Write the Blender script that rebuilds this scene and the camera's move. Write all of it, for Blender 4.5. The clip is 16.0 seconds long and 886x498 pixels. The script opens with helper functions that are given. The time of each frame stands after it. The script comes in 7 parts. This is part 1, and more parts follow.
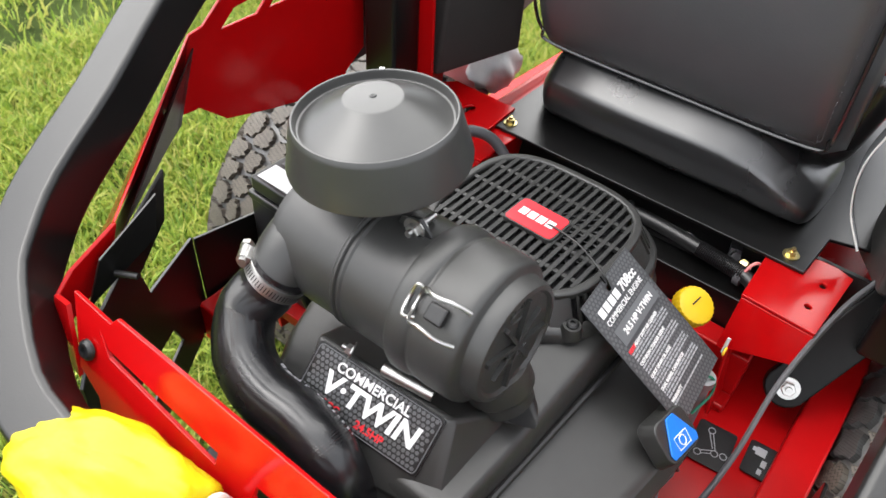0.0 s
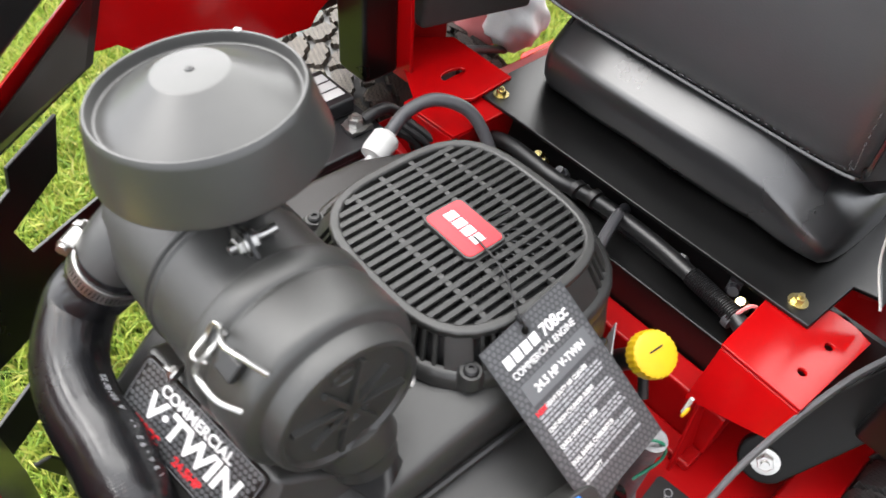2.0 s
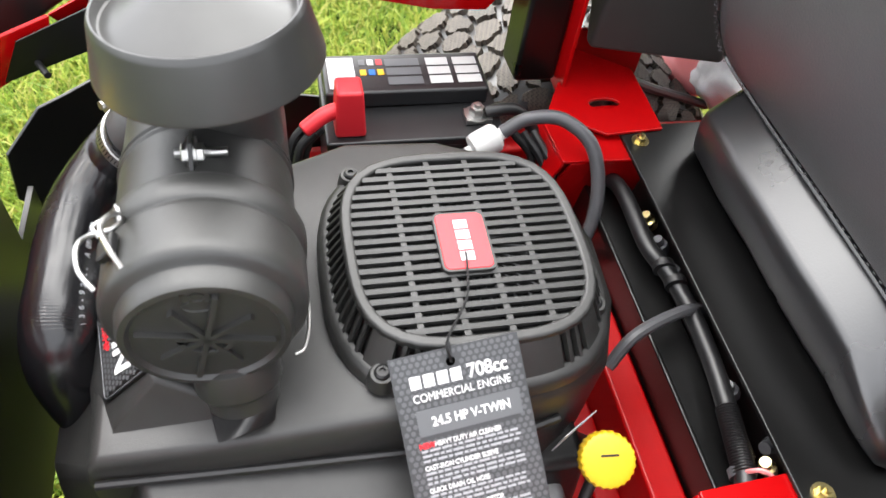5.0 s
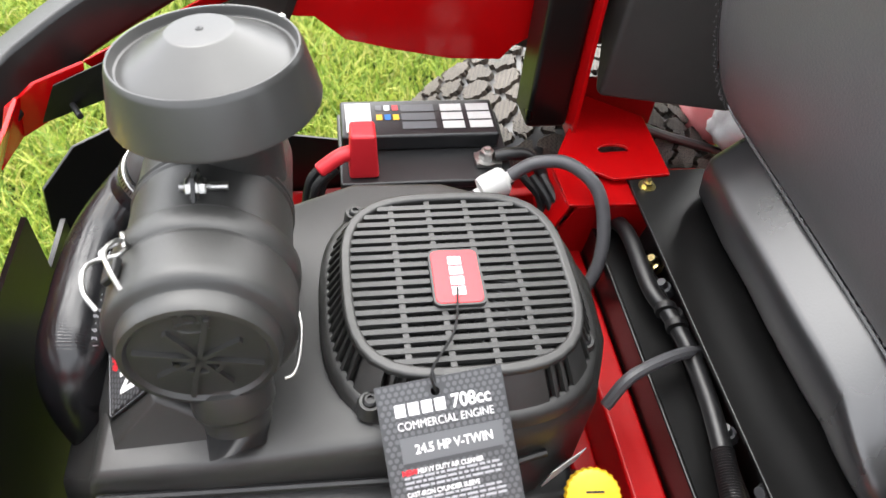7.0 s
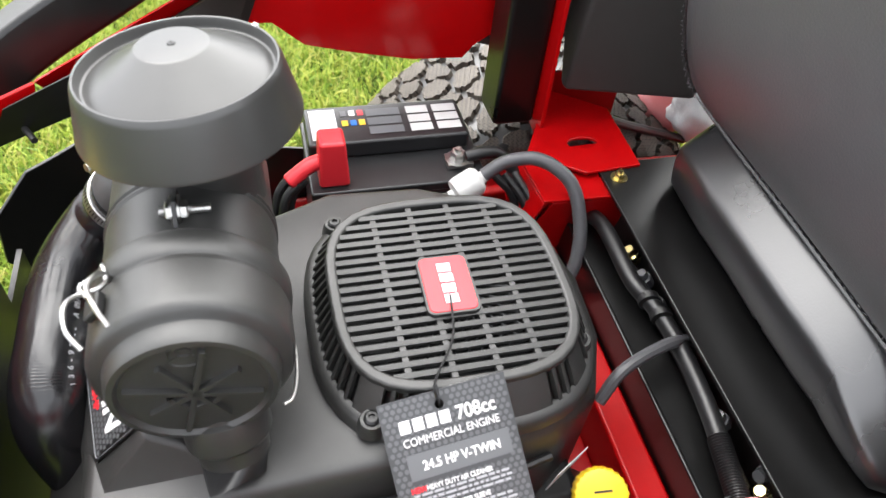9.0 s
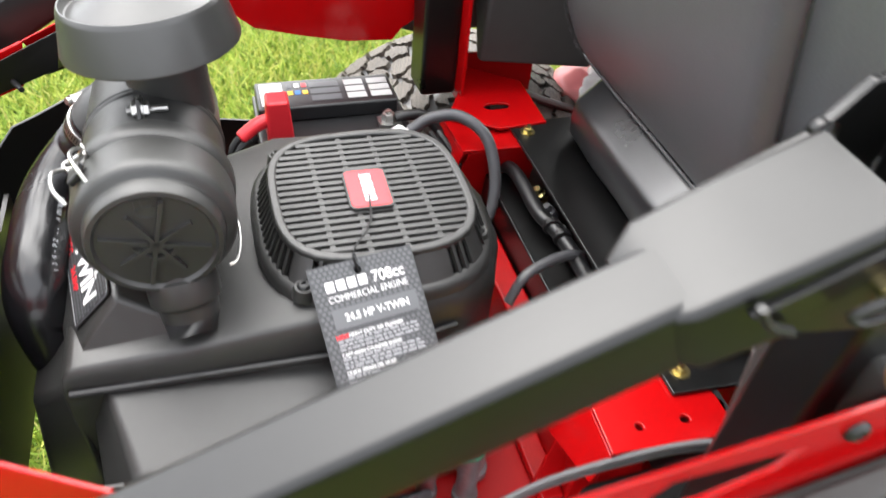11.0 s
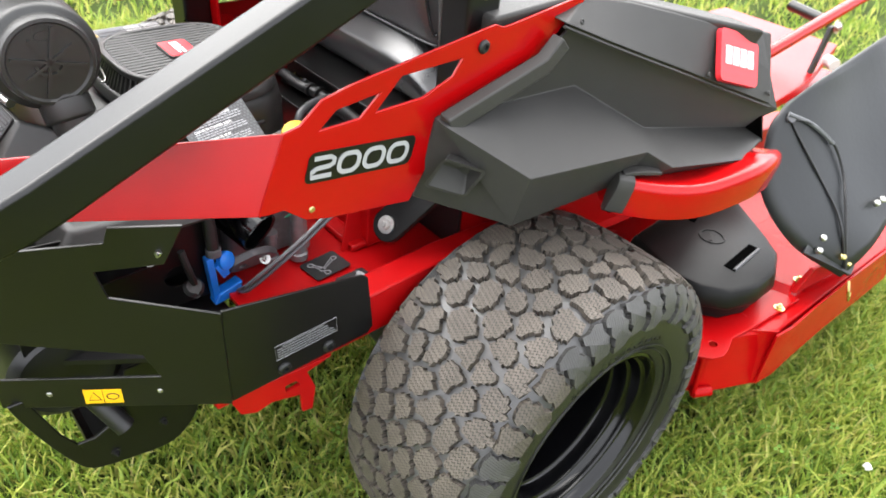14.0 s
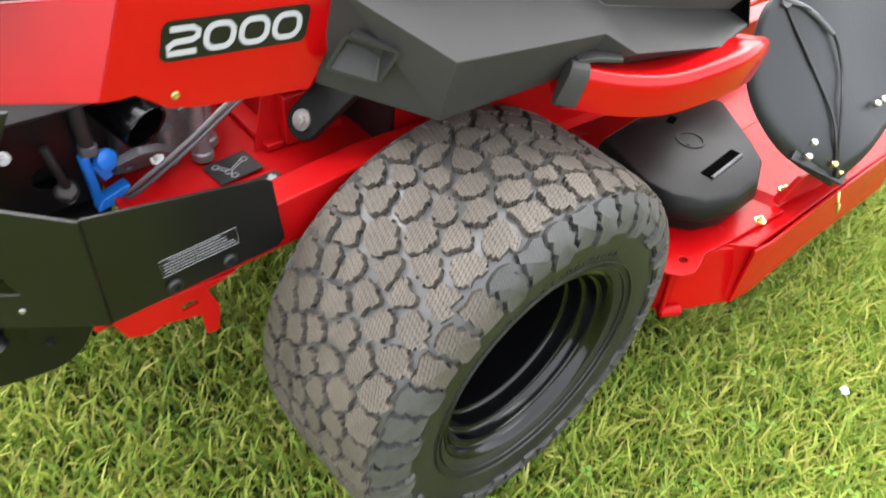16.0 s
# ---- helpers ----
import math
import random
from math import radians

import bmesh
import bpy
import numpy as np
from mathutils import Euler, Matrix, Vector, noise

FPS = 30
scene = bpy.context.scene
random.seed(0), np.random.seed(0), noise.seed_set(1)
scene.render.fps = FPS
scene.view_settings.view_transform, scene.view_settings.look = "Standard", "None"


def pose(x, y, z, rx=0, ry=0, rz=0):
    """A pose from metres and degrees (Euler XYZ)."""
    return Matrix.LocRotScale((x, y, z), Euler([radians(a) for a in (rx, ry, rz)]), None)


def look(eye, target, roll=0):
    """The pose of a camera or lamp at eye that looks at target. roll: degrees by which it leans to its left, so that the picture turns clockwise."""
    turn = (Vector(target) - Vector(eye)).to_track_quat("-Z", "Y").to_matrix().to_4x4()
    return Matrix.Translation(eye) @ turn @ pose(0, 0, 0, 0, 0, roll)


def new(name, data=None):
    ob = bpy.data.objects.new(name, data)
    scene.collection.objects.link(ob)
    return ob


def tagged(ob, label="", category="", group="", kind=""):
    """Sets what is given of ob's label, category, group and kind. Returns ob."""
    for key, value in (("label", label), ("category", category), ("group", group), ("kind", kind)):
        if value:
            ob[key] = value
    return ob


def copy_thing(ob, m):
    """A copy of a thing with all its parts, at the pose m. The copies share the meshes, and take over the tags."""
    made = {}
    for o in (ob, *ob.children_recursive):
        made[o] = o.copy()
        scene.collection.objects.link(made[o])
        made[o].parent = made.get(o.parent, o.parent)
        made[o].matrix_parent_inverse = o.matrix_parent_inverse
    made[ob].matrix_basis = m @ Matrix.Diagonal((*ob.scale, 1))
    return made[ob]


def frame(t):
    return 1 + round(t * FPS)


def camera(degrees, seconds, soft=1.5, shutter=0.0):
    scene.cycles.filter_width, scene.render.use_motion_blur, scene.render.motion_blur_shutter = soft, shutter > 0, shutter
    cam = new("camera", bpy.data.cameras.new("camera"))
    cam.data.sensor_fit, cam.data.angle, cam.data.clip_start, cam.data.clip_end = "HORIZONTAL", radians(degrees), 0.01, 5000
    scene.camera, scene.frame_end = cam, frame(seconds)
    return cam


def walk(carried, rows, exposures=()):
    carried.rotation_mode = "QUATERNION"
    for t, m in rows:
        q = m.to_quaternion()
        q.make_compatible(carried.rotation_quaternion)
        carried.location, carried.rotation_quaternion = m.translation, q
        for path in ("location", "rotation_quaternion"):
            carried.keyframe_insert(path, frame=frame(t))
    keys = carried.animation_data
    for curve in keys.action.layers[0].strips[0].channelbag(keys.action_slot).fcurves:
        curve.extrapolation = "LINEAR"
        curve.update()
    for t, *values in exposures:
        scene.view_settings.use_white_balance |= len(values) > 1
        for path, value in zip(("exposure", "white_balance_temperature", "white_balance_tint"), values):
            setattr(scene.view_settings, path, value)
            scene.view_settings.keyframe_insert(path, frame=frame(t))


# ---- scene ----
cam = camera(62.2, 16.0, shutter=0.4)
cam.data.dof.use_dof, cam.data.dof.focus_distance, cam.data.dof.aperture_fstop = True, 0.76, 10.0
PATH = [
    (0, (-0.841, -0.262, 1.246), (0.35, 0.61, -0.104), 4.3),
    (0.5, (-0.822, -0.246, 1.24), (0.343, 0.613, -0.14), 4.7),
    (1, (-0.784, -0.234, 1.226), (0.339, 0.635, -0.183), 5.1),
    (1.5, (-0.712, -0.237, 1.213), (0.341, 0.656, -0.234), 5.7),
    (2, (-0.638, -0.28, 1.209), (0.328, 0.655, -0.272), 5.9),
    (2.5, (-0.579, -0.304, 1.204), (0.298, 0.676, -0.303), 6.4),
    (3, (-0.548, -0.295, 1.197), (0.253, 0.722, -0.327), 6.9),
    (3.5, (-0.521, -0.306, 1.194), (0.196, 0.742, -0.351), 8.9),
    (4, (-0.5, -0.317, 1.198), (0.087, 0.79, -0.361), 9.9),
    (6.5, (-0.422, -0.388, 1.227), (-0.119, 0.929, -0.248), 7.0),
    (7, (-0.423, -0.379, 1.228), (-0.13, 0.949, -0.238), 6.3),
    (7.5, (-0.429, -0.369, 1.227), (-0.112, 0.953, -0.24), 6.1),
    (8, (-0.452, -0.352, 1.219), (-0.091, 0.955, -0.252), 6.3),
    (10.5, (-0.452, -0.436, 1.223), (0.041, 0.903, -0.179), 6.8),
    (11, (-0.445, -0.55, 1.221), (0.064, 0.827, -0.136), 6.1),
    (11.5, (-0.439, -0.687, 1.207), (0.091, 0.732, -0.099), 5.0),
    (12, (-0.463, -0.78, 1.185), (0.162, 0.639, -0.078), 4.4),
    (12.5, (-0.599, -0.867, 1.165), (0.221, 0.478, -0.068), 4.2),
    (13, (-0.709, -0.942, 1.174), (0.258, 0.333, -0.026), 4.6),
    (13.5, (-0.722, -0.967, 1.178), (0.349, 0.256, 0.013), 5.0),
    (14, (-0.701, -0.984, 1.169), (0.408, 0.211, 0.01), 5.4),
    (14.5, (-0.687, -1.013, 1.129), (0.374, 0.162, -0.093), 6.5),
    (15, (-0.678, -1.038, 1.079), (0.348, 0.091, -0.215), 7.1),
    (15.5, (-0.657, -1.034, 1.079), (0.364, 0.055, -0.253), 6.9),
    (16, (-0.555, -0.963, 1.087), (0.47, 0.098, -0.264), 6.6),
]
walk(cam, [(t, look(eye, target, roll)) for t, eye, target, roll in PATH], exposures=[(0.0, 2.52), (1.0, 2.62), (2.0, 2.82), (4.0, 3.00), (8.0, 3.00), (10.5, 3.00), (11.0, 3.03), (12.0, 2.88), (13.0, 2.92), (14.0, 2.98), (14.5, 3.08), (15.5, 3.18), (16.0, 3.15)])

# ---- world and light ----
world = bpy.data.worlds.new("sky")
scene.world = world
world.use_nodes = True
_n = world.node_tree.nodes
_sky = _n.new("ShaderNodeTexSky")
_sky.sky_type, _sky.sun_disc = "NISHITA", False
_sky.sun_elevation, _sky.sun_rotation = radians(55), radians(322)
_sky.air_density, _sky.dust_density, _sky.ozone_density = 1.0, 4.0, 1.0
_n["Background"].inputs[1].default_value = 0.15
_soft = _n.new("ShaderNodeHueSaturation")
_soft.inputs["Saturation"].default_value = 0.22
world.node_tree.links.new(_sky.outputs[0], _soft.inputs["Color"])
# thin cloud evens the clear sky out
_cloud = _n.new("ShaderNodeMix")
_cloud.data_type = "RGBA"
_cloud.inputs["Factor"].default_value = 0.7
_cloud.inputs[7].default_value = (2.5, 2.55, 2.7, 1)
world.node_tree.links.new(_soft.outputs[0], _cloud.inputs[6])
world.node_tree.links.new(_cloud.outputs[2], _n["Background"].inputs[0])
sun = new("sun", bpy.data.lights.new("sun", "SUN"))
sun.data.energy, sun.data.angle, sun.data.color = 1.0, radians(85), (1.0, 0.97, 0.92)
sun.matrix_world = look((1.0, 1.28, 2.3), (0, 0, 0))


# ---- materials ----
def material(name, colour, rough=0.5, metal=0.0, grain=0.0, scale=60.0, vary=0.0, bump=0.0, bscale=400.0, coat=0.0, spec=0.5, second=None, per_object=0.0):
    m = bpy.data.materials.new(name)
    m.use_nodes = True
    nt = m.node_tree
    p = nt.nodes["Principled BSDF"]
    p.inputs["Roughness"].default_value, p.inputs["Metallic"].default_value = rough, metal
    p.inputs["Coat Weight"].default_value, p.inputs["Coat Roughness"].default_value = coat, 0.06
    p.inputs["Specular IOR Level"].default_value = spec
    p.inputs["Base Color"].default_value = (*colour, 1)
    tc = nt.nodes.new("ShaderNodeTexCoord")
    link = nt.links.new
    if vary or second:
        a = nt.nodes.new("ShaderNodeTexNoise")
        a.inputs["Scale"].default_value, a.inputs["Detail"].default_value = scale * 0.12, 5
        b = nt.nodes.new("ShaderNodeTexNoise")
        b.inputs["Scale"].default_value, b.inputs["Detail"].default_value = scale, 3
        link(tc.outputs["Object"], a.inputs["Vector"]), link(tc.outputs["Object"], b.inputs["Vector"])
        add = nt.nodes.new("ShaderNodeMath")
        add.operation = "MULTIPLY_ADD"
        link(b.outputs[0], add.inputs[0])
        add.inputs[1].default_value = 0.45
        link(a.outputs[0], add.inputs[2])
        last = add.outputs[0]
        if per_object:
            oi = nt.nodes.new("ShaderNodeObjectInfo")
            ma = nt.nodes.new("ShaderNodeMath")
            ma.operation = "MULTIPLY_ADD"
            link(oi.outputs["Random"], ma.inputs[0])
            ma.inputs[1].default_value = per_object
            link(last, ma.inputs[2])
            last = ma.outputs[0]
        ramp = nt.nodes.new("ShaderNodeValToRGB")
        lo = [max(0.0, c * (1 - vary)) for c in colour]
        hi = list(second) if second else [min(1.0, c * (1 + vary)) for c in colour]
        ramp.color_ramp.elements[0].position, ramp.color_ramp.elements[1].position = 0.48, 0.98
        ramp.color_ramp.elements[0].color, ramp.color_ramp.elements[1].color = (*lo, 1), (*hi, 1)
        link(last, ramp.inputs[0])
        link(ramp.outputs[0], p.inputs["Base Color"])
        rr = nt.nodes.new("ShaderNodeMapRange")
        rr.inputs["To Min"].default_value, rr.inputs["To Max"].default_value = max(0.02, rough - 0.07 - grain), min(1.0, rough + 0.07 + grain)
        link(a.outputs[0], rr.inputs["Value"])
        link(rr.outputs[0], p.inputs["Roughness"])
    if bump:
        c = nt.nodes.new("ShaderNodeTexNoise")
        c.inputs["Scale"].default_value, c.inputs["Detail"].default_value = bscale, 2
        link(tc.outputs["Object"], c.inputs["Vector"])
        bp = nt.nodes.new("ShaderNodeBump")
        bp.inputs["Strength"].default_value, bp.inputs["Distance"].default_value = bump, 0.001
        link(c.outputs[0], bp.inputs["Height"])
        link(bp.outputs[0], p.inputs["Normal"])
    return m


RED = material("red_paint", (0.35, 0.002, 0.0028), 0.17, vary=0.08, scale=30, spec=0.32, bump=0.04, bscale=160)
REDDECK = material("red_deck_paint", (0.34, 0.002, 0.003), 0.26, vary=0.12, scale=30, spec=0.13, bump=0.06, bscale=200)
REDDEEP = material("red_frame_paint", (0.34, 0.002, 0.003), 0.32, vary=0.12, scale=30, spec=0.3, bump=0.08, bscale=200)
BLACKPAINT = material("black_powder_coat", (0.0035, 0.0035, 0.0035), 0.3, vary=0.3, scale=80, bump=0.12, bscale=900, spec=0.48)
BLACKGLOSS = material("black_gloss_paint", (0.0020, 0.0020, 0.0024), 0.14, vary=0.2, scale=60, bump=0.03, bscale=200, spec=0.38)
PLASTIC = material("engine_plastic", (0.025, 0.025, 0.024), 0.38, vary=0.14, scale=90, bump=0.22, bscale=1400)
CAPPLASTIC = material("smooth_cap_plastic", (0.030, 0.030, 0.029), 0.33, vary=0.2, scale=50, bump=0.08, bscale=1400, spec=0.6)
FENDER = material("fender_plastic", (0.036, 0.035, 0.0335), 0.46, vary=0.1, scale=60, bump=0.3, bscale=1500, spec=0.28)
HOSE = material("hose_rubber", (0.007, 0.007, 0.008), 0.26, vary=0.3, scale=120, bump=0.12, bscale=260, spec=0.6)
RUBBER = material("tyre_rubber", (0.011, 0.011, 0.0105), 0.42, vary=0.3, scale=70, bump=0.3, bscale=500)
GROOVE = material("tread_groove", (0.075, 0.074, 0.073), 0.34, vary=0.25, scale=40, bump=0.12, bscale=300)
TREAD = material("tread_rubber", (0.086, 0.073, 0.059), 0.65, vary=0.3, scale=120, bump=0.5, bscale=420, per_object=0.14)
LUG = material("shoulder_rubber", (0.052, 0.051, 0.050), 0.50, vary=0.3, scale=120, bump=0.4, bscale=420, per_object=0.12)
VINYL = material("seat_vinyl", (0.016, 0.016, 0.017), 0.27, vary=0.15, scale=40, bump=0.06, bscale=500, spec=1.0)
SEATBACK = material("seat_board", (0.056, 0.057, 0.061), 0.40, vary=0.15, scale=30, bump=0.3, bscale=500, spec=1.0)
STEEL = material("zinc_steel", (0.45, 0.445, 0.43), 0.32, 1.0, vary=0.25, scale=150)
GOLD = material("yellow_zinc", (0.62, 0.52, 0.24), 0.28, 1.0, vary=0.25, scale=120)
YELLOW = material("yellow_plastic", (0.62, 0.40, 0.008), 0.42, vary=0.08, scale=40)
BAG = material("yellow_bag", (0.52, 0.41, 0.006), 0.36, vary=0.1, scale=30, bump=0.8, bscale=45, spec=0.3)
BLUE = material("blue_plastic", (0.008, 0.155, 0.60), 0.35, vary=0.12, scale=60)
WHITE = material("white_print", (0.66, 0.66, 0.66), 0.5)
GREYPRINT = material("grey_print", (0.10, 0.104, 0.11), 0.5)
SILVER = material("silver_print", (0.33, 0.335, 0.35), 0.4)
REDPRINT = material("red_print", (0.62, 0.02, 0.03), 0.4)
CARD = material("dark_card", (0.042, 0.043, 0.046), 0.38, vary=0.08, scale=80)
CARDLIGHT = material("card_honeycomb", (0.085, 0.088, 0.092), 0.35)
DARK = material("dark_metal", (0.008, 0.008, 0.0085), 0.45, vary=0.3, scale=80, bump=0.2, bscale=500)
ALLOY = material("cast_alloy", (0.26, 0.26, 0.27), 0.5, 0.8, vary=0.25, scale=120, bump=0.5, bscale=300)
CABLE = material("cable_sheath", (0.011, 0.011, 0.0115), 0.4, vary=0.2, scale=100)
GREYHOSE = material("grey_cable", (0.07, 0.07, 0.075), 0.4, vary=0.1, scale=100)
CLOTH = material("white_cloth", (0.80, 0.80, 0.79), 0.8, vary=0.1, scale=40, bump=0.5, bscale=220)
WHITEPLASTIC = material("white_plastic", (0.55, 0.545, 0.53), 0.45, vary=0.08, scale=60)
BATTERY = material("battery_case", (0.014, 0.014, 0.015), 0.35, vary=0.15, scale=60, bump=0.1, bscale=500)
ORANGE = material("warning_yellow", (0.85, 0.46, 0.01), 0.4)
CHUTE = material("chute_rubber", (0.011, 0.0125, 0.014), 0.4, vary=0.2, scale=20, bump=0.2, bscale=120)
# near-black without gloss: the shade inside an opening, given as colour
SLOT_SHADE = material("slot_shade_black", (0.0015, 0.0015, 0.0015), 0.9, spec=0.0)
BELT = material("belt_cover_plastic", (0.005, 0.005, 0.005), 0.40, vary=0.15, scale=60, bump=0.2, bscale=900, spec=0.18)
GREYVINYL = material("grey_vinyl", (0.105, 0.11, 0.115), 0.5, vary=0.12, scale=50, bump=0.2, bscale=700)
REDVINYL = material("red_vinyl", (0.32, 0.012, 0.016), 0.42, vary=0.12, scale=50, bump=0.2, bscale=700)
GREENWIRE = material("green_wire_sheath", (0.01, 0.16, 0.09), 0.4)
# pink of a wire, and of sky sheen on the red left fender
PINK = material("pink_sheen_and_wire", (0.75, 0.24, 0.24), 0.4, vary=0.06, scale=30)
SOIL = material("soil", (0.024, 0.040, 0.010), 0.95, vary=0.4, scale=30, second=(0.055, 0.076, 0.019), spec=0.05)


# ---- mesh helpers ----
class Mesh:
    """Vertices and faces that are gathered for one mesh."""

    def __init__(self):
        self.v, self.f = [], []

    def add(self, v, f):
        n = len(self.v)
        self.v += [tuple(p) for p in v]
        self.f += [tuple(i + n for i in q) for q in f]
        return self

    def moved(self, m):
        self.v = [tuple(m @ Vector(p)) for p in self.v]
        return self

    def join(self, other):
        return self.add(other.v, other.f)


def part(name, g, mat, parent=None, label="", bevel=0.0, angle=32, segments=2):
    me = bpy.data.meshes.new(name)
    me.from_pydata(g.v, [], g.f)
    bm = bmesh.new()
    bm.from_mesh(me)
    bmesh.ops.recalc_face_normals(bm, faces=bm.faces)
    bm.to_mesh(me)
    bm.free()
    me.materials.append(mat)
    me.polygons.foreach_set("use_smooth", [True] * len(me.polygons))
    me.set_sharp_from_angle(angle=radians(angle))
    ob = new(name, me)
    if parent:
        ob.parent = parent
    if label:
        ob["label"] = label
    if bevel:
        b = ob.modifiers.new("bevel", "BEVEL")
        b.width, b.segments, b.limit_method, b.angle_limit = bevel, segments, "ANGLE", radians(35)
        b.harden_normals = True
    elif len(g.f) > 8:
        # flat faces stay flat beside small roundings
        wn = ob.modifiers.new("weighted_normals", "WEIGHTED_NORMAL")
        wn.keep_sharp = True
    return ob


def thing(name, label, category, group="", kind=""):
    return tagged(new(name), label, category, group, kind)


def box(x0, x1, y0, y1, z0, z1):
    v = [(x, y, z) for x in (x0, x1) for y in (y0, y1) for z in (z0, z1)]
    return Mesh().add(v, [(0, 1, 3, 2), (4, 6, 7, 5), (0, 4, 5, 1), (2, 3, 7, 6), (0, 2, 6, 4), (1, 5, 7, 3)])


def block(size, m):
    x, y, z = (s / 2 for s in size)
    return box(-x, x, -y, y, -z, z).moved(m)


def hull(bottom, top):
    """A solid between two rings of equal length."""
    n = len(bottom)
    f = [tuple(range(n)), tuple(range(2 * n - 1, n - 1, -1))] + [(i, n + i, n + (i + 1) % n, (i + 1) % n) for i in range(n)]
    return Mesh().add(list(bottom) + list(top), f)


def plate(outline, thick, m, holes=()):
    """A flat sheet: an outline in the xy plane of m, thickness towards -z, with holes through it."""
    bm = bmesh.new()
    for ring in (outline, *holes):
        vs = [bm.verts.new((x, y, 0)) for x, y in ring]
        for i in range(len(vs)):
            bm.edges.new((vs[i - 1], vs[i]))
    bmesh.ops.triangle_fill(bm, use_beauty=True, use_dissolve=True, edges=bm.edges[:])
    bmesh.ops.recalc_face_normals(bm, faces=bm.faces)
    ext = bmesh.ops.extrude_face_region(bm, geom=bm.faces[:])
    for g in ext["geom"]:
        if isinstance(g, bmesh.types.BMVert):
            g.co.z -= thick
    bm.verts.index_update()
    out = Mesh().add([m @ v.co for v in bm.verts], [[v.index for v in f.verts] for f in bm.faces])
    # the first face region stays as the upper side
    bm.free()
    return out


def frame_of(origin, xdir, ydir):
    """The pose whose x and y axes run along the given directions."""
    x = Vector(xdir).normalized()
    z = x.cross(Vector(ydir)).normalized()
    y = z.cross(x)
    return Matrix(((x.x, y.x, z.x, origin[0]), (x.y, y.y, z.y, origin[1]), (x.z, y.z, z.z, origin[2]), (0, 0, 0, 1)))


def axis_frame(origin, direction):
    q = Vector(direction).normalized().to_track_quat("Z", "Y")
    return Matrix.Translation(origin) @ q.to_matrix().to_4x4()


def smooth_path(points, steps=8, closed=False):
    """A Catmull-Rom curve through the points."""
    p = [Vector(q) for q in points]
    if closed:
        p = [p[-1]] + p + [p[0], p[1]]
    else:
        p = [2 * p[0] - p[1]] + p + [2 * p[-1] - p[-2]]
    out = []
    for a, b, c, d in zip(p, p[1:], p[2:], p[3:]):
        for k in range(steps):
            t = k / steps
            out.append(0.5 * (2 * b + (c - a) * t + (2 * a - 5 * b + 4 * c - d) * t * t + (3 * b - a - 3 * c + d) * t ** 3))
    if not closed:
        out.append(p[-2])
    return out


def circle(r, n=16):
    return [(r * math.cos(2 * math.pi * i / n), r * math.sin(2 * math.pi * i / n)) for i in range(n)]


def rounded(w, h, r, n=4, cx=0.0, cy=0.0):
    """A rectangle with rounded corners, counter-clockwise."""
    out = []
    for sx, sy, a in ((1, 1, 0), (-1, 1, 90), (-1, -1, 180), (1, -1, 270)):
        for i in range(n + 1):
            b = radians(a + 90 * i / n)
            out.append((cx + sx * (w / 2 - r) + r * math.cos(b), cy + sy * (h / 2 - r) + r * math.sin(b)))
    return out


def sweep(path, profile, up=None, closed=False, caps=True, scale=None):
    """A profile carried along a path."""
    p = [Vector(q) for q in path]
    n, k = len(p), len(profile)
    tangents = []
    for i in range(n):
        a, b = (p[i - 1], p[(i + 1) % n]) if closed else (p[max(i - 1, 0)], p[min(i + 1, n - 1)])
        tangents.append((b - a).normalized())
    v, ref = [], Vector(up) if up else (Vector((0, 0, 1)) if abs(tangents[0].z) < 0.9 else Vector((1, 0, 0)))
    side = tangents[0].cross(ref).normalized()
    for i, t in enumerate(tangents):
        if up:
            side = t.cross(Vector(up)).normalized()
        else:
            side = (side - t * side.dot(t)).normalized()
        top = side.cross(t)
        s = scale[i] if scale else 1.0
        v += [p[i] + side * x * s + top * y * s for x, y in profile]
    f = []
    for i in range(n if closed else n - 1):
        a, b = i * k, ((i + 1) % n) * k
        f += [(a + j, a + (j + 1) % k, b + (j + 1) % k, b + j) for j in range(k)]
    if caps and not closed:
        f += [tuple(range(k))[::-1], tuple((n - 1) * k + j for j in range(k))]
    return Mesh().add(v, f)


def tube(points, r, steps=8, n=12, closed=False):
    return sweep(smooth_path(points, steps, closed), circle(r, n), closed=closed)


def lathe(profile, m=Matrix(), n=32, a0=0.0, a1=360.0, caps=True):
    """A profile of (radius, height) turned round the z axis of m."""
    full = abs(a1 - a0) >= 360
    cols = n if full else n + 1
    v, f, k = [], [], len(profile)
    for i in range(cols):
        a = radians(a0 + (a1 - a0) * i / n)
        v += [m @ Vector((r * math.cos(a), r * math.sin(a), h)) for r, h in profile]
    for i in range(n):
        a, b = i * k, ((i + 1) % cols) * k
        f += [(a + j, a + j + 1, b + j + 1, b + j) for j in range(k - 1)]
    g = Mesh().add(v, f)
    if full and caps:
        for j in (0, k - 1):
            if profile[j][0] > 1e-5:
                g.f.append(tuple(i * k + j for i in range(n)))
    return g


def rod(a, b, r, n=12):
    return sweep([a, b], circle(r, n))


def bolt(at, axis, r=0.008, high=0.006, washer=True):
    """A hexagon bolt head on a washer."""
    m = axis_frame(at, axis)
    g = Mesh()
    if washer:
        g.join(lathe([(0, 0), (r * 1.6, 0), (r * 1.6, 0.0015), (0, 0.0015)], m, 18))
    g.join(lathe([(0, 0.001), (r, 0.001), (r, high * 0.85), (r * 0.88, high), (0, high)], m, 6))
    g.join(lathe([(0, high), (r * 0.5, high), (r * 0.45, high + 0.004), (0, high + 0.004)], m, 10))
    return g


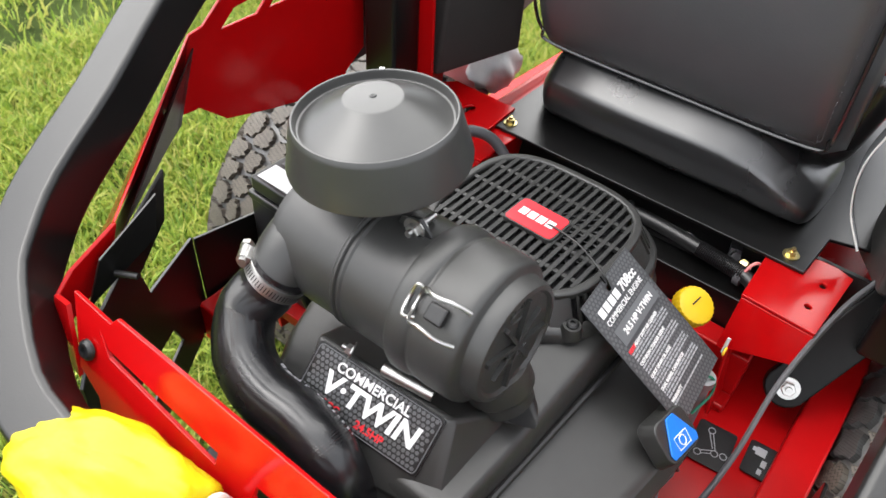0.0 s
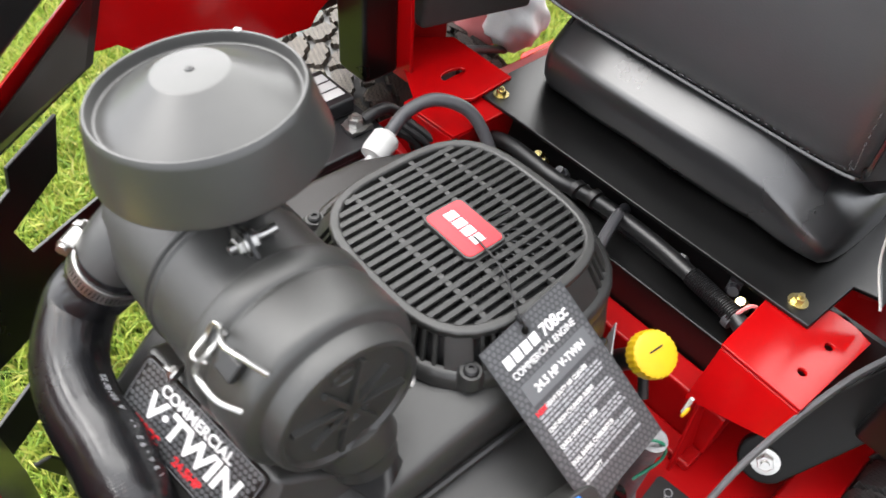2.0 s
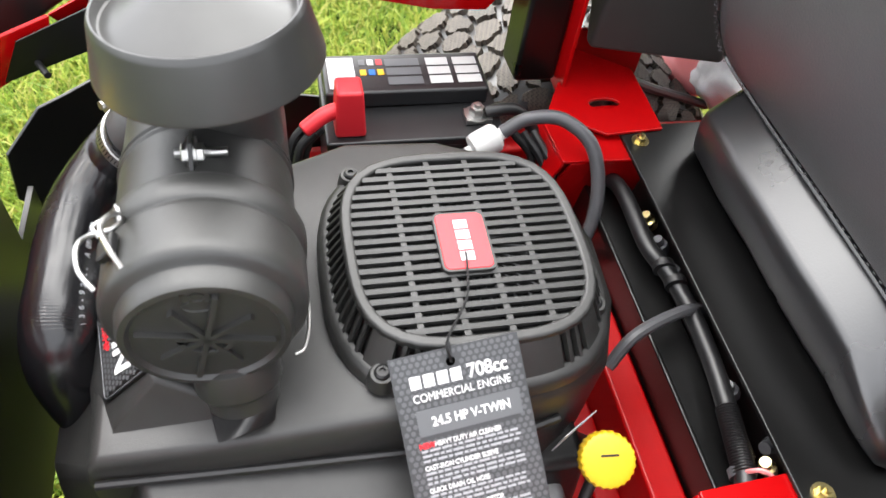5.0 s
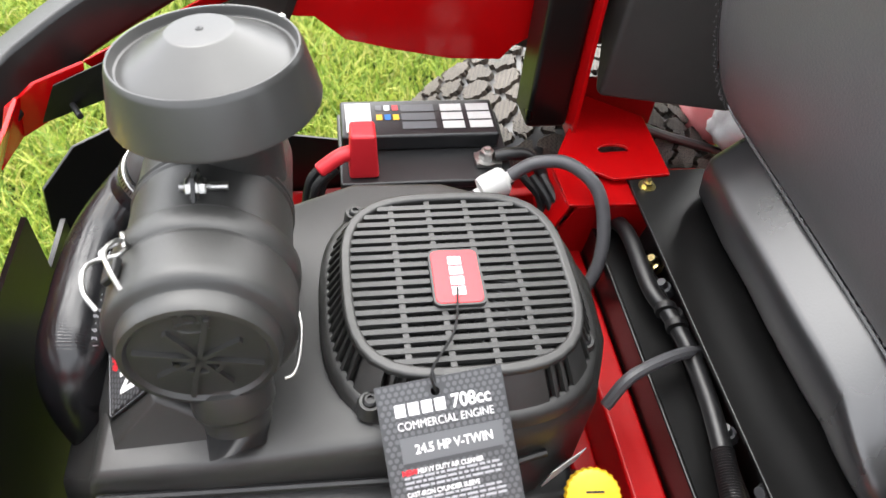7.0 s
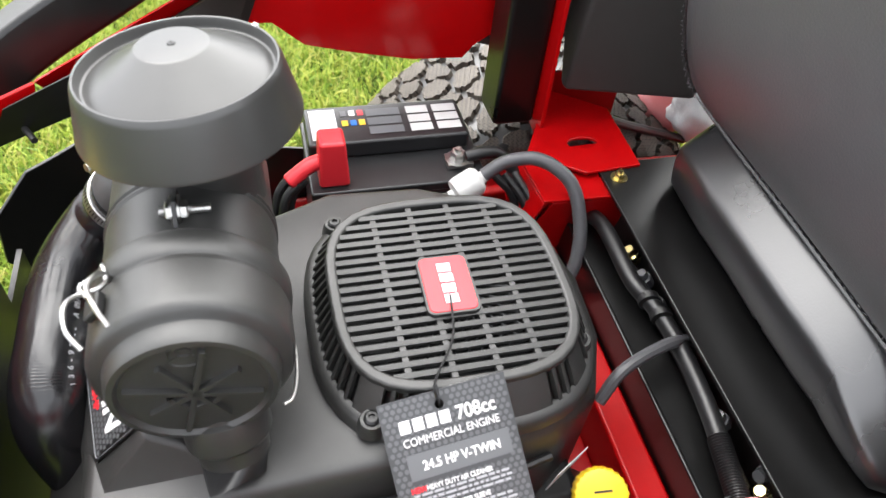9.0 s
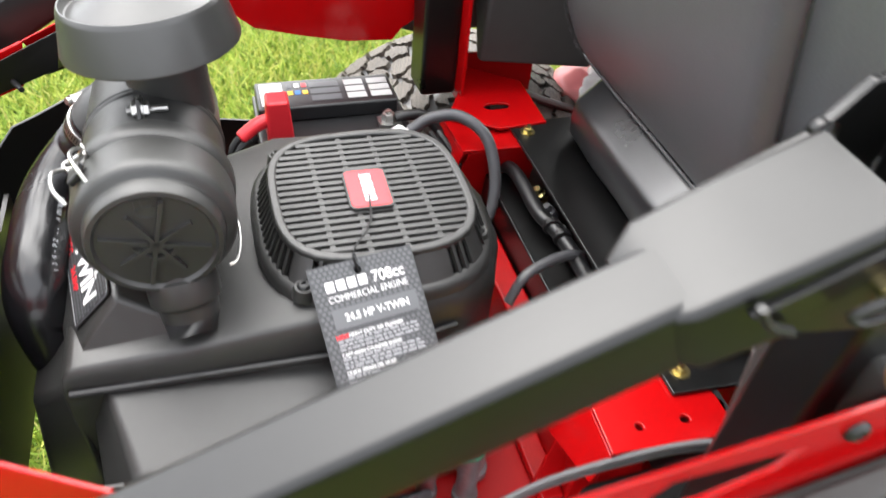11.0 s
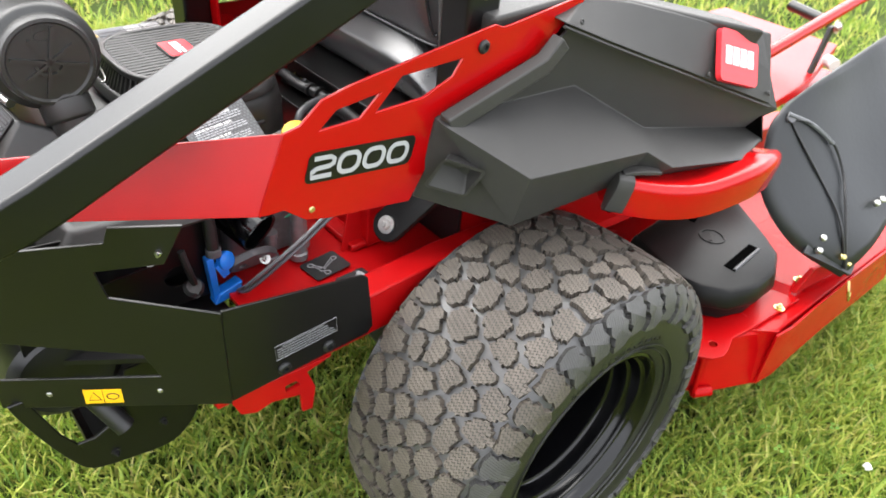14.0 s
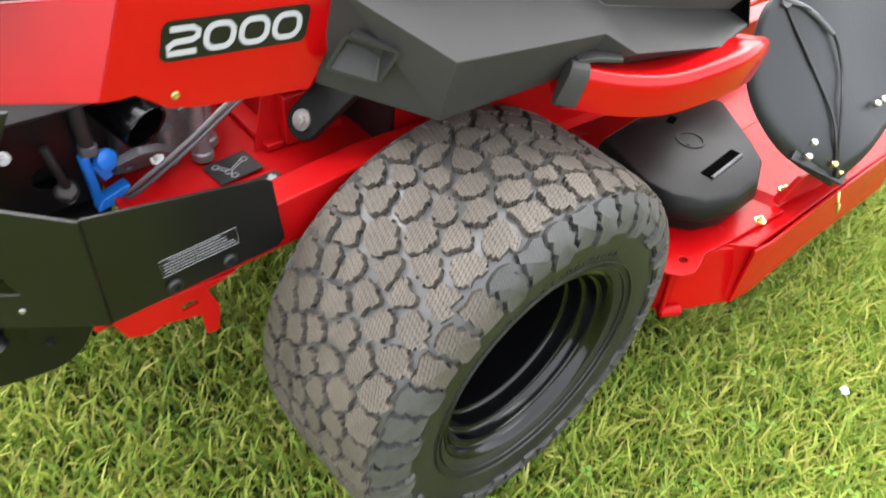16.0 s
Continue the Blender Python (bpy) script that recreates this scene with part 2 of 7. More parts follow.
def screw(at, axis, r=0.009):
    """A round head with a socket."""
    m = axis_frame(at, axis)
    return lathe([(0.0, 0.0012), (r * 0.4, 0.0012), (r * 0.42, r * 0.5), (r * 0.7, r * 0.48), (r * 0.95, r * 0.25), (r, 0.0), (0.0, -0.001)], m, 16)


def text(name, words, size, m, mat, parent, label="", depth=0.0003, squash=1.0, bold=0.0, slant=0.0, align="LEFT"):
    c = bpy.data.curves.new(name, "FONT")
    c.body, c.size, c.extrude, c.offset, c.shear, c.align_x = words, size, depth, bold, slant, align
    t = bpy.data.objects.new(name, c)
    me = bpy.data.meshes.new_from_object(t)
    bpy.data.objects.remove(t)
    me.transform(m @ Matrix.Diagonal((squash, 1, 1, 1)))
    me.materials.clear()
    me.materials.append(mat)
    ob = new(name, me)
    ob.parent = parent
    if label:
        ob["label"] = label
    return ob


def bars(rows, m, thick=0.0003):
    """Unreadable print: bars of (x0, x1, y, height)."""
    g = Mesh()
    for x0, x1, y, h in rows:
        g.join(box(x0, x1, y, y + h, 0, thick).moved(m))
    return g

# ---- ground ----
ground = part("ground", Mesh().add([(x, y, 0.052 * (y + 0.53)) for x, y in ((-60, -60), (60, -60), (60, 60), (-60, 60))], [(0, 1, 2, 3)]), SOIL)
tagged(ground, "lawn soil with short green turf", "ground", kind="structure")

# ---- the mower: frame, panels, guard, hoop ----
mower = thing("riding_mower", "red and black zero-turn riding mower on grass", "riding mower")
WX, WY = -0.841, 0.541      # the way the rear wings turn in


def lie(x, y, z):
    """The machine stands a little askew on the sloping lawn: the left side is higher and further back."""
    return (x - 0.060 * (y + 0.39), y, z + 0.052 * (y + 0.39))


def mirror(g, s, level=False):
    if s > 0:
        g.v = [(x, -y, z) if level else lie(x, -y + 0.012, z) for x, y, z in g.v]
    return g


def tilt(g):
    g.v = [(x - 0.02 * (y + 0.17), y, z + 0.03 * (y + 0.17)) for x, y, z in g.v]
    return g


def wing_frame(x, y):
    """u runs inwards along the rear wing of the right side, v runs up, the face looks out."""
    return frame_of((x, y, 0), (WX, WY, 0), (0, 0, 1))


for s in (-1, 1):
    # side panel with its two slots, in one plane
    side = frame_of((0, -0.391, 0), (1, 0, 0), (0, 0, 1))
    # the left panel reaches further down behind the post
    lower = [(-0.160, 0.782), (-0.215, 0.692), (-0.330, 0.708), (-0.359, 0.716)] if s < 0 else [(-0.112, 0.800), (-0.112, 0.716), (-0.145, 0.694), (-0.158, 0.677), (-0.222, 0.679), (-0.289, 0.692), (-0.350, 0.707)]
    g = plate([(-0.415, 0.739), (-0.381, 0.826), (-0.362, 0.830), (-0.335, 0.852), (-0.30, 0.861), (-0.100, 0.893), (-0.086, 0.888), (-0.073, 0.889), (0.062, 0.909), (0.055, 0.902),
               (-0.028, 0.834)] + lower + [(-0.385, 0.737), (-0.400, 0.737)], 0.004, side,
              [[(-0.339, 0.819), (-0.318, 0.837), (-0.262, 0.844), (-0.288, 0.8205)], [(-0.268, 0.8225), (-0.234, 0.857), (-0.147, 0.861), (-0.160, 0.842), (-0.203, 0.825)]])
    panel = part("side_panel", mirror(g, s), RED, mower, "glossy red sheet side panel with two slots", bevel=0.0012)
    # the wing behind the fold
    top0, bot0 = Vector((-0.381, -0.391, 0.826)), Vector((-0.415, -0.391, 0.739))
    top1, bot1 = Vector((-0.628, -0.243, 0.797)), Vector((-0.600, -0.286, 0.741))
    back = Vector((0.0, 0.004, 0.0))
    left_top, left_bot = Vector((-0.638, 0.230, 0.834)), Vector((-0.636, 0.288, 0.775))
    g = mirror(hull([bot0, top0, top1, bot1], [p + back for p in (bot0, top0, top1, bot1)]), s)
    if s > 0:
        g.v[2], g.v[3] = tuple(left_top), tuple(left_bot)
        g.v[6], g.v[7] = tuple(left_top - back), tuple(left_bot - back)
    part("rear_wing", g, RED, mower, bevel=0.0012)
    lt, lb, rt, rb = (Vector(p) for p in (g.v[1], g.v[0], g.v[2], g.v[3]))
    low, inn = Vector((0, 0, -0.014)), Vector((0.0, -s * 0.006, 0.0))
    q = [lb + inn + Vector((0, 0, -0.010)), lt + inn + low, rt + inn + low, rb + inn + Vector((0, 0, -0.010))]
    if s > 0:
        part("inner_liner", hull(q, [p + inn * 0.4 for p in q]), BLACKPAINT, mower)
    # rear corner piece with its screw
    c = [Vector(p) for p in ((-0.631, -0.241, 0.797), (-0.683, -0.203, 0.806), (-0.712, -0.172, 0.752), (-0.660, -0.215, 0.735))]
    if s > 0:
        c = [Vector(p) for p in ((-0.640, 0.229, 0.834), (-0.688, 0.226, 0.814), (-0.704, 0.224, 0.800), (-0.716, 0.227, 0.752), (-0.690, 0.233, 0.766), (-0.655, 0.238, 0.778))]
    g = hull(c, [p + Vector((0.004, -s * 0.003, 0)) for p in c])
    part("corner_panel", g, RED, mower, bevel=0.0012)
    if s > 0:
        fold = [Vector(p) for p in ((-0.7045, 0.2235, 0.800), (-0.706, 0.199, 0.807), (-0.724, 0.178, 0.752), (-0.7165, 0.226, 0.752))]
        part("corner_fold", hull(fold, [p + Vector((0.004, 0, 0)) for p in fold]), RED, mower)
        sheet = [Vector(p) for p in ((-0.665, 0.215, 0.818), (-0.600, 0.222, 0.846), (-0.610, 0.222, 0.804), (-0.686, 0.215, 0.777))]
        part("inner_liner", hull(sheet, [p + Vector((0, -0.002, 0)) for p in sheet]), BLACKPAINT, mower)
    part("screw", mirror(screw((-0.1175, -0.392, 0.870), (0, -1, 0), 0.0085), s), DARK, panel)
    part("screw", mirror(screw((-0.352, -0.392, 0.728), (0, -1, 0), 0.004), s), GOLD, panel)
    part("stud", rod((-0.60, -0.268, 0.765), (-0.588, -0.250, 0.765), 0.003) if s < 0 else rod((-0.655, 0.216, 0.795), (-0.645, 0.198, 0.795), 0.003), DARK, panel)
    # black guard: flat part and wing, cut out
    flat = frame_of((0, -0.353, 0), (1, 0, 0), (0, 0, 1))
    g = plate([(-0.452, 0.602), (-0.452, 0.453), (-0.245, 0.462), (-0.236, 0.472), (-0.246, 0.562), (-0.256, 0.570)], 0.004, flat)
    guard = part("engine_guard", mirror(g, s), BLACKPAINT, mower, "black powder-coated steel guard with cut-outs", bevel=0.001)
    w = wing_frame(-0.452, -0.353)
    g = plate([(0.0, 0.602), (0.118, 0.628), (0.1265, 0.664), (0.052, 0.674), (0.027, 0.724), (0.103, 0.7215), (0.110, 0.702), (0.197, 0.692), (0.225, 0.690), (0.268, 0.655), (0.276, 0.600),
               (0.258, 0.568), (0.218, 0.560), (0.095, 0.541), (0.079, 0.505), (0.268, 0.507), (0.268, 0.460), (0.0, 0.453)], 0.004, w)
    wing = part("guard_wing", mirror(g, s), BLACKPAINT, guard, bevel=0.001)
    for u, v in ((0.21, 0.482), (0.083, 0.482)):
        part("rivet", mirror(screw(w @ Vector((u, v, -0.0045)), w.to_3x3() @ Vector((0, 0, -1)), 0.0035), s), STEEL, guard)
    for x, z in ((-0.310, 0.474), (-0.378, 0.471)):
        part("screw", mirror(screw((x, -0.354, z), (0, -1, 0), 0.010), s), DARK, guard)
    part("rivet", mirror(bolt((-0.500, -0.324, 0.690), (-0.54, -0.84, 0.0), 0.0040), s), STEEL, guard)
    # main frame rail, red, running forward
    g = hull([(-0.47, -0.346, 0.440), (-0.10, -0.346, 0.455), (0.95, -0.346, 0.40), (0.95, -0.300, 0.40), (-0.10, -0.300, 0.455), (-0.47, -0.300, 0.440)],
             [(-0.47, -0.346, 0.505), (-0.10, -0.346, 0.530), (0.95, -0.346, 0.50), (0.95, -0.300, 0.50), (-0.10, -0.300, 0.530), (-0.47, -0.300, 0.505)])
    part("frame_rail", mirror(g, s), REDDEEP, mower, "red welded frame rail", bevel=0.004)
    # towing lug below the guard
    g = plate([(-0.455, 0.452), (-0.440, 0.415), (-0.418, 0.405), (-0.395, 0.410), (-0.352, 0.398), (-0.350, 0.362), (-0.334, 0.360), (-0.328, 0.40), (-0.34, 0.435), (-0.30, 0.445)], 0.006,
              frame_of((0, -0.347, 0), (1, 0, 0), (0, 0, 1)), [[(-0.374, 0.428), (-0.358, 0.428), (-0.352, 0.418), (-0.374, 0.416)]])
    part("tow_lug", mirror(g, s), REDDEEP, mower, bevel=0.0015)
    # hinge post under the hoop, with the outer and inner plates
    back_x = -0.120 if s < 0 else -0.138
    post = part("roll_bar_post", mirror(hull(rect := [(x, y, 0.63) for x, y in ((back_x, -0.364), (back_x + 0.052, -0.364), (back_x + 0.052, -0.312), (back_x, -0.312))], [(x, y, 1.05) for x, y, _ in rect]), s), BLACKPAINT, mower, "black square steel roll bar post", bevel=0.006)

# sheet between the corner pieces, at the back
rm = frame_of((-0.704, 0, 0.772), (0, -1, 0), (0.42, 0, 0.907))
ring = [(-0.178, -0.022), (-0.200, 0.036), (-0.152, 0.034), (-0.146, 0.042), (0.146, 0.042), (0.152, 0.034), (0.200, 0.036), (0.178, -0.022), (0.150, -0.034), (0.130, -0.066), (-0.130, -0.066), (-0.150, -0.034)]
rear_panel = part("rear_panel", tilt(plate(ring, 0.004, rm, [[(-0.158, 0.018), (-0.150, 0.012), (-0.02, 0.006), (-0.02, -0.004), (-0.146, 0.006)], [(0.158, 0.018), (0.146, 0.006), (0.02, -0.004), (0.02, 0.006), (0.150, 0.012)]])), RED, mower, "glossy red rear sheet with slots", bevel=0.0012)
for s in (-1, 1):
    part("screw", tilt(screw((-0.7055, s * 0.170, 0.772), (-0.907, 0, 0.42), 0.009)), DARK, rear_panel)

# roll bar, folded back round the engine
SL = Vector((0.914, 0, 0.405))
UP = Vector((-0.405, 0, 0.914))


def hoop_point(x, y):
    return lie(x, y, 0.9589 + 0.447 * (x + 0.25))


right_leg = [(-0.152, -0.349), (-0.40, -0.349), (-0.60, -0.349)]
right_leg += [(-0.60 - 0.155 * math.sin(radians(9 * i)), -0.194 - 0.155 * math.cos(radians(9 * i))) for i in range(1, 11)]
# the left leg draws in over a longer bend
left_leg = [(p.x + 0.060 * (p.y + 0.39), p.y) for p in smooth_path([(-0.215, 0.366, 0), (-0.33, 0.386, 0), (-0.42, 0.386, 0), (-0.482, 0.367, 0), (-0.566, 0.331, 0), (-0.644, 0.304, 0), (-0.690, 0.276, 0), (-0.722, 0.245, 0), (-0.760, 0.168, 0), (-0.768, 0.10, 0), (-0.778, 0.0, 0)], 3)]
loop = left_leg + right_leg[::-1]
roll_bar = part("roll_bar", sweep([Vector(hoop_point(x, y)) for x, y in loop], rounded(0.045, 0.050, 0.006, 3), up=UP), BLACKPAINT, mower, "black square-tube roll bar folded down behind the engine")
for s in (-1, 1):
    # cheek plates of the hinge, with pin holes, pin, clip and pivot bolt
    for y in (-0.382, -0.304):
        m = frame_of((0, y, 0), (1, 0, 0), (0, 0, 1))
        ring = [(-0.232, 0.984), (-0.205, 0.968), (-0.148, 0.957), (-0.100, 0.962), (-0.072, 0.974), (-0.058, 1.005), (-0.072, 1.046), (-0.100, 1.062), (-0.135, 1.052), (-0.158, 1.022)]
        g = plate(ring, 0.006, m, [[(-0.151 + 0.008 * a, 1.022 + 0.008 * b) for a, b in circle(1, 12)], [(-0.098 + 0.008 * a, 0.998 + 0.008 * b) for a, b in circle(1, 12)]])
        part("hinge_plate", mirror(g, s), BLACKPAINT, roll_bar, bevel=0.001)
    y0 = -0.3425 if s < 0 else 0.358
    part("sleeve", sweep([Vector(hoop_point(x, y0)) for x in (-0.262, -0.245, -0.20, -0.148)], rounded(0.073 if s < 0 else 0.060, 0.0515, 0.006, 3), up=UP, scale=[0.66, 0.95, 1.0, 1.0]), BLACKPAINT, roll_bar)
    part("pivot_bolt", mirror(bolt((-0.083, -0.399, 1.044), (0, -1, 0), 0.015, 0.013).join(rod((-0.083, -0.30, 1.044), (-0.083, -0.41, 1.044), 0.006)), s), GOLD, roll_bar, "yellow zinc pivot bolt")
    clip = [(-0.152, -0.404, 0.953), (-0.144, -0.405, 0.937), (-0.133, -0.406, 0.933), (-0.125, -0.406, 0.942), (-0.118, -0.407, 0.962), (-0.113, -0.408, 0.984), (-0.116, -0.408, 0.999), (-0.127, -0.407, 1.007), (-0.138, -0.406, 1.006), (-0.146, -0.405, 0.997), (-0.151, -0.404, 0.970)]
    pin = part("lock_pin", mirror(tube(clip, 0.0026, 4, 8, closed=True), s), GOLD, roll_bar, "yellow zinc wire ring of the locking pin")
    part("pin_head", mirror(rod((-0.155, -0.300, 0.985), (-0.155, -0.400, 0.985), 0.005).join(lathe([(0, 0), (0.0075, 0.001), (0.0085, 0.006), (0.0070, 0.011), (0, 0.0125)], axis_frame((-0.155, -0.394, 0.985), (0, -1, 0)), 14)), s), GOLD, pin)
    part("lanyard", mirror(tube([(-0.116, -0.408, 1.006), (-0.107, -0.412, 1.020), (-0.097, -0.410, 1.036), (-0.084, -0.408, 1.044)], 0.0014, 6, 6), s), STEEL, roll_bar)
    part("hook", mirror(tube([(-0.184, -0.391, 0.984), (-0.176, -0.393, 0.981), (-0.158, -0.394, 0.988), (-0.145, -0.394, 0.996), (-0.143, -0.394, 1.004), (-0.146, -0.394, 1.006), (-0.160, -0.394, 0.999), (-0.178, -0.393, 0.992)], 0.0026, 4, 8, closed=True), s), DARK, roll_bar)
    part("weld", mirror(tube([(-0.234, -0.386, 0.996), (-0.226, -0.387, 0.984), (-0.210, -0.387, 0.976)], 0.0028, 4, 6), s), DARK, roll_bar)

# ---- floor pan, engine bay and brackets ----
pan = part("frame_pan", hull([(-0.385, -0.30, 0.500), (-0.03, -0.30, 0.486), (-0.03, 0.30, 0.486), (-0.385, 0.30, 0.500)], [(-0.385, -0.30, 0.508), (-0.03, -0.30, 0.494), (-0.03, 0.30, 0.494), (-0.385, 0.30, 0.508)]), REDDEEP, mower, "red painted frame floor")
for s in (-1, 1):
    # upright bracket with a flat top in front of the engine
    top = [(-0.160, -0.185), (-0.078, -0.182), (-0.050, -0.210), (-0.034, -0.245), (-0.046, -0.276), (-0.165, -0.270)]
    g = plate(top, 0.005, Matrix.Translation((0, 0, 0.668)), [[(-0.128 + 0.004 * a, -0.250 + 0.004 * b) for a, b in circle(1, 8)], [(-0.082 + 0.005 * a, -0.252 + 0.004 * b) for a, b in circle(1, 8)]])
    br = part("seat_bracket", mirror(g, s, True), RED, mower, "red folded steel bracket with holes", bevel=0.0015)
    part("flange", mirror(hull([(-0.160, -0.186, 0.663), (-0.165, -0.270, 0.663), (-0.178, -0.270, 0.625), (-0.185, -0.186, 0.600)], [(-0.156, -0.186, 0.663), (-0.161, -0.270, 0.663), (-0.174, -0.270, 0.625), (-0.181, -0.186, 0.600)]), s, True), RED, br, bevel=0.001)
    part("web", mirror(hull([(-0.150, -0.188, 0.664), (-0.05, -0.188, 0.664), (-0.06, -0.215, 0.49), (-0.20, -0.215, 0.49)], [(-0.150, -0.184, 0.664), (-0.05, -0.184, 0.664), (-0.06, -0.211, 0.49), (-0.20, -0.211, 0.49)]), s, True), REDDEEP, br, bevel=0.001)
    if s > 0:
        # red strap that stands in front of the left post, with a hole near its top
        strap_at = frame_of((-0.124, 0.300, 0.66), (0, 1, 0), (0, 0, 1))
        part("strap", plate([(0.0, 0.0), (0.046, 0.0), (0.040, 0.09), (0.036, 0.40), (0.006, 0.40), (0.002, 0.09)], 0.005, strap_at, [[(0.020 + 0.006 * a, 0.215 + 0.011 * b) for a, b in circle(1, 12)]]), RED, br, bevel=0.001)
        part("frame_wall", box(-0.100, 0.020, 0.395, 0.400, 0.520, 0.690), REDDEEP, br)
    part("bolt", mirror(bolt((-0.063, -0.205, 0.6735), (0, 0, 1), 0.0062, 0.007), s, True), GOLD, br)
    # dark swing arm with two large bolts, on the right only
    if s < 0:
        ax0 = Vector((0.059, -0.054, 0.070))
        am0 = frame_of((-0.157, -0.274, 0.570), ax0, Vector((-0.75, -0.30, 0.60)).cross(ax0))
        ring = [(0.026 * math.cos(radians(a)), 0.026 * math.sin(radians(a))) for a in range(90, 271, 20)] + [(0.165, 0.004), (0.165, 0.060)]
        arm = part("control_arm", mirror(plate(ring, 0.014, am0), s, True), BELT, mower, "black steel control arm", bevel=0.003)
        for u in (0.0, 0.106):
            c0 = am0 @ Vector((u, 0, 0.0005))
            up0 = am0.to_3x3() @ Vector((0, 0, 1))
            part("washer", mirror(lathe([(0, 0), (0.0135, 0), (0.0135, 0.0022), (0.0, 0.0022)], axis_frame(c0, up0), 24), s, True), STEEL, arm)
            part("bolt", mirror(bolt(c0 + up0 * 0.0022, up0, 0.0085, 0.007), s, True), GOLD if u else STEEL, arm)
part("engine_channel", box(-0.157, -0.123, -0.225, 0.30, 0.50, 0.576).join(box(-0.185, -0.157, -0.225, 0.30, 0.50, 0.512)), REDDEEP, mower, "red folded cross channel", bevel=0.004)
part("gusset", plate([(-0.160, 0.256), (-0.093, 0.378), (-0.028, 0.330), (-0.030, 0.220), (-0.10, 0.215)], 0.004, Matrix.Translation((0, 0, 0.6775)), [[(-0.086 + 0.019 * a, 0.268 + 0.009 * b) for a, b in circle(1, 14)]]), RED, mower, "red bent steel gusset plate", bevel=0.001)
# black cross plate and cross rails in front of the engine
part("seat_plate", plate([(-0.082, -0.228), (0.0, -0.232), (0.02, -0.300), (0.62, -0.300), (0.62, 0.238), (-0.082, 0.232)], 0.005, Matrix.Translation((0, 0, 0.6735))), BLACKPAINT, mower, "black sheet steel seat support", bevel=0.0015)
part("frame_side", box(-0.03, 0.62, -0.298, -0.293, 0.45, 0.668), REDDEEP, mower)
part("cross_rail", box(-0.120, -0.078, -0.19, 0.22, 0.606, 0.620).join(box(-0.121, -0.116, -0.19, 0.22, 0.570, 0.6225)), BLACKPAINT, mower, "black steel cross rail", bevel=0.002)
part("front_wall", box(-0.04, -0.034, -0.30, 0.30, 0.47, 0.668), DARK, mower)
loom = part("wiring_loom", tube([(-0.100, 0.235, 0.600), (-0.092, 0.170, 0.640), (-0.092, 0.080, 0.642), (-0.082, 0.045, 0.640), (-0.076, 0.0, 0.638), (-0.080, -0.06, 0.640), (-0.090, -0.12, 0.642), (-0.102, -0.17, 0.646), (-0.115, -0.20, 0.64)], 0.0092, 8, 14), CABLE, mower, "black cable loom with a corrugated end")
rings = Mesh()
for i in range(24):
    p = Vector((-0.0885, -0.110, 0.642)).lerp(Vector((-0.102, -0.170, 0.646)), i / 23)
    rings.join(lathe([(0.0094, -0.0010), (0.0108, 0), (0.0094, 0.0010)], axis_frame(p, (-0.22, -1, 0.06)), 14))
part("ribs", rings, CABLE, loom)
for y, x in ((0.052, -0.0845), (0.030, -0.0800), (-0.168, -0.1015)):
    part("collar", lathe([(0.0090, -0.005), (0.0116, -0.004), (0.0116, 0.004), (0.0090, 0.005)], axis_frame((x, y, 0.641), (-0.15, -1, 0)), 16), DARK if y > 0 else GREYHOSE, loom)
part("plug", rod((-0.070, -0.150, 0.640), (-0.040, -0.140, 0.632), 0.006).join(block((0.020, 0.014, 0.012), pose(-0.052, -0.144, 0.636, 0, 12, 15))), GREYHOSE, loom)
part("tie", tube([(-0.175, -0.045, 0.625), (-0.15, -0.030, 0.650), (-0.10, -0.012, 0.652), (-0.055, 0.004, 0.630), (-0.045, 0.006, 0.620)], 0.0062, 8, 10), GREYHOSE, loom)
part("hydraulic_hose", tube([(-0.085, 0.20, 0.60), (-0.078, 0.10, 0.63), (-0.07, 0.0, 0.62), (-0.075, -0.15, 0.62)], 0.006, 8, 10), CABLE, mower)
for y in (0.12, 0.085, 0.05, -0.02, -0.09, -0.165):
    part("fitting", lathe([(0, 0), (0.008, 0), (0.008, 0.012), (0.005, 0.013), (0.005, 0.022), (0, 0.022)], axis_frame((-0.066, y, 0.625), (-0.5, 0.1, 0.8)), 8), GOLD if y in (0.12, -0.165) else GREYHOSE, mower)
part("wire", tube([(-0.11, -0.168, 0.64), (-0.098, -0.176, 0.664), (-0.085, -0.185, 0.655), (-0.07, -0.19, 0.62)], 0.0022, 8, 6), PINK, mower)

# ---- seat ----
# folded vinyl skirt under the backrest: a lower face, a soft ridge and a bright upper face, drawn to a point at its right end
SKIRT = [(0.110, 0.676), (0.000, 0.676), (-0.016, 0.682), (-0.024, 0.694), (-0.0275, 0.716), (-0.0258, 0.7330), (-0.0225, 0.7385), (-0.0190, 0.7418), (-0.004, 0.7555), (0.004, 0.7630), (0.011, 0.7690), (0.030, 0.775), (0.110, 0.775)]


def skirt_ring(y, inward, drop, flat):
    """One cross-section: drawn inwards, lowered and flattened towards an end."""
    out = []
    for x, z in SKIRT:
        up = (z - 0.676) * (1 - flat)
        out.append((x + inward * (1 - (x + 0.0275) / 0.1375), y, 0.676 + up - drop * up / 0.1))
    return out


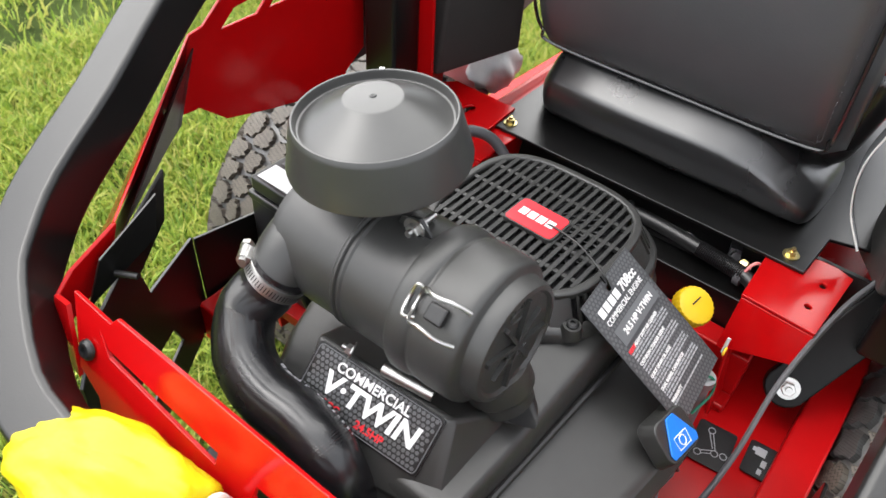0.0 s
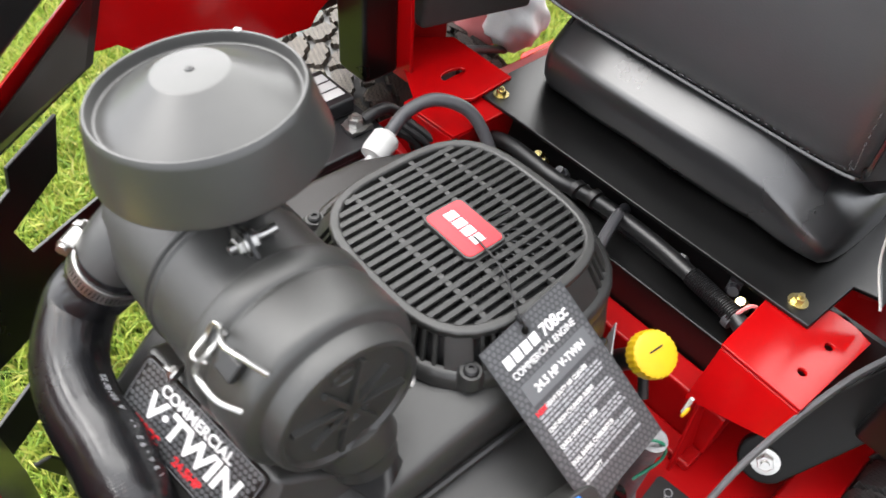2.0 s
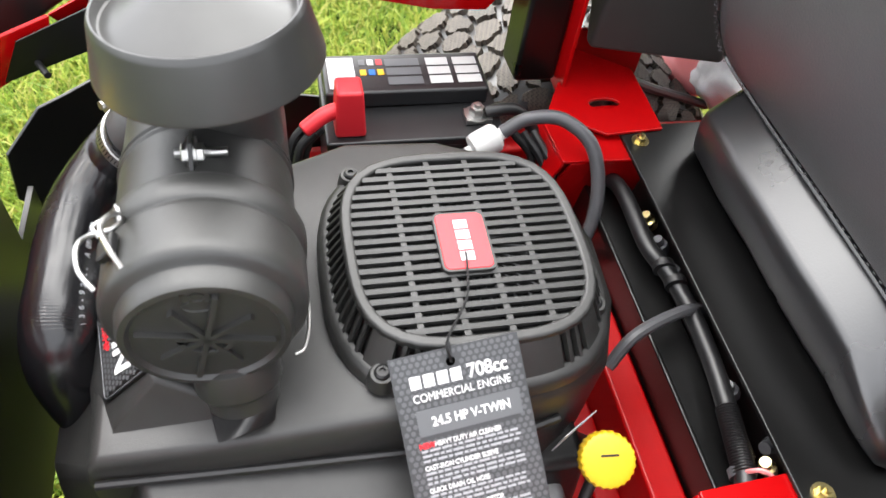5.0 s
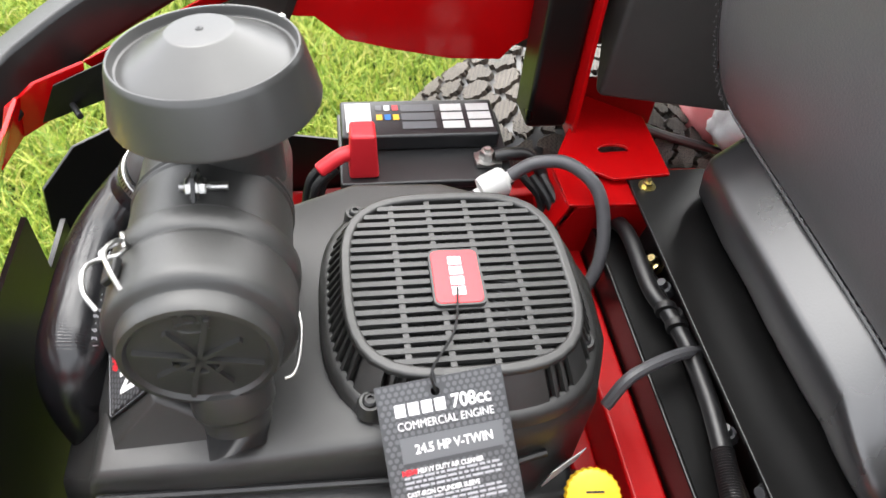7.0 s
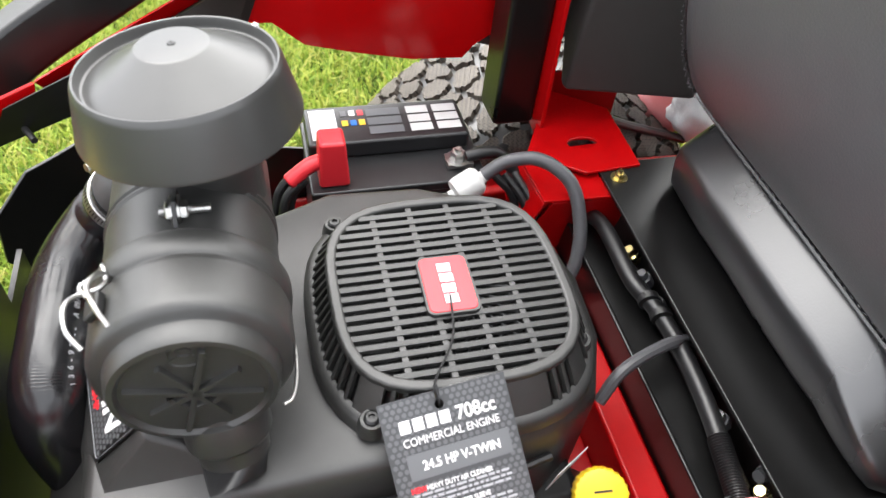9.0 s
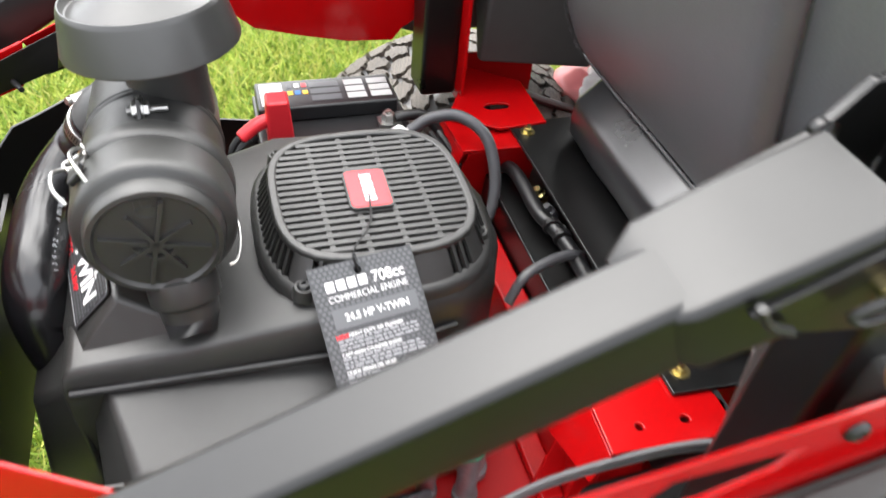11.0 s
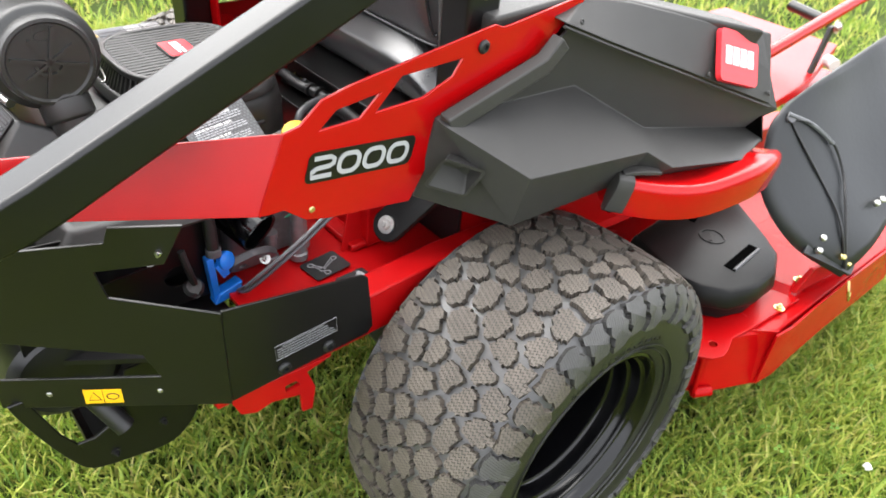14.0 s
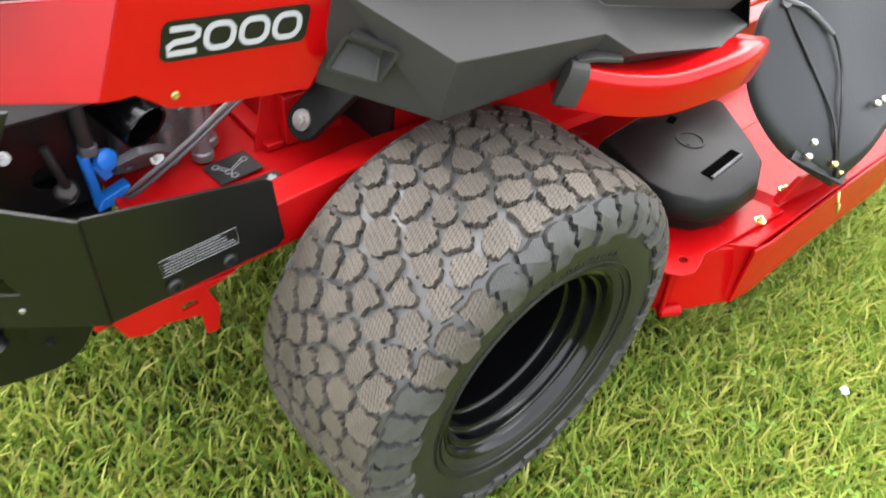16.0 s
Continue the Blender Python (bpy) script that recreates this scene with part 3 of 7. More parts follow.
sections = [(0.214, 0.090, 0, 0.86), (0.210, 0.060, 0, 0.55), (0.200, 0.034, 0, 0.28), (0.186, 0.014, 0, 0.08), (0.170, 0.004, 0, 0.0), (0.10, 0.0, 0, 0.0), (0.04, 0.002, 0, 0.03), (-0.02, 0.0, 0, 0.0), (-0.08, 0.001, 0, 0.0),
            (-0.115, 0.004, 0.004, 0.03), (-0.140, 0.002, 0.008, 0.10), (-0.162, 0.003, 0.010, 0.22), (-0.180, 0.006, 0.010, 0.36), (-0.192, 0.010, 0.010, 0.46), (-0.199, 0.024, 0.010, 0.56), (-0.203, 0.050, 0.0, 0.70), (-0.205, 0.085, 0.0, 0.88)]
kb = len(SKIRT)
g = Mesh().add([p for q in sections for p in skirt_ring(*q)], [(i * kb + j, i * kb + (j + 1) % kb, (i + 1) * kb + (j + 1) % kb, (i + 1) * kb + j) for i in range(len(sections) - 1) for j in range(kb)])
g.f += [tuple(range(kb)), tuple((len(sections) - 1) * kb + j for j in range(kb))]
seat = part("seat", g, VINYL, mower, "black vinyl seat with a folded skirt and a stitched backrest", angle=85)
shell_line = smooth_path([(0.045, 0, 0.752), (0.022, 0, 0.760), (0.007, 0, 0.772), (-0.022, 0, 0.802), (-0.045, 0, 0.845), (-0.066, 0, 0.910), (-0.096, 0, 1.05), (-0.128, 0, 1.22), (-0.10, 0, 1.245)], 5)
rows, NB = [], 22
for p in shell_line:
    row = []
    for j in range(NB + 1):
        t = -1 + 2 * j / NB
        edge = max(0.0, abs(t) - 0.86) / 0.14
        row.append((p.x + 0.035 * edge ** 2.2 + 0.004 * (1 - t * t), 0.010 + t * 0.207, p.z))
    rows.append(row)
kb = NB + 1
g = Mesh().add([p for r in rows for p in r] + [(x + 0.085, y, z + 0.012) for r in rows for x, y, z in r],
               [(i * kb + j, i * kb + j + 1, (i + 1) * kb + j + 1, (i + 1) * kb + j) for i in range(len(rows) - 1) for j in range(NB)])
off = len(rows) * kb
g.f += [tuple(off + q for q in f[::-1]) for f in list(g.f)]
g.f += [(i * kb + e, (i + 1) * kb + e, off + (i + 1) * kb + e, off + i * kb + e) for i in range(len(rows) - 1) for e in (0, NB)]
g.f += [(e * kb + j, e * kb + j + 1, off + e * kb + j + 1, off + e * kb + j) for e in (0, len(rows) - 1) for j in range(NB)]
backrest = part("backrest", g, SEATBACK, seat, "black textured backrest shell", angle=50)


def back_at(z):
    q = min(shell_line, key=lambda p: abs(p.z - z) + (1 if p.x > 0.03 else 0))
    return q.x


seam = [(back_at(z) - 0.001 + 0.012 * (abs(y - 0.01) > 0.19), y, z) for y, z in ((0.208, 1.18), (0.209, 0.95), (0.209, 0.84), (0.206, 0.800), (0.190, 0.778), (0.0, 0.772), (-0.165, 0.776), (-0.183, 0.800), (-0.188, 0.84), (-0.188, 1.18))]
part("piping", tube(seam, 0.0024, 6, 6), VINYL, seat)
stitch = Mesh()
line = smooth_path(seam, 40)
for a, b in zip(line[::2], line[1::2]):
    inset = Vector((-0.0015, -0.011 if a.y > 0.01 else 0.011, 0.012 if a.z < 0.80 else 0))
    pa, pb = a + inset, b + inset
    pa.x, pb.x = min(pa.x, back_at(pa.z) - 0.0005), min(pb.x, back_at(pb.z) - 0.0005)
    stitch.join(rod(pa, pa.lerp(pb, 0.7), 0.0005, 5))
tagged(part("stitching", stitch, GREYHOSE, seat), kind="stuff")

# seat cushion with a red band between its dark sides and its grey middle
part("cushion", hull([(x, y, 0.715) for x, y in ((0.06, -0.20), (0.40, -0.20), (0.40, 0.20), (0.06, 0.20))], [(x, y, z) for x, y, z in ((0.06, -0.235, 0.872), (0.40, -0.235, 0.858), (0.40, 0.235, 0.858), (0.06, 0.235, 0.872))]), VINYL, seat, bevel=0.030, segments=6)
part("cushion_band", hull([(x, y, 0.84) for x, y in ((0.065, -0.215), (0.385, -0.215), (0.385, 0.215), (0.065, 0.215))], [(x, y, z) for x, y, z in ((0.065, -0.205, 0.882), (0.375, -0.195, 0.868), (0.375, 0.195, 0.868), (0.065, 0.205, 0.882))]), REDVINYL, seat, "faded red vinyl band", bevel=0.010, segments=4)
part("cushion_middle", hull([(x, y, 0.85) for x, y in ((0.07, -0.168), (0.365, -0.150), (0.365, 0.150), (0.07, 0.168))], [(x, y, z) for x, y, z in ((0.07, -0.160, 0.889), (0.355, -0.140, 0.875), (0.355, 0.140, 0.875), (0.07, 0.160, 0.889))]), GREYVINYL, seat, "grey vinyl middle panel", bevel=0.008, segments=4)

# ---- right and left fender consoles ----
for s in (-1, 1):
    A, D0, Q = (-0.203, -0.383, 0.690), (-0.186, -0.3965, 0.797), (-0.028, -0.3975, 0.836)
    if s > 0:
        A, D0, Q = (-0.190, -0.408, 0.700), (-0.186, -0.408, 0.797), (-0.028, -0.408, 0.836)
    B, Bf = (-0.092, -0.454, 0.645), (0.118, -0.468, 0.652)
    C, E = (-0.096, -0.477, 0.728), (0.110, -0.500, 0.718)
    F, Ff = (0.420, -0.512, 0.662), (0.300, -0.545, 0.672)
    G, H = (0.063, -0.392, 0.784), (0.160, -0.455, 0.722)
    D, L1 = (-0.190, -0.420, 0.797), (-0.070, -0.388, 0.788)
    S1, S2 = (0.150, -0.522, 0.692), (0.235, -0.538, 0.682)
    P2, P3, P4 = (0.420, -0.520, 0.716), (0.372, -0.480, 0.832), (0.068, -0.380, 0.898)
    Fi, P1 = (0.420, -0.478, 0.668), (0.036, -0.402, 0.884)
    g = Mesh().add([A, D0, B, Bf, C, E, F, Ff, G, H, D, L1, P1, P2, P3, P4, Fi, Q, S1, S2],
                   [(0, 1, 10, 4, 2), (2, 4, 5, 3), (4, 10, 11), (4, 11, 8, 9, 5), (5, 9, 18), (18, 9, 19), (9, 16, 19), (19, 16, 6, 7), (3, 5, 18), (3, 18, 19), (3, 19, 7), (1, 17, 11, 10), (17, 12, 8, 11), (12, 13, 16, 9, 8), (12, 15, 14, 13), (13, 14, 6, 16)])
    shell = part("fender_console", mirror(g, s), FENDER, mower, "dark grey moulded plastic fender console", angle=22)
    for modifier, width in (("SOLIDIFY", -0.005), ("BEVEL", 0.007)):
        md = shell.modifiers.new(modifier.lower(), modifier)
        if modifier == "SOLIDIFY":
            md.thickness, md.offset = 0.005, -1
        else:
            md.width, md.segments, md.limit_method, md.angle_limit = 0.0065, 3, "ANGLE", radians(18)
    # flat top of the console, its inner wall and front
    zb = 0.61 if s < 0 else 0.685
    g = hull([(-0.098 if s < 0 else -0.060, -0.315, 0.70 if s < 0 else zb), (0.066, -0.325, zb), (0.36, -0.41, zb), (0.36, -0.36, zb), (0.105, -0.31, zb), (0.093, -0.264, zb), (-0.098 if s < 0 else -0.060, -0.30, 0.70 if s < 0 else zb)],
             [(-0.098 if s < 0 else -0.060, -0.386, 0.898), (0.066, -0.386, 0.905), (0.36, -0.490, 0.842), (0.36, -0.425, 0.845), (0.105, -0.372, 0.906), (0.095, -0.264, 0.906), (-0.098 if s < 0 else -0.060, -0.278, 0.899)])
    part("console_top", mirror(g, s), FENDER, shell, bevel=0.006, segments=3)
    part("tray_rim", mirror(sweep([(-0.090, -0.280, 0.901), (0.088, -0.270, 0.909), (0.096, -0.372, 0.909), (0.078, -0.386, 0.907)], [(-0.006, -0.006), (0.006, -0.006), (0.004, 0.007), (-0.004, 0.007)], up=(0, 0, 1)), s), FENDER, shell, bevel=0.0015)
    # raised lip along the side panel
    part("edge_lip", mirror(sweep([(-0.184, -0.410, 0.798), (-0.150, -0.410, 0.808), (-0.030, -0.410, 0.842), (-0.004, -0.410, 0.866)], [(-0.009, -0.012), (0.009, -0.016), (0.009, 0.006), (-0.009, 0.009)], up=(0, 0, 1)), s), FENDER, shell, bevel=0.003)
    # overhanging upper panel that carries the emblem
    low_edge = [(-0.002, -0.412, 0.885), (0.064, -0.434, 0.858), (0.130, -0.455, 0.832), (0.200, -0.471, 0.805), (0.270, -0.487, 0.777), (0.332, -0.503, 0.753), (0.393, -0.519, 0.729)]
    top_edge = [(0.060, -0.383, 0.903), (0.090, -0.394, 0.899), (0.130, -0.409, 0.892), (0.188, -0.430, 0.878), (0.250, -0.451, 0.862), (0.330, -0.465, 0.844), (0.404, -0.478, 0.828)]
    nn = len(low_edge)
    pts = low_edge + top_edge + [(x, y + 0.026, z) for x, y, z in top_edge] + [(x, y + 0.034, z + 0.003) for x, y, z in low_edge]
    g = Mesh().add(pts, [(r * nn + i, r * nn + i + 1, ((r + 1) % 4) * nn + i + 1, ((r + 1) % 4) * nn + i) for r in range(4) for i in range(nn - 1)] + [(0, nn, 2 * nn, 3 * nn), (nn - 1, 2 * nn - 1, 3 * nn - 1, 4 * nn - 1)])
    part("upper_panel", mirror(g, s), FENDER, shell, bevel=0.003, angle=30)
    part("seam", mirror(tube([(x, y + 0.002, z - 0.004) for x, y, z in low_edge], 0.0022, 3, 6), s), FENDER, shell)
    # moulded pocket at the rear end
    m = frame_of((-0.172, -0.4205, 0.7320), (0.052, -0.022, -0.023), (0.0, -0.15, 0.40))
    ring = Mesh()
    outer, inner = rounded(0.060, 0.052, 0.006, 3), rounded(0.052, 0.044, 0.004, 3)
    k = len(outer)
    ring.add([m @ Vector((x, y, 0.0085)) for x, y in outer] + [m @ Vector((x, y, 0.0085)) for x, y in inner] + [m @ Vector((x * 0.72 + 0.004, y * 0.45 + 0.008, -0.012)) for x, y in inner],
             [(i, (i + 1) % k, k + (i + 1) % k, k + i) for i in range(k)] + [(k + i, k + (i + 1) % k, 2 * k + (i + 1) % k, 2 * k + i) for i in range(k)] + [tuple(2 * k + i for i in range(k))])
    part("pocket", mirror(ring, s), FENDER, shell)
    part("screw", mirror(screw(m @ Vector((-0.014, 0.012, -0.010)), m.to_3x3() @ Vector((0, 0, 1)), 0.004), s), DARK, shell)
    # red lower strip with its black end cap
    strip = [(0.082, -0.488, 0.668), (0.14, -0.522, 0.656), (0.205, -0.549, 0.652), (0.29, -0.566, 0.660), (0.35, -0.562, 0.658), (0.405, -0.544, 0.643)]
    prof = [(-0.016, 0.012), (0.004, 0.016), (0.012, 0.012), (0.016, 0.0), (0.010, -0.040), (0.000, -0.046), (-0.04, -0.046), (-0.10, -0.02), (-0.10, 0.0)]
    path = smooth_path(strip, 6)
    part("fender_strip", mirror(sweep(path, prof, up=(0, 0, 1)), s), RED, mower, "red painted fender edge", angle=50)
    part("end_cap", mirror(sweep(smooth_path([(0.074, -0.481, 0.672), (0.082, -0.487, 0.670), (0.094, -0.495, 0.668)], 3), [(x + 0.003, y * 1.02 + 0.002) for x, y in prof[:6]] + [(-0.004, -0.044), (-0.020, 0.016)], up=(0, 0, 1)), s), FENDER, shell, bevel=0.002)
    part("cap_tab", mirror(sweep(smooth_path([(0.082, -0.488, 0.688), (0.105, -0.500, 0.690), (0.135, -0.512, 0.686)], 4), [(-0.012, -0.003), (0.006, -0.004), (0.006, 0.002), (-0.012, 0.003)], up=(0, 0, 1)), s), FENDER, shell, bevel=0.0015)
    # small emblem plate on the console
    em = frame_of(Vector((0.309, -0.483, 0.807)) + Vector((0.032, -0.886, 0.463)) * 0.0045, (0.950, -0.120, -0.287), (0.310, 0.449, 0.838))
    badge = part("emblem", mirror(hull([em @ Vector((x, y, -0.007)) for x, y in rounded(0.101, 0.075, 0.009, 5)], [em @ Vector((x, y, 0.0010)) for x, y in rounded(0.100, 0.074, 0.009, 5)]), s), REDPRINT, shell, "red emblem plate with white marks")
    part("emblem_mark", mirror(bars([(-0.038 + 0.0195 * i, -0.038 + 0.0195 * i + 0.0160, -0.012, 0.026) for i in range(4)], em @ Matrix.Translation((0, 0, 0.0011))), s), WHITE, badge)
    pn = Vector((0.032, -0.886, 0.463))
    for x, y, z in ((0.020, -0.4175, 0.886), (0.245, -0.482, 0.795), (0.384, -0.5130, 0.748)):
        part("screw", mirror(screw(Vector((x, y, z)) + pn * 0.0008, pn, 0.004), s), FENDER, shell)


# ---- wheels ----
TR = 0.2935
# across the tyre: (distance across, radius) from the inner bead over the tread to the outer bead
CARCASS = [(-0.112, 0.158), (-0.122, 0.172), (-0.132, 0.205), (-0.131, 0.238), (-0.122, 0.262), (-0.108, 0.277), (-0.085, 0.2825), (-0.045, 0.2845), (0.0, 0.285),
           (0.045, 0.2845), (0.085, 0.2825), (0.108, 0.277), (0.122, 0.262), (0.131, 0.238), (0.132, 0.205), (0.122, 0.172), (0.112, 0.158)]
_arc = [0.0]
for (ya, ra), (yb, rb) in zip(CARCASS[2:15], CARCASS[3:15]):
    _arc.append(_arc[-1] + math.hypot(yb - ya, rb - ra))
HALF = _arc[-1] / 2


def on_tyre(u, v, lift):
    """A point of the tread: u round the wheel in metres, v across from the middle, lift above the carcass."""
    a = v + HALF
    i = min(max(j for j in range(len(_arc)) if _arc[j] <= max(a, 0.0)), len(_arc) - 2)
    t = (a - _arc[i]) / (_arc[i + 1] - _arc[i])
    (ya, ra), (yb, rb) = CARCASS[2 + i], CARCASS[3 + i]
    y, r = ya + (yb - ya) * t, ra + (rb - ra) * t
    ny, nr = -(rb - ra), (yb - ya)
    n = math.hypot(ny, nr)
    y, r = y + ny / n * lift, r + nr / n * lift
    w = u / 0.285
    return (r * math.cos(w), y, r * math.sin(w))


LUG_LONG = [(-12, -2), (-15, 7), (-10, 12), (-13, 22), (-9, 30), (-13, 41), (-11, 57), (9, 58), (11, 44), (15, 38), (11, 27), (14, 15), (9, 10), (12, -1), (4, -7), (-5, -6)]
LUG_SHORT = [(-13, -6), (-15, 6), (-11, 10), (-14, 24), (-10, 29), (-13, 46), (11, 47), (14, 33), (10, 27), (14, 14), (11, 8), (13, -3), (6, -8), (-4, -3)]


def cells():
    """Jagged interlocking tread blocks in (u, v): cells round loose sites with a step in every edge, between two rows of shoulder lugs of changing length."""
    rng = random.Random(12)
    around, length = 40, 2 * math.pi * 0.285
    half = 0.1085
    sites = []
    for j, v in enumerate((-0.0895, -0.0540, -0.0180, 0.0180, 0.0540, 0.0895)):
        for i in range(around):
            u = (i + 0.5 * (j % 2) + 0.12 * abs(j - 2.5)) * length / around
            sites.append((u + rng.uniform(-0.0110, 0.0110), v + rng.uniform(-0.0090, 0.0090), j + 1))
    out = []
    for u, v, j in sites:
        poly = [(u - 0.05, max(v - 0.05, -half)), (u + 0.05, max(v - 0.05, -half)), (u + 0.05, min(v + 0.05, half)), (u - 0.05, min(v + 0.05, half))]
        for du in (-length, 0, length):
            for a, b, _ in sites:
                a += du
                d = math.hypot(a - u, b - v)
                if 1e-6 < d < 0.10:
                    nx, ny = (a - u) / d, (b - v) / d
                    # wide grooves run along one slant, narrow ones along the other
                    c = d / 2 - (0.0044 if nx * ny > 0 else 0.0030)
                    cut = []
                    for p, q in zip(poly, poly[1:] + poly[:1]):
                        sp, sq = (p[0] - u) * nx + (p[1] - v) * ny - c, (q[0] - u) * nx + (q[1] - v) * ny - c
                        if sp <= 0:
                            cut.append(p)
                        if sp * sq < 0:
                            t = sp / (sp - sq)
                            cut.append((p[0] + (q[0] - p[0]) * t, p[1] + (q[1] - p[1]) * t))
                    poly = cut
        jag = []
        for o, p, q in zip(poly[-1:] + poly[:-1], poly, poly[1:] + poly[:1]):
            e, f = math.hypot(q[0] - p[0], q[1] - p[1]), math.hypot(o[0] - p[0], o[1] - p[1])
            # corners cut out square, edges broken by teeth
            k = rng.uniform(0.0035, 0.0060)
            if e > 0.013 and f > 0.013 and rng.random() < 0.55:
                a = (p[0] + (o[0] - p[0]) * k / f, p[1] + (o[1] - p[1]) * k / f)
                b = (p[0] + (q[0] - p[0]) * k / e, p[1] + (q[1] - p[1]) * k / e)
                jag += [a, (a[0] + b[0] - p[0], a[1] + b[1] - p[1]), b]
            else:
                jag.append(p)
            if e > 0.015:
                nx, ny = (q[1] - p[1]) / e, -(q[0] - p[0]) / e
                w = rng.uniform(0.0022, 0.0036)
                steps = (((0.40, 0), (0.42, -w), (0.70, -w)), ((0.42, 0.7 * w), (0.46, -0.7 * w)), ((0.36, 0), (0.40, w), (0.66, w), (0.68, 0)), ((0.50, -0.8 * w), (0.54, 0.8 * w)))[rng.randrange(4)]
                for t, k in steps:
                    jag.append((p[0] + (q[0] - p[0]) * t + nx * k, p[1] + (q[1] - p[1]) * t + ny * k))
        out.append((u, v, j, jag))
    for side in (-1, 1):
        for i in range(around):
            u = (i + (0.25 if side > 0 else 0.6)) * length / around + rng.uniform(-0.002, 0.002)
            lug = LUG_LONG if i % 2 else LUG_SHORT
            ring = [(u + side * x * 1.48e-3 + rng.uniform(-0.0008, 0.0008), side * (0.1165 + y * 0.90e-3 + rng.uniform(-0.0008, 0.0008))) for x, y in lug]
            out.append((u, side * 0.132, 0 if side < 0 else 7, ring))
    return out


def tread_material(m, lines, zigzag, depth):
    """Fine cuts across the blocks: dark lines, wavy or straight."""
    nt = m.node_tree
    p = nt.nodes["Principled BSDF"]
    uv = nt.nodes.new("ShaderNodeUVMap")
    uv.uv_map = "tread"
    wave = nt.nodes.new("ShaderNodeTexWave")
    wave.wave_type, wave.bands_direction, wave.wave_profile = "BANDS", "X", "TRI"
    wave.inputs["Scale"].default_value = lines
    zig = nt.nodes.new("ShaderNodeTexWave")
    zig.wave_type, zig.bands_direction, zig.wave_profile = "BANDS", "Y", "TRI"
    zig.inputs["Scale"].default_value = 62.0
    mix = nt.nodes.new("ShaderNodeVectorMath")
    mix.operation = "MULTIPLY_ADD"
    mix.inputs[1].default_value = (zigzag, 0, 0)
    link = nt.links.new
    link(uv.outputs[0], zig.inputs["Vector"])
    link(zig.outputs["Color"], mix.inputs[0])
    link(uv.outputs[0], mix.inputs[2])
    link(mix.outputs[0], wave.inputs["Vector"])
    ramp = nt.nodes.new("ShaderNodeValToRGB")
    ramp.color_ramp.elements[0].position, ramp.color_ramp.elements[1].position = 0.12, 0.26
    link(wave.outputs["Color"], ramp.inputs[0])
    bump = nt.nodes.new("ShaderNodeBump")
    bump.inputs["Strength"].default_value, bump.inputs["Distance"].default_value = 1.0, depth
    base = p.inputs["Base Color"].links[0].from_socket
    sipe = nt.nodes.new("ShaderNodeMix")
    sipe.data_type, sipe.blend_type = "RGBA", "MIX"
    sipe.inputs[6].default_value = (0.012, 0.011, 0.010, 1)
    link(ramp.outputs[0], sipe.inputs["Factor"])
    link(base, sipe.inputs[7])
    link(sipe.outputs[2], p.inputs["Base Color"])
    old = p.inputs["Normal"].links[0].from_node
    link(ramp.outputs[0], bump.inputs["Height"])
    link(old.outputs[0], bump.inputs["Normal"])
    link(bump.outputs[0], p.inputs["Normal"])


tread_material(TREAD, 46.0, 0.0044, 0.0018)
tread_material(LUG, 85.0, 0.0004, 0.0008)
CELLS = cells()


def tread_block(u, v, j, poly, g=None, uvs=None):
    """One block: a raised top that follows the tyre, sloping sides, as vertices and faces round its middle."""
    k = len(poly)
    top = [(u, v)] + [(u + (a - u) * 0.96, v + (b - v) * 0.96) for a, b in poly]
    h = 0.0098
    end = max(abs(b) for a, b in poly)
    vs = [on_tyre(a, b, h * (1.0 if abs(b) < 0.13 else max(0.5, min(1.0, (end + 0.012 - abs(b)) / 0.030)))) for a, b in top] + [on_tyre(a, b, -0.002) for a, b in poly]
    turn = (u * 5.1 + v * 9.0) % 1.0 - 0.5
    uv = [((a + 0.35 * b + turn * 0.03), (b - 0.35 * a)) for a, b in top] + [((a + 0.35 * b + turn * 0.03), (b - 0.35 * a)) for a, b in poly]
    fs = [(0, 1 + i, 1 + (i + 1) % k) for i in range(k)] + [(1 + i, 1 + k + i, 1 + k + (i + 1) % k, 1 + (i + 1) % k) for i in range(k)]
    return vs, fs, uv


def finish(name, vs, fs, uv, mat, parent):
    me = bpy.data.meshes.new(name)
    me.from_pydata(vs, [], fs)
    lay = me.uv_layers.new(name="tread")
    idx = np.empty(len(me.loops), dtype=np.int32)
    me.loops.foreach_get("vertex_index", idx)
    lay.data.foreach_set("uv", np.array(uv, dtype=np.float32)[idx].ravel())
    me.materials.append(mat)
    me.polygons.foreach_set("use_smooth", [True] * len(me.polygons))
    me.set_sharp_from_angle(angle=radians(35))
    ob = new(name, me)
    ob.parent = parent
    return ob


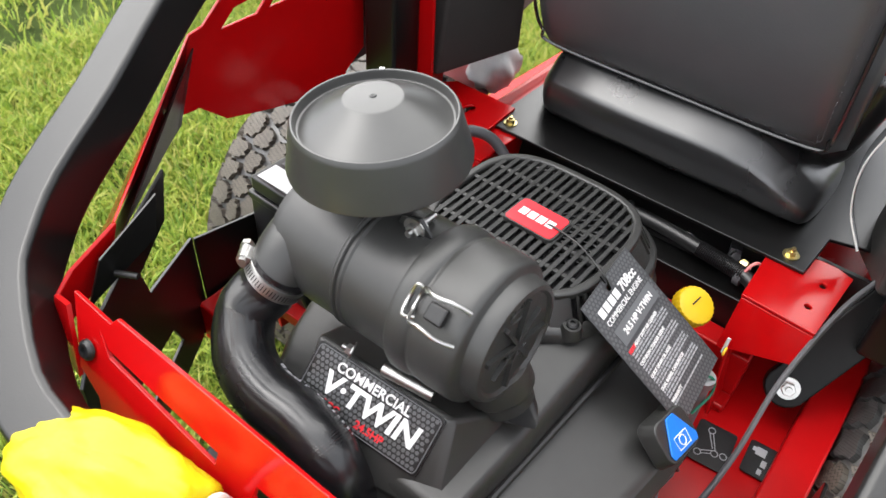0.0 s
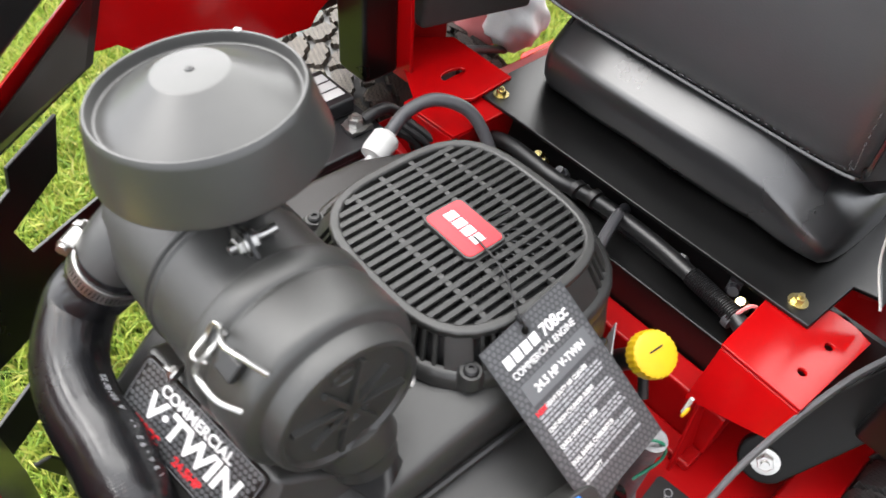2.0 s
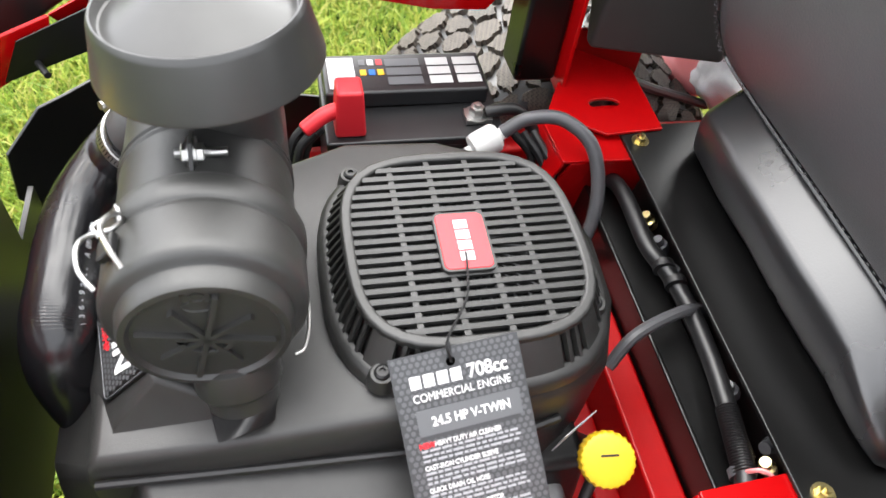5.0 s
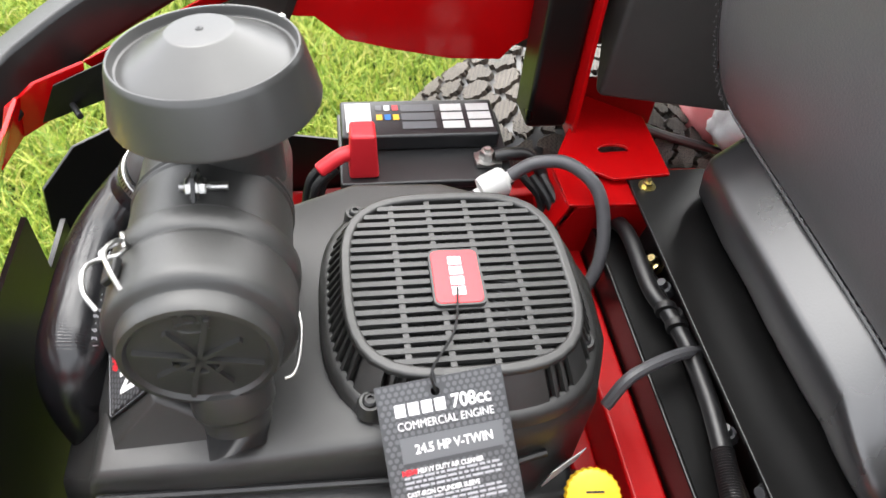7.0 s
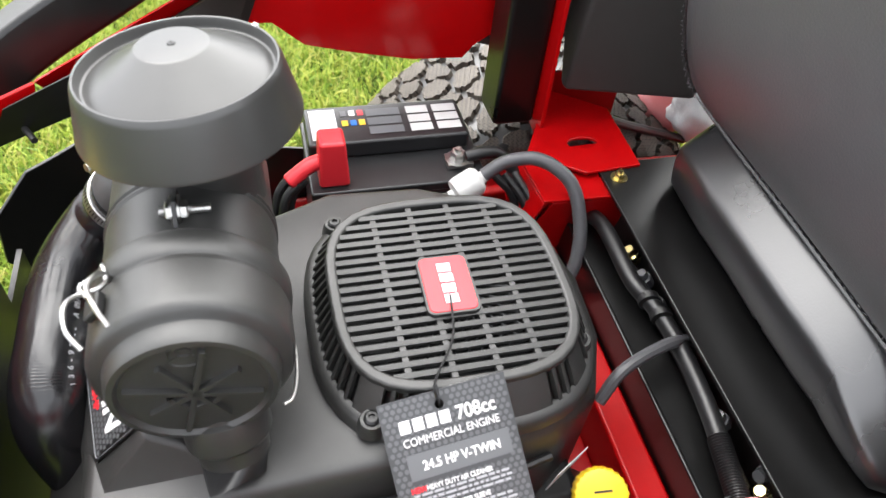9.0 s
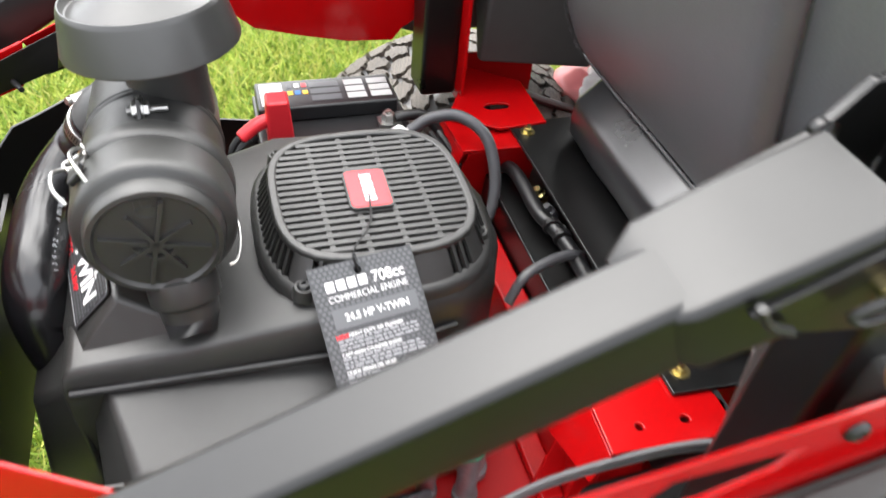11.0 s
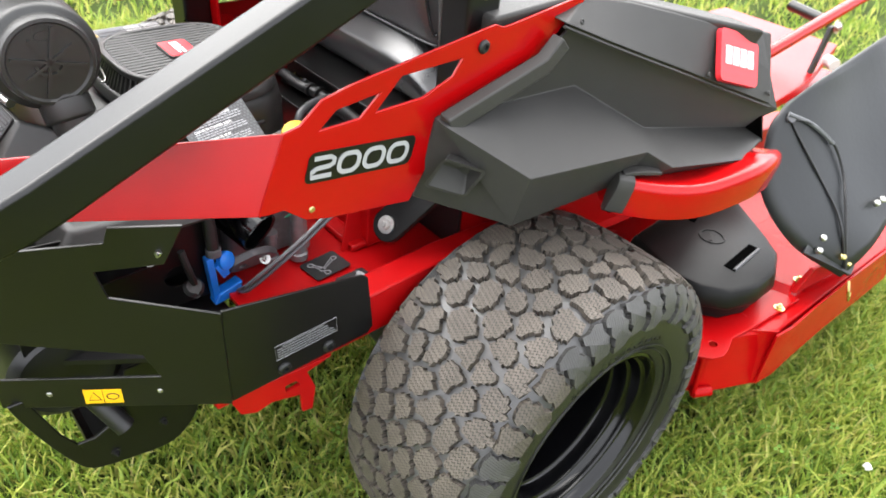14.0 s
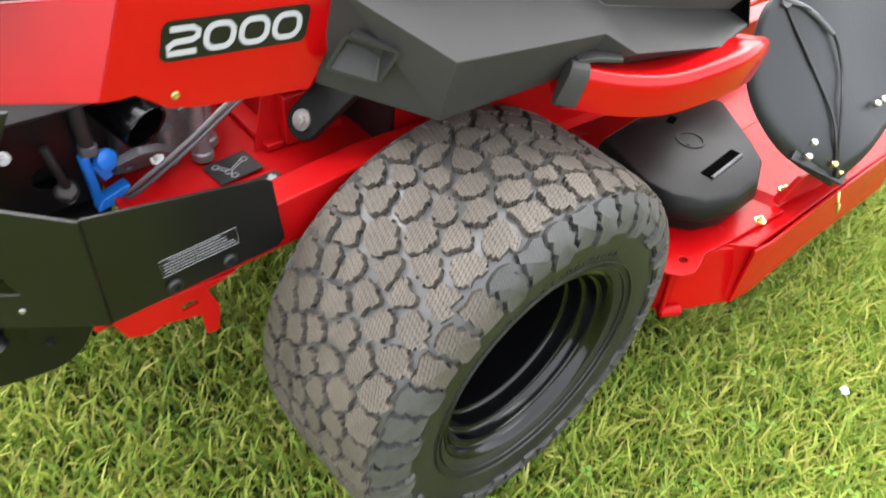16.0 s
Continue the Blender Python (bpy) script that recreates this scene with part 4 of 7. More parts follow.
def wheel(s):
    """A rear wheel; its outer side looks towards s along y."""
    hub = thing("rear_wheel", "", "")
    for k in [k for k in ("label", "category") if k in hub]:
        del hub[k]
    hub.parent = mower
    hub.matrix_basis = Matrix.Translation((-0.006, -0.481, TR) if s < 0 else lie(0.0, 0.500, TR - 0.003)) @ (Matrix() if s > 0 else Matrix.Rotation(math.pi + 0.025, 4, "Z"))
    m = axis_frame((0, 0, 0), (0, 1, 0))
    part("tyre", lathe([(r, y) for y, r in CARCASS], m, 96, caps=False), RUBBER, hub, "black all-terrain rubber tyre with irregular blocks", angle=60)
    part("tread_base", lathe([(r + 0.0006, y) for y, r in CARCASS[3:14]], m, 96, caps=False), GROOVE, hub, angle=60)
    bead = Mesh()
    for r, y in ((0.176, 0.1255), (0.186, 0.1295), (0.2325, 0.1325)):
        bead.join(lathe([(r - 0.0014, y - 0.0015), (r - 0.0008, y + 0.001), (r + 0.0008, y + 0.001), (r + 0.0014, y - 0.0015)], m, 96, caps=False))
    part("sidewall_rib", bead, RUBBER, hub)
    rim = [(0.158, 0.106), (0.163, 0.112), (0.164, 0.117), (0.160, 0.119), (0.154, 0.115), (0.153, 0.106), (0.150, 0.102), (0.146, 0.101), (0.1445, 0.096), (0.1435, 0.086), (0.140, 0.082), (0.136, 0.081), (0.1345, 0.076), (0.1335, 0.060), (0.130, 0.056), (0.126, 0.055), (0.1245, 0.048),
           (0.121, -0.080), (0.115, -0.088), (0.085, -0.092), (0.078, -0.086), (0.050, -0.084), (0.0, -0.084)]
    part("rim", lathe(rim, m, 72, caps=False), BLACKGLOSS, hub, "black painted deep steel rim", angle=50)
    part("rim_back", lathe([(0.158, -0.112), (0.150, -0.110), (0.138, -0.096), (0.130, -0.094), (0.1235, -0.05)], m, 48, caps=False), BLACKGLOSS, hub, angle=50)
    for i in range(5):
        a = 2 * math.pi * i / 5
        part("wheel_nut", bolt((0.052 * math.cos(a), -0.084, 0.052 * math.sin(a)), (0, 1, 0), 0.010, 0.012), DARK, hub)
    # raised size marking round the outer sidewall
    word = "23X10.50-12 NHS"
    g = Mesh()
    for i, c in enumerate(word):
        cu = bpy.data.curves.new("mark", "FONT")
        cu.body, cu.size, cu.extrude, cu.align_x = c, 0.021, 0.0009, "CENTER"
        t = bpy.data.objects.new("mark", cu)
        me = bpy.data.meshes.new_from_object(t)
        bpy.data.objects.remove(t)
        a = radians(118 - 4.1 * i)
        face = frame_of((0.196 * math.cos(a), 0.1312, 0.196 * math.sin(a)), (math.sin(a), 0, -math.cos(a)), (math.cos(a), 0, math.sin(a)))
        g.add([face @ v.co for v in me.vertices], [tuple(p.vertices) for p in me.polygons])
    part("size_mark", g, RUBBER, hub)
    if s < 0:
        near = sorted(range(len(CELLS)), key=lambda i: math.cos(CELLS[i][0] / 0.285 - math.pi * 0.25))
        seen = set(near[:298])
    else:
        seen = set()
    gv, gf, gu = [], [], []
    for i, (u, v, j, poly) in enumerate(CELLS):
        if len(poly) < 3:
            continue
        vs, fs, uv = tread_block(u, v, j, poly)
        if i in seen:
            finish("tread_block", vs, fs, uv, LUG if j in (0, 7) else TREAD, hub)
        else:
            n = len(gv)
            gv += vs
            gu += uv
            gf += [tuple(q + n for q in f) for f in fs]
    if gf:
        tagged(finish("tread", gv, gf, gu, TREAD, hub), kind="stuff")
    if s < 0:
        chalk = tube([(0, 0, 0.001), (0.004, 0.010, 0.001), (0.008, -0.002, 0.001), (0.011, 0.009, 0.001), (0.014, 0.0, 0.001), (0.019, 0.011, 0.001)], 0.0010, 5, 5)
        a = radians(-2)
        part("chalk_mark", chalk.moved(frame_of((0.253 * math.cos(a), 0.1285, 0.253 * math.sin(a)), (math.sin(a), 0, -math.cos(a)), (math.cos(a), -0.45, math.sin(a)))), WHITE, hub)
    return hub


for s in (-1, 1):
    wheel(s)
part("axle", rod((0, -0.42, TR), (0, 0.42, TR), 0.028), DARK, mower)
part("transmission", hull([(-0.10, -0.30, 0.22), (0.12, -0.30, 0.22), (0.12, 0.30, 0.22), (-0.10, 0.30, 0.22)], [(-0.08, -0.28, 0.44), (0.10, -0.28, 0.44), (0.10, 0.28, 0.44), (-0.08, 0.28, 0.44)]), DARK, mower, bevel=0.02)

# ---- engine ----
engine = thing("engine", "dark grey V-twin petrol engine with a large canister air cleaner", "engine")
GX, GY = -0.322, 0.006
cover_ring = [(-0.612, -0.118), (-0.52, -0.124), (-0.40, -0.126), (-0.330, -0.130), (-0.262, -0.118), (-0.215, -0.085), (-0.194, -0.035), (-0.190, 0.030), (-0.206, 0.090), (-0.245, 0.140), (-0.310, 0.168), (-0.40, 0.172), (-0.470, 0.150), (-0.56, 0.120), (-0.612, 0.090)]
cx, cy = -0.40, 0.02


def ring_at(scale, z, tilt=0.10):
    return [(cx + (x - cx) * scale, cy + (y - cy) * scale, z + tilt * (min(x, -0.40) + 0.40)) for x, y in cover_ring]


rows = [ring_at(1.0, 0.60, 0.0), ring_at(1.0, 0.706), ring_at(0.985, 0.722), ring_at(0.955, 0.730), ring_at(0.90, 0.733)]
k = len(cover_ring)
g = Mesh().add([p for r in rows for p in r], [(i * k + j, i * k + (j + 1) % k, (i + 1) * k + (j + 1) % k, (i + 1) * k + j) for i in range(4) for j in range(k)] + [tuple(4 * k + j for j in range(k))])
cover = part("engine_cover", g, PLASTIC, engine, "dark grey moulded engine cover", bevel=0.004, angle=40, segments=3)
# lower shoulder of the cover on the right side
g = hull([(-0.585, -0.212, 0.630), (-0.385, -0.230, 0.640), (-0.30, -0.200, 0.645), (-0.29, -0.10, 0.645), (-0.60, -0.10, 0.64)], [(-0.555, -0.198, 0.664), (-0.388, -0.216, 0.664), (-0.310, -0.188, 0.662), (-0.290, -0.11, 0.682), (-0.58, -0.11, 0.690)])
part("shoulder", g, PLASTIC, cover, bevel=0.007, segments=3)
part("seam", tube([(-0.604, -0.122, 0.690), (-0.45, -0.129, 0.694), (-0.33, -0.133, 0.698), (-0.265, -0.122, 0.698)], 0.0035, 6, 8), DARK, cover)
# rear lower housing below the hose
g = hull([(-0.665, -0.10, 0.50), (-0.60, -0.13, 0.50), (-0.60, 0.12, 0.50), (-0.665, 0.10, 0.50)], [(-0.650, -0.085, 0.640), (-0.605, -0.118, 0.695), (-0.605, 0.09, 0.690), (-0.650, 0.07, 0.640)])
part("rear_housing", g, PLASTIC, cover, bevel=0.008, segments=3)
# wedge that carries the label
LTL, LTR, LBR = Vector((-0.5765, 0.050, 0.7705)), Vector((-0.5605, -0.073, 0.7535)), Vector((-0.594, -0.086, 0.7125))
LBL = LTL + LBR - LTR
ln = (LTR - LTL).cross(LBL - LTL).normalized()
if ln.x > 0:
    ln = -ln
grow = lambda p, q: p + (p - q).normalized() * 0.006
mid = (LTL + LTR + LBR + LBL) / 4
face = [grow(p, mid) - ln * 0.0015 for p in (LTL, LTR, LBR, LBL)]
base = [Vector((-0.500, 0.085, 0.71)), Vector((-0.470, -0.105, 0.712)), Vector((-0.606, -0.112, 0.690)), Vector((-0.632, 0.050, 0.690))]
wedge = part("label_block", hull(base, face), PLASTIC, engine, bevel=0.005, segments=3)
lm = frame_of(LTL, LTR - LTL, LTL - LBL)
if (lm.to_3x3() @ Vector((0, 0, 1))).dot(ln) < 0:
    lm = frame_of(LTL, LTR - LTL, LBL - LTL)
LW, LH = (LTR - LTL).length, (LBL - LTL).length
g = hull([lm @ Vector((x, y, -0.001)) for x, y in rounded(LW, LH, 0.004, 4, LW / 2, -LH / 2)], [lm @ Vector((x, y, 0.0006)) for x, y in rounded(LW, LH, 0.004, 4, LW / 2, -LH / 2)])
label = part("label", g, BLACKPAINT, wedge, "black label with silver V-twin lettering")
border = [lm @ Vector((x, y, 0.0009)) for x, y in rounded(LW - 0.004, LH - 0.004, 0.004, 4, LW / 2, -LH / 2)]
part("border", sweep(border, circle(0.0005, 5), closed=True), GREYPRINT, label)
dots = Mesh()
for iy in range(11):
    for ix in range(27):
        x, y = 0.005 + 0.0044 * ix + 0.0022 * (iy % 2), -0.005 - 0.0044 * iy
        if x < LW - 0.004 and y > -LH + 0.004:
            dots.add([lm @ Vector((x + 0.0020 * math.cos(a), y + 0.0020 * math.sin(a), 0.0008)) for a in (0.52, 1.57, 2.62, 3.67, 4.71, 5.76)], [(0, 1, 2, 3, 4, 5)])
tagged(part("honeycomb", dots, CARDLIGHT, label), kind="stuff")
text("lettering", "COMMERCIAL", 0.0122, lm @ Matrix.Translation((0.024, -0.0150, 0.0010)), WHITE, label, bold=0.0002, squash=0.95)
text("lettering", "V·TWIN", 0.0265, lm @ Matrix.Translation((0.018, -0.036, 0.0010)), WHITE, label, bold=0.0009, slant=0.12, squash=1.0)
text("lettering", "708CC", 0.0095, lm @ Matrix.Translation((0.016, -0.0475, 0.0010)), REDPRINT, label, bold=0.0002)
text("lettering", "24.5HP", 0.0095, lm @ Matrix.Translation((0.060, -0.0475, 0.0010)), REDPRINT, label, bold=0.0002)

# blower housing: sloping wall with ribs, flat rim, slats, badge
def squarish(r, n=48, p=3.2, sx=1.0, sy=1.0):
    out = []
    for i in range(n):
        a = 2 * math.pi * i / n
        c, s_ = math.cos(a), math.sin(a)
        q = (abs(c) ** p + abs(s_) ** p) ** (-1 / p)
        out.append((GX + r * sx * q * c, GY + r * sy * q * s_))
    return out


# closed core, darker than the ribs: shade of the louvre gaps as colour
grille = part("grille", hull([(x, y, 0.732) for x, y in squarish(0.103, p=2.9, sy=1.06)], [(x, y, 0.762) for x, y in squarish(0.089, p=3.2)]), DARK, engine, "dark plastic cooling grille with slats and a red badge")
outer, inner = squarish(0.0975, p=3.2, sy=1.01), squarish(0.0878, p=3.4, sy=1.01)
part("rim", plate(outer, 0.009, Matrix.Translation((0, 0, 0.7725)), [inner]), PLASTIC, grille, bevel=0.003)
foot = Mesh()
lo, hi, lo2 = squarish(0.1155, p=2.9, sy=1.06), squarish(0.1115, p=2.9, sy=1.06), squarish(0.1165, p=2.9, sy=1.06)
kk = len(lo)
foot.add([(x, y, 0.731) for x, y in lo2] + [(x, y, 0.740) for x, y in lo] + [(x, y, 0.744) for x, y in hi] + [(x, y, 0.744) for x, y in squarish(0.107, p=2.9, sy=1.06)],
         [(r * kk + i, r * kk + (i + 1) % kk, (r + 1) * kk + (i + 1) % kk, (r + 1) * kk + i) for r in range(3) for i in range(kk)])
part("foot_flange", foot, PLASTIC, grille, angle=50)
louvre, solids = Mesh(), {}
top_e, bot_e = squarish(0.0965, 240, 3.2, 1, 1.01), squarish(0.1105, 240, 2.9, 1, 1.06)
for i in range(240):
    deg = i * 1.5
    near = min(abs((deg - a + 180) % 360 - 180) for a in (45, 135, 225, 315))
    t, b, t2, b2 = Vector((*top_e[i], 0.7685)), Vector((*bot_e[i], 0.741)), Vector((*top_e[(i + 1) % 240], 0.7685)), Vector((*bot_e[(i + 1) % 240], 0.741))
    if near < 5 or 252 < deg < 296:
        solids.setdefault(int(deg // 90) if near < 5 else 9, []).append((t, t2, b2, b))
    elif i % 3 == 0:
        louvre.join(hull([t, t + (t2 - t) * 1.05, b + (b2 - b) * 1.05, b], [p - Vector((p.x - GX, p.y - GY, 0)).normalized() * 0.006 for p in (t, t + (t2 - t) * 1.05, b + (b2 - b) * 1.05, b)]))
for quads in solids.values():
    g = Mesh()
    for q in quads:
        inw = [p - Vector((p.x - GX, p.y - GY, 0)).normalized() * 0.005 for p in q]
        g.join(hull(q, inw))
    part("corner_panel", g, PLASTIC, grille)
tagged(part("louvres", louvre, PLASTIC, grille), kind="stuff")
part("screen", lathe([(0.0, 0.0), (0.075, 0.0), (0.080, -0.003)], Matrix.Translation((GX, GY, 0.7625)), 40), DARK, grille)
fins = Mesh()
for i in range(40):
    a = 2 * math.pi * i / 40
    fins.join(block((0.052, 0.0012, 0.005), Matrix.Translation((GX, GY, 0.7645)) @ Matrix.Rotation(a, 4, "Z") @ Matrix.Translation((0.046, 0, 0)) @ Matrix.Rotation(0.5, 4, "X")))
part("fan_screen", fins, DARK, grille)
for i in range(18):
    y = GY - 0.0810 + 0.162 * i / 17
    q = max(0.0, 1 - (abs(y - GY) / 0.0895) ** 3.4) ** (1 / 3.4) * 0.0888
    if q > 0.02:
        part("slat", block((2 * q, 0.0042, 0.0062), Matrix.Translation((GX, y, 0.7683)) @ Matrix.Rotation(0.25, 4, "X")), PLASTIC, grille)
for i, x in enumerate((-0.050, -0.017, 0.017, 0.050)):
    q = max(0.0, 1 - (abs(x) / 0.0888) ** 3.4) ** (1 / 3.4) * 0.0895
    part("rib", block((0.0048, 2 * q, 0.0050), Matrix.Translation((GX + x, GY, 0.7675))), PLASTIC, grille)
bm_ = Matrix.Translation((-0.3255, 0.001, 0.7738)) @ Matrix.Rotation(radians(-1), 4, "Z")
badge = part("badge", hull([bm_ @ Vector((x, y, -0.004)) for x, y in rounded(0.043, 0.060, 0.006, 4)], [bm_ @ Vector((x, y, 0.0012)) for x, y in rounded(0.0425, 0.0595, 0.006, 4)]), PLASTIC, grille)
plaque = part("plaque", hull([bm_ @ Vector((x, y, 0.0010)) for x, y in rounded(0.039, 0.056, 0.005, 4)], [bm_ @ Vector((x, y, 0.0018)) for x, y in rounded(0.038, 0.055, 0.005, 4)]), REDPRINT, grille, "red badge with four white marks")
part("badge_mark", bars([(-0.0205 + 0.0107 * i, -0.0205 + 0.0107 * i + 0.0086, -0.0055, 0.011) for i in range(4)], bm_ @ Matrix.Translation((0, 0, 0.0019)) @ Matrix.Rotation(radians(-90), 4, "Z")), WHITE, grille)
for x, y in ((-0.402, -0.093), (-0.226, -0.052), (-0.227, 0.052), (-0.402, 0.106)):
    part("boss", lathe([(0, 0.012), (0.0085, 0.012), (0.010, 0.009), (0.0115, 0.0), (0.0, 0.0)], Matrix.Translation((x, y, 0.737)), 18), PLASTIC, grille)
    part("screw", screw((x, y, 0.7492), (0, 0, 1), 0.0062), DARK, grille)

# air cleaner
AX, AZ = -0.5120, 0.8165
am = axis_frame((AX, -0.098, AZ + 0.006), (0, 1, -0.03))
cleaner = part("air_cleaner", lathe([(0.0, 0.083), (0.0612, 0.083), (0.0615, 0.088), (0.0615, 0.130), (0.0630, 0.132), (0.0630, 0.1335), (0.0605, 0.135), (0.0605, 0.1365), (0.0630, 0.138), (0.0630, 0.140), (0.0612, 0.142), (0.0608, 0.208), (0.056, 0.220), (0.040, 0.226), (0.0, 0.227)], am @ Matrix.Diagonal((0.955, 0.955, 1, 1)), 64), PLASTIC, engine, "dark grey canister air cleaner", angle=25)
cap = part("end_cap", lathe([(0.0, 0.0035), (0.046, 0.0035), (0.0485, 0.0005), (0.0525, 0.001), (0.0545, 0.005), (0.0552, 0.0120), (0.0558, 0.0145), (0.0580, 0.0158), (0.0615, 0.0168), (0.0640, 0.0188), (0.0655, 0.0225), (0.0660, 0.028), (0.0660, 0.055), (0.0645, 0.0575), (0.0645, 0.060), (0.0670, 0.063), (0.0680, 0.070), (0.0680, 0.077), (0.0665, 0.080), (0.0640, 0.0805), (0.0640, 0.0835), (0.060, 0.084)], am @ Matrix.Diagonal((0.955, 0.955, 1, 1)), 80), PLASTIC, cleaner, angle=38)
emb = Mesh()
for i in range(4):
    a = radians(14 + 45 * i)
    r = 0.041 if i % 2 == 0 else 0.033
    emb.join(block((2 * r, 0.0034, 0.0050), am @ Matrix.Translation((0, 0, 0.0020)) @ Matrix.Rotation(a, 4, "Z")))
emb.join(lathe([(0.0125, 0.0035), (0.0135, 0.0002), (0.0170, 0.0002), (0.0180, 0.0035)], am, 32, 190, 350))
emb.join(sweep([am @ Vector((0.010 * math.cos(a), 0.030 + 0.005 * math.sin(a), 0.0033)) for a in np.linspace(0, 6.0, 20)], circle(0.0008, 5), closed=True))
part("moulded_star", emb, PLASTIC, cap)
text("moulded_lettering", "TOP", 0.013, frame_of(am @ Vector((0, 0, 0.0034)), (1, 0, 0), (0, 0.03, 1)) @ Matrix.Translation((-0.014, 0.0335, 0)), PLASTIC, cap, depth=0.0008)
# dust spout under the cap
sm = axis_frame((-0.503, -0.072, 0.772), (0.10, -0.42, -0.90))
spout = part("dust_spout", lathe([(0.024, -0.022), (0.026, 0.004), (0.0295, 0.006), (0.0300, 0.012), (0.0300, 0.026), (0.0285, 0.029), (0.0255, 0.031), (0.0245, 0.044), (0.020, 0.040), (0.0, 0.036)], sm, 32), PLASTIC, cleaner, angle=30)
lip = Mesh()
n = 20
a_ring = [sm @ Vector((0.0245 * math.cos(2 * math.pi * i / n), 0.0245 * math.sin(2 * math.pi * i / n), 0.043)) for i in range(n)]
lipm = frame_of((-0.497, -0.1175, 0.736), (0.036, 0.021, -0.018), (0.3, -0.3, 0.25))
b_ring = [lipm @ Vector((0.023 * math.cos(2 * math.pi * i / n), 0.003 * math.sin(2 * math.pi * i / n), 0.0)) for i in range(n)]
_d = [max(range(n), key=lambda i: (a_ring[i] - sm.translation).dot(lipm.to_3x3() @ Vector((1, 0, 0))))]
a_ring = a_ring[_d[0]:] + a_ring[:_d[0]]
if (a_ring[n // 4] - sm.translation).dot(lipm.to_3x3() @ Vector((0, 1, 0))) < 0:
    b_ring = [b_ring[-i] for i in range(n)]
part("rubber_lip", hull(a_ring, b_ring), CABLE, cleaner)
# wire latches
for sgn in (-1, 1):
    ca = radians(135 if sgn < 0 else -22)
    o = Vector((math.cos(ca), 0, math.sin(ca)))
    t = Vector((-math.sin(ca), 0, math.cos(ca)))
    c = Vector((AX, 0, AZ)) + o * 0.066
    P = lambda y, w, h: c + Vector((0, y, 0)) + t * w + o * h
    wire = [P(-0.020, -0.013, 0.002), P(-0.010, -0.014, 0.012), P(0.004, -0.012, 0.016), P(0.016, -0.013, 0.010), P(0.022, -0.006, 0.000), P(0.022, 0.006, 0.000), P(0.016, 0.013, 0.010), P(0.004, 0.012, 0.016), P(-0.010, 0.014, 0.012), P(-0.020, 0.013, 0.002)]
    if sgn > 0:
        # the far latch lies flat against the canister
        part("wire_latch", tube([(-0.451, -0.040, 0.793), (-0.4495, -0.055, 0.791), (-0.4510, -0.075, 0.788), (-0.455, -0.088, 0.786), (-0.461, -0.092, 0.786)], 0.0012, 6, 8), STEEL, cleaner, "thin steel wire latch")
        continue
    latch = part("wire_latch", tube([p - Vector((0, 0.058, 0)) for p in wire], 0.0016, 6, 8).join(tube([P(-0.042, -0.010, 0.004), P(-0.034, -0.012, 0.008), P(-0.030, 0.0, 0.003), P(-0.034, 0.012, 0.008), P(-0.042, 0.010, 0.004)], 0.0014, 6, 8)), STEEL, cleaner, "bright steel wire latch")
    part("latch_hinge", block((0.006, 0.016, 0.014), Matrix.Translation(P(-0.056, 0, 0.004)) @ Matrix.Rotation(-ca, 4, "Y")), DARK, cleaner, bevel=0.002)
# bracket tab with its bolt on top
part("tab", hull([(AX - 0.003, -0.026, 0.866), (AX - 0.003, 0.026, 0.866), (AX - 0.003, 0.018, 0.886), (AX - 0.003, 0.000, 0.892), (AX - 0.003, -0.014, 0.878)], [(AX, -0.026, 0.866), (AX, 0.026, 0.866), (AX, 0.018, 0.886), (AX, 0.000, 0.892), (AX, -0.014, 0.878)]), DARK, cleaner, bevel=0.0006)
part("clamp_bolt", bolt((AX - 0.003, 0.004, 0.880), (-1, 0, 0), 0.0065, 0.005).join(bolt((AX, 0.004, 0.880), (1, 0, 0), 0.0065, 0.006)).join(rod((AX, 0.004, 0.880), (AX + 0.020, 0.004, 0.880), 0.003)), STEEL, cleaner)
part("mount_pin", rod((-0.566, -0.010, 0.772), (-0.556, -0.055, 0.766), 0.006).join(bolt((-0.572, 0.018, 0.776), (-0.3, 0.9, 0.3), 0.005)), STEEL, cleaner)
# rain cap on its neck
lidm = axis_frame((-0.4977, 0.0559, 0.9141), (-0.074, 0.067, 1.0))
part("neck", lathe([(0.036, 0.84), (0.034, 0.905), (0.040, 0.925), (0.0, 0.925)], Matrix.Translation((-0.492, 0.062, 0)), 32), PLASTIC, cleaner)
rain = part("rain_cap", lathe([(0.0, 0.0525), (0.0215, 0.0523), (0.0232, 0.0514), (0.0560, 0.0322), (0.0582, 0.0314), (0.0594, 0.0318), (0.0602, 0.0335), (0.0608, 0.0370), (0.0616, 0.0386), (0.0628, 0.0388), (0.0642, 0.0366), (0.0652, 0.0340), (0.0678, 0.0220), (0.0728, 0.0012), (0.0726, -0.0008), (0.0700, -0.0010), (0.0640, 0.0200), (0.0, 0.0220)], lidm, 96), CAPPLASTIC, cleaner, "dark plastic rain cap", angle=28)
part("moulding_dot", lathe([(0.0, 0.0524), (0.0012, 0.0532), (0.0022, 0.0532), (0.0030, 0.0523)], lidm, 14), DARK, rain)
part("vent_notch", block((0.0030, 0.0040, 0.0045), lidm @ Matrix.Rotation(radians(170), 4, "Z") @ Matrix.Translation((0.0630, 0, 0.0372))), WHITEPLASTIC, rain)
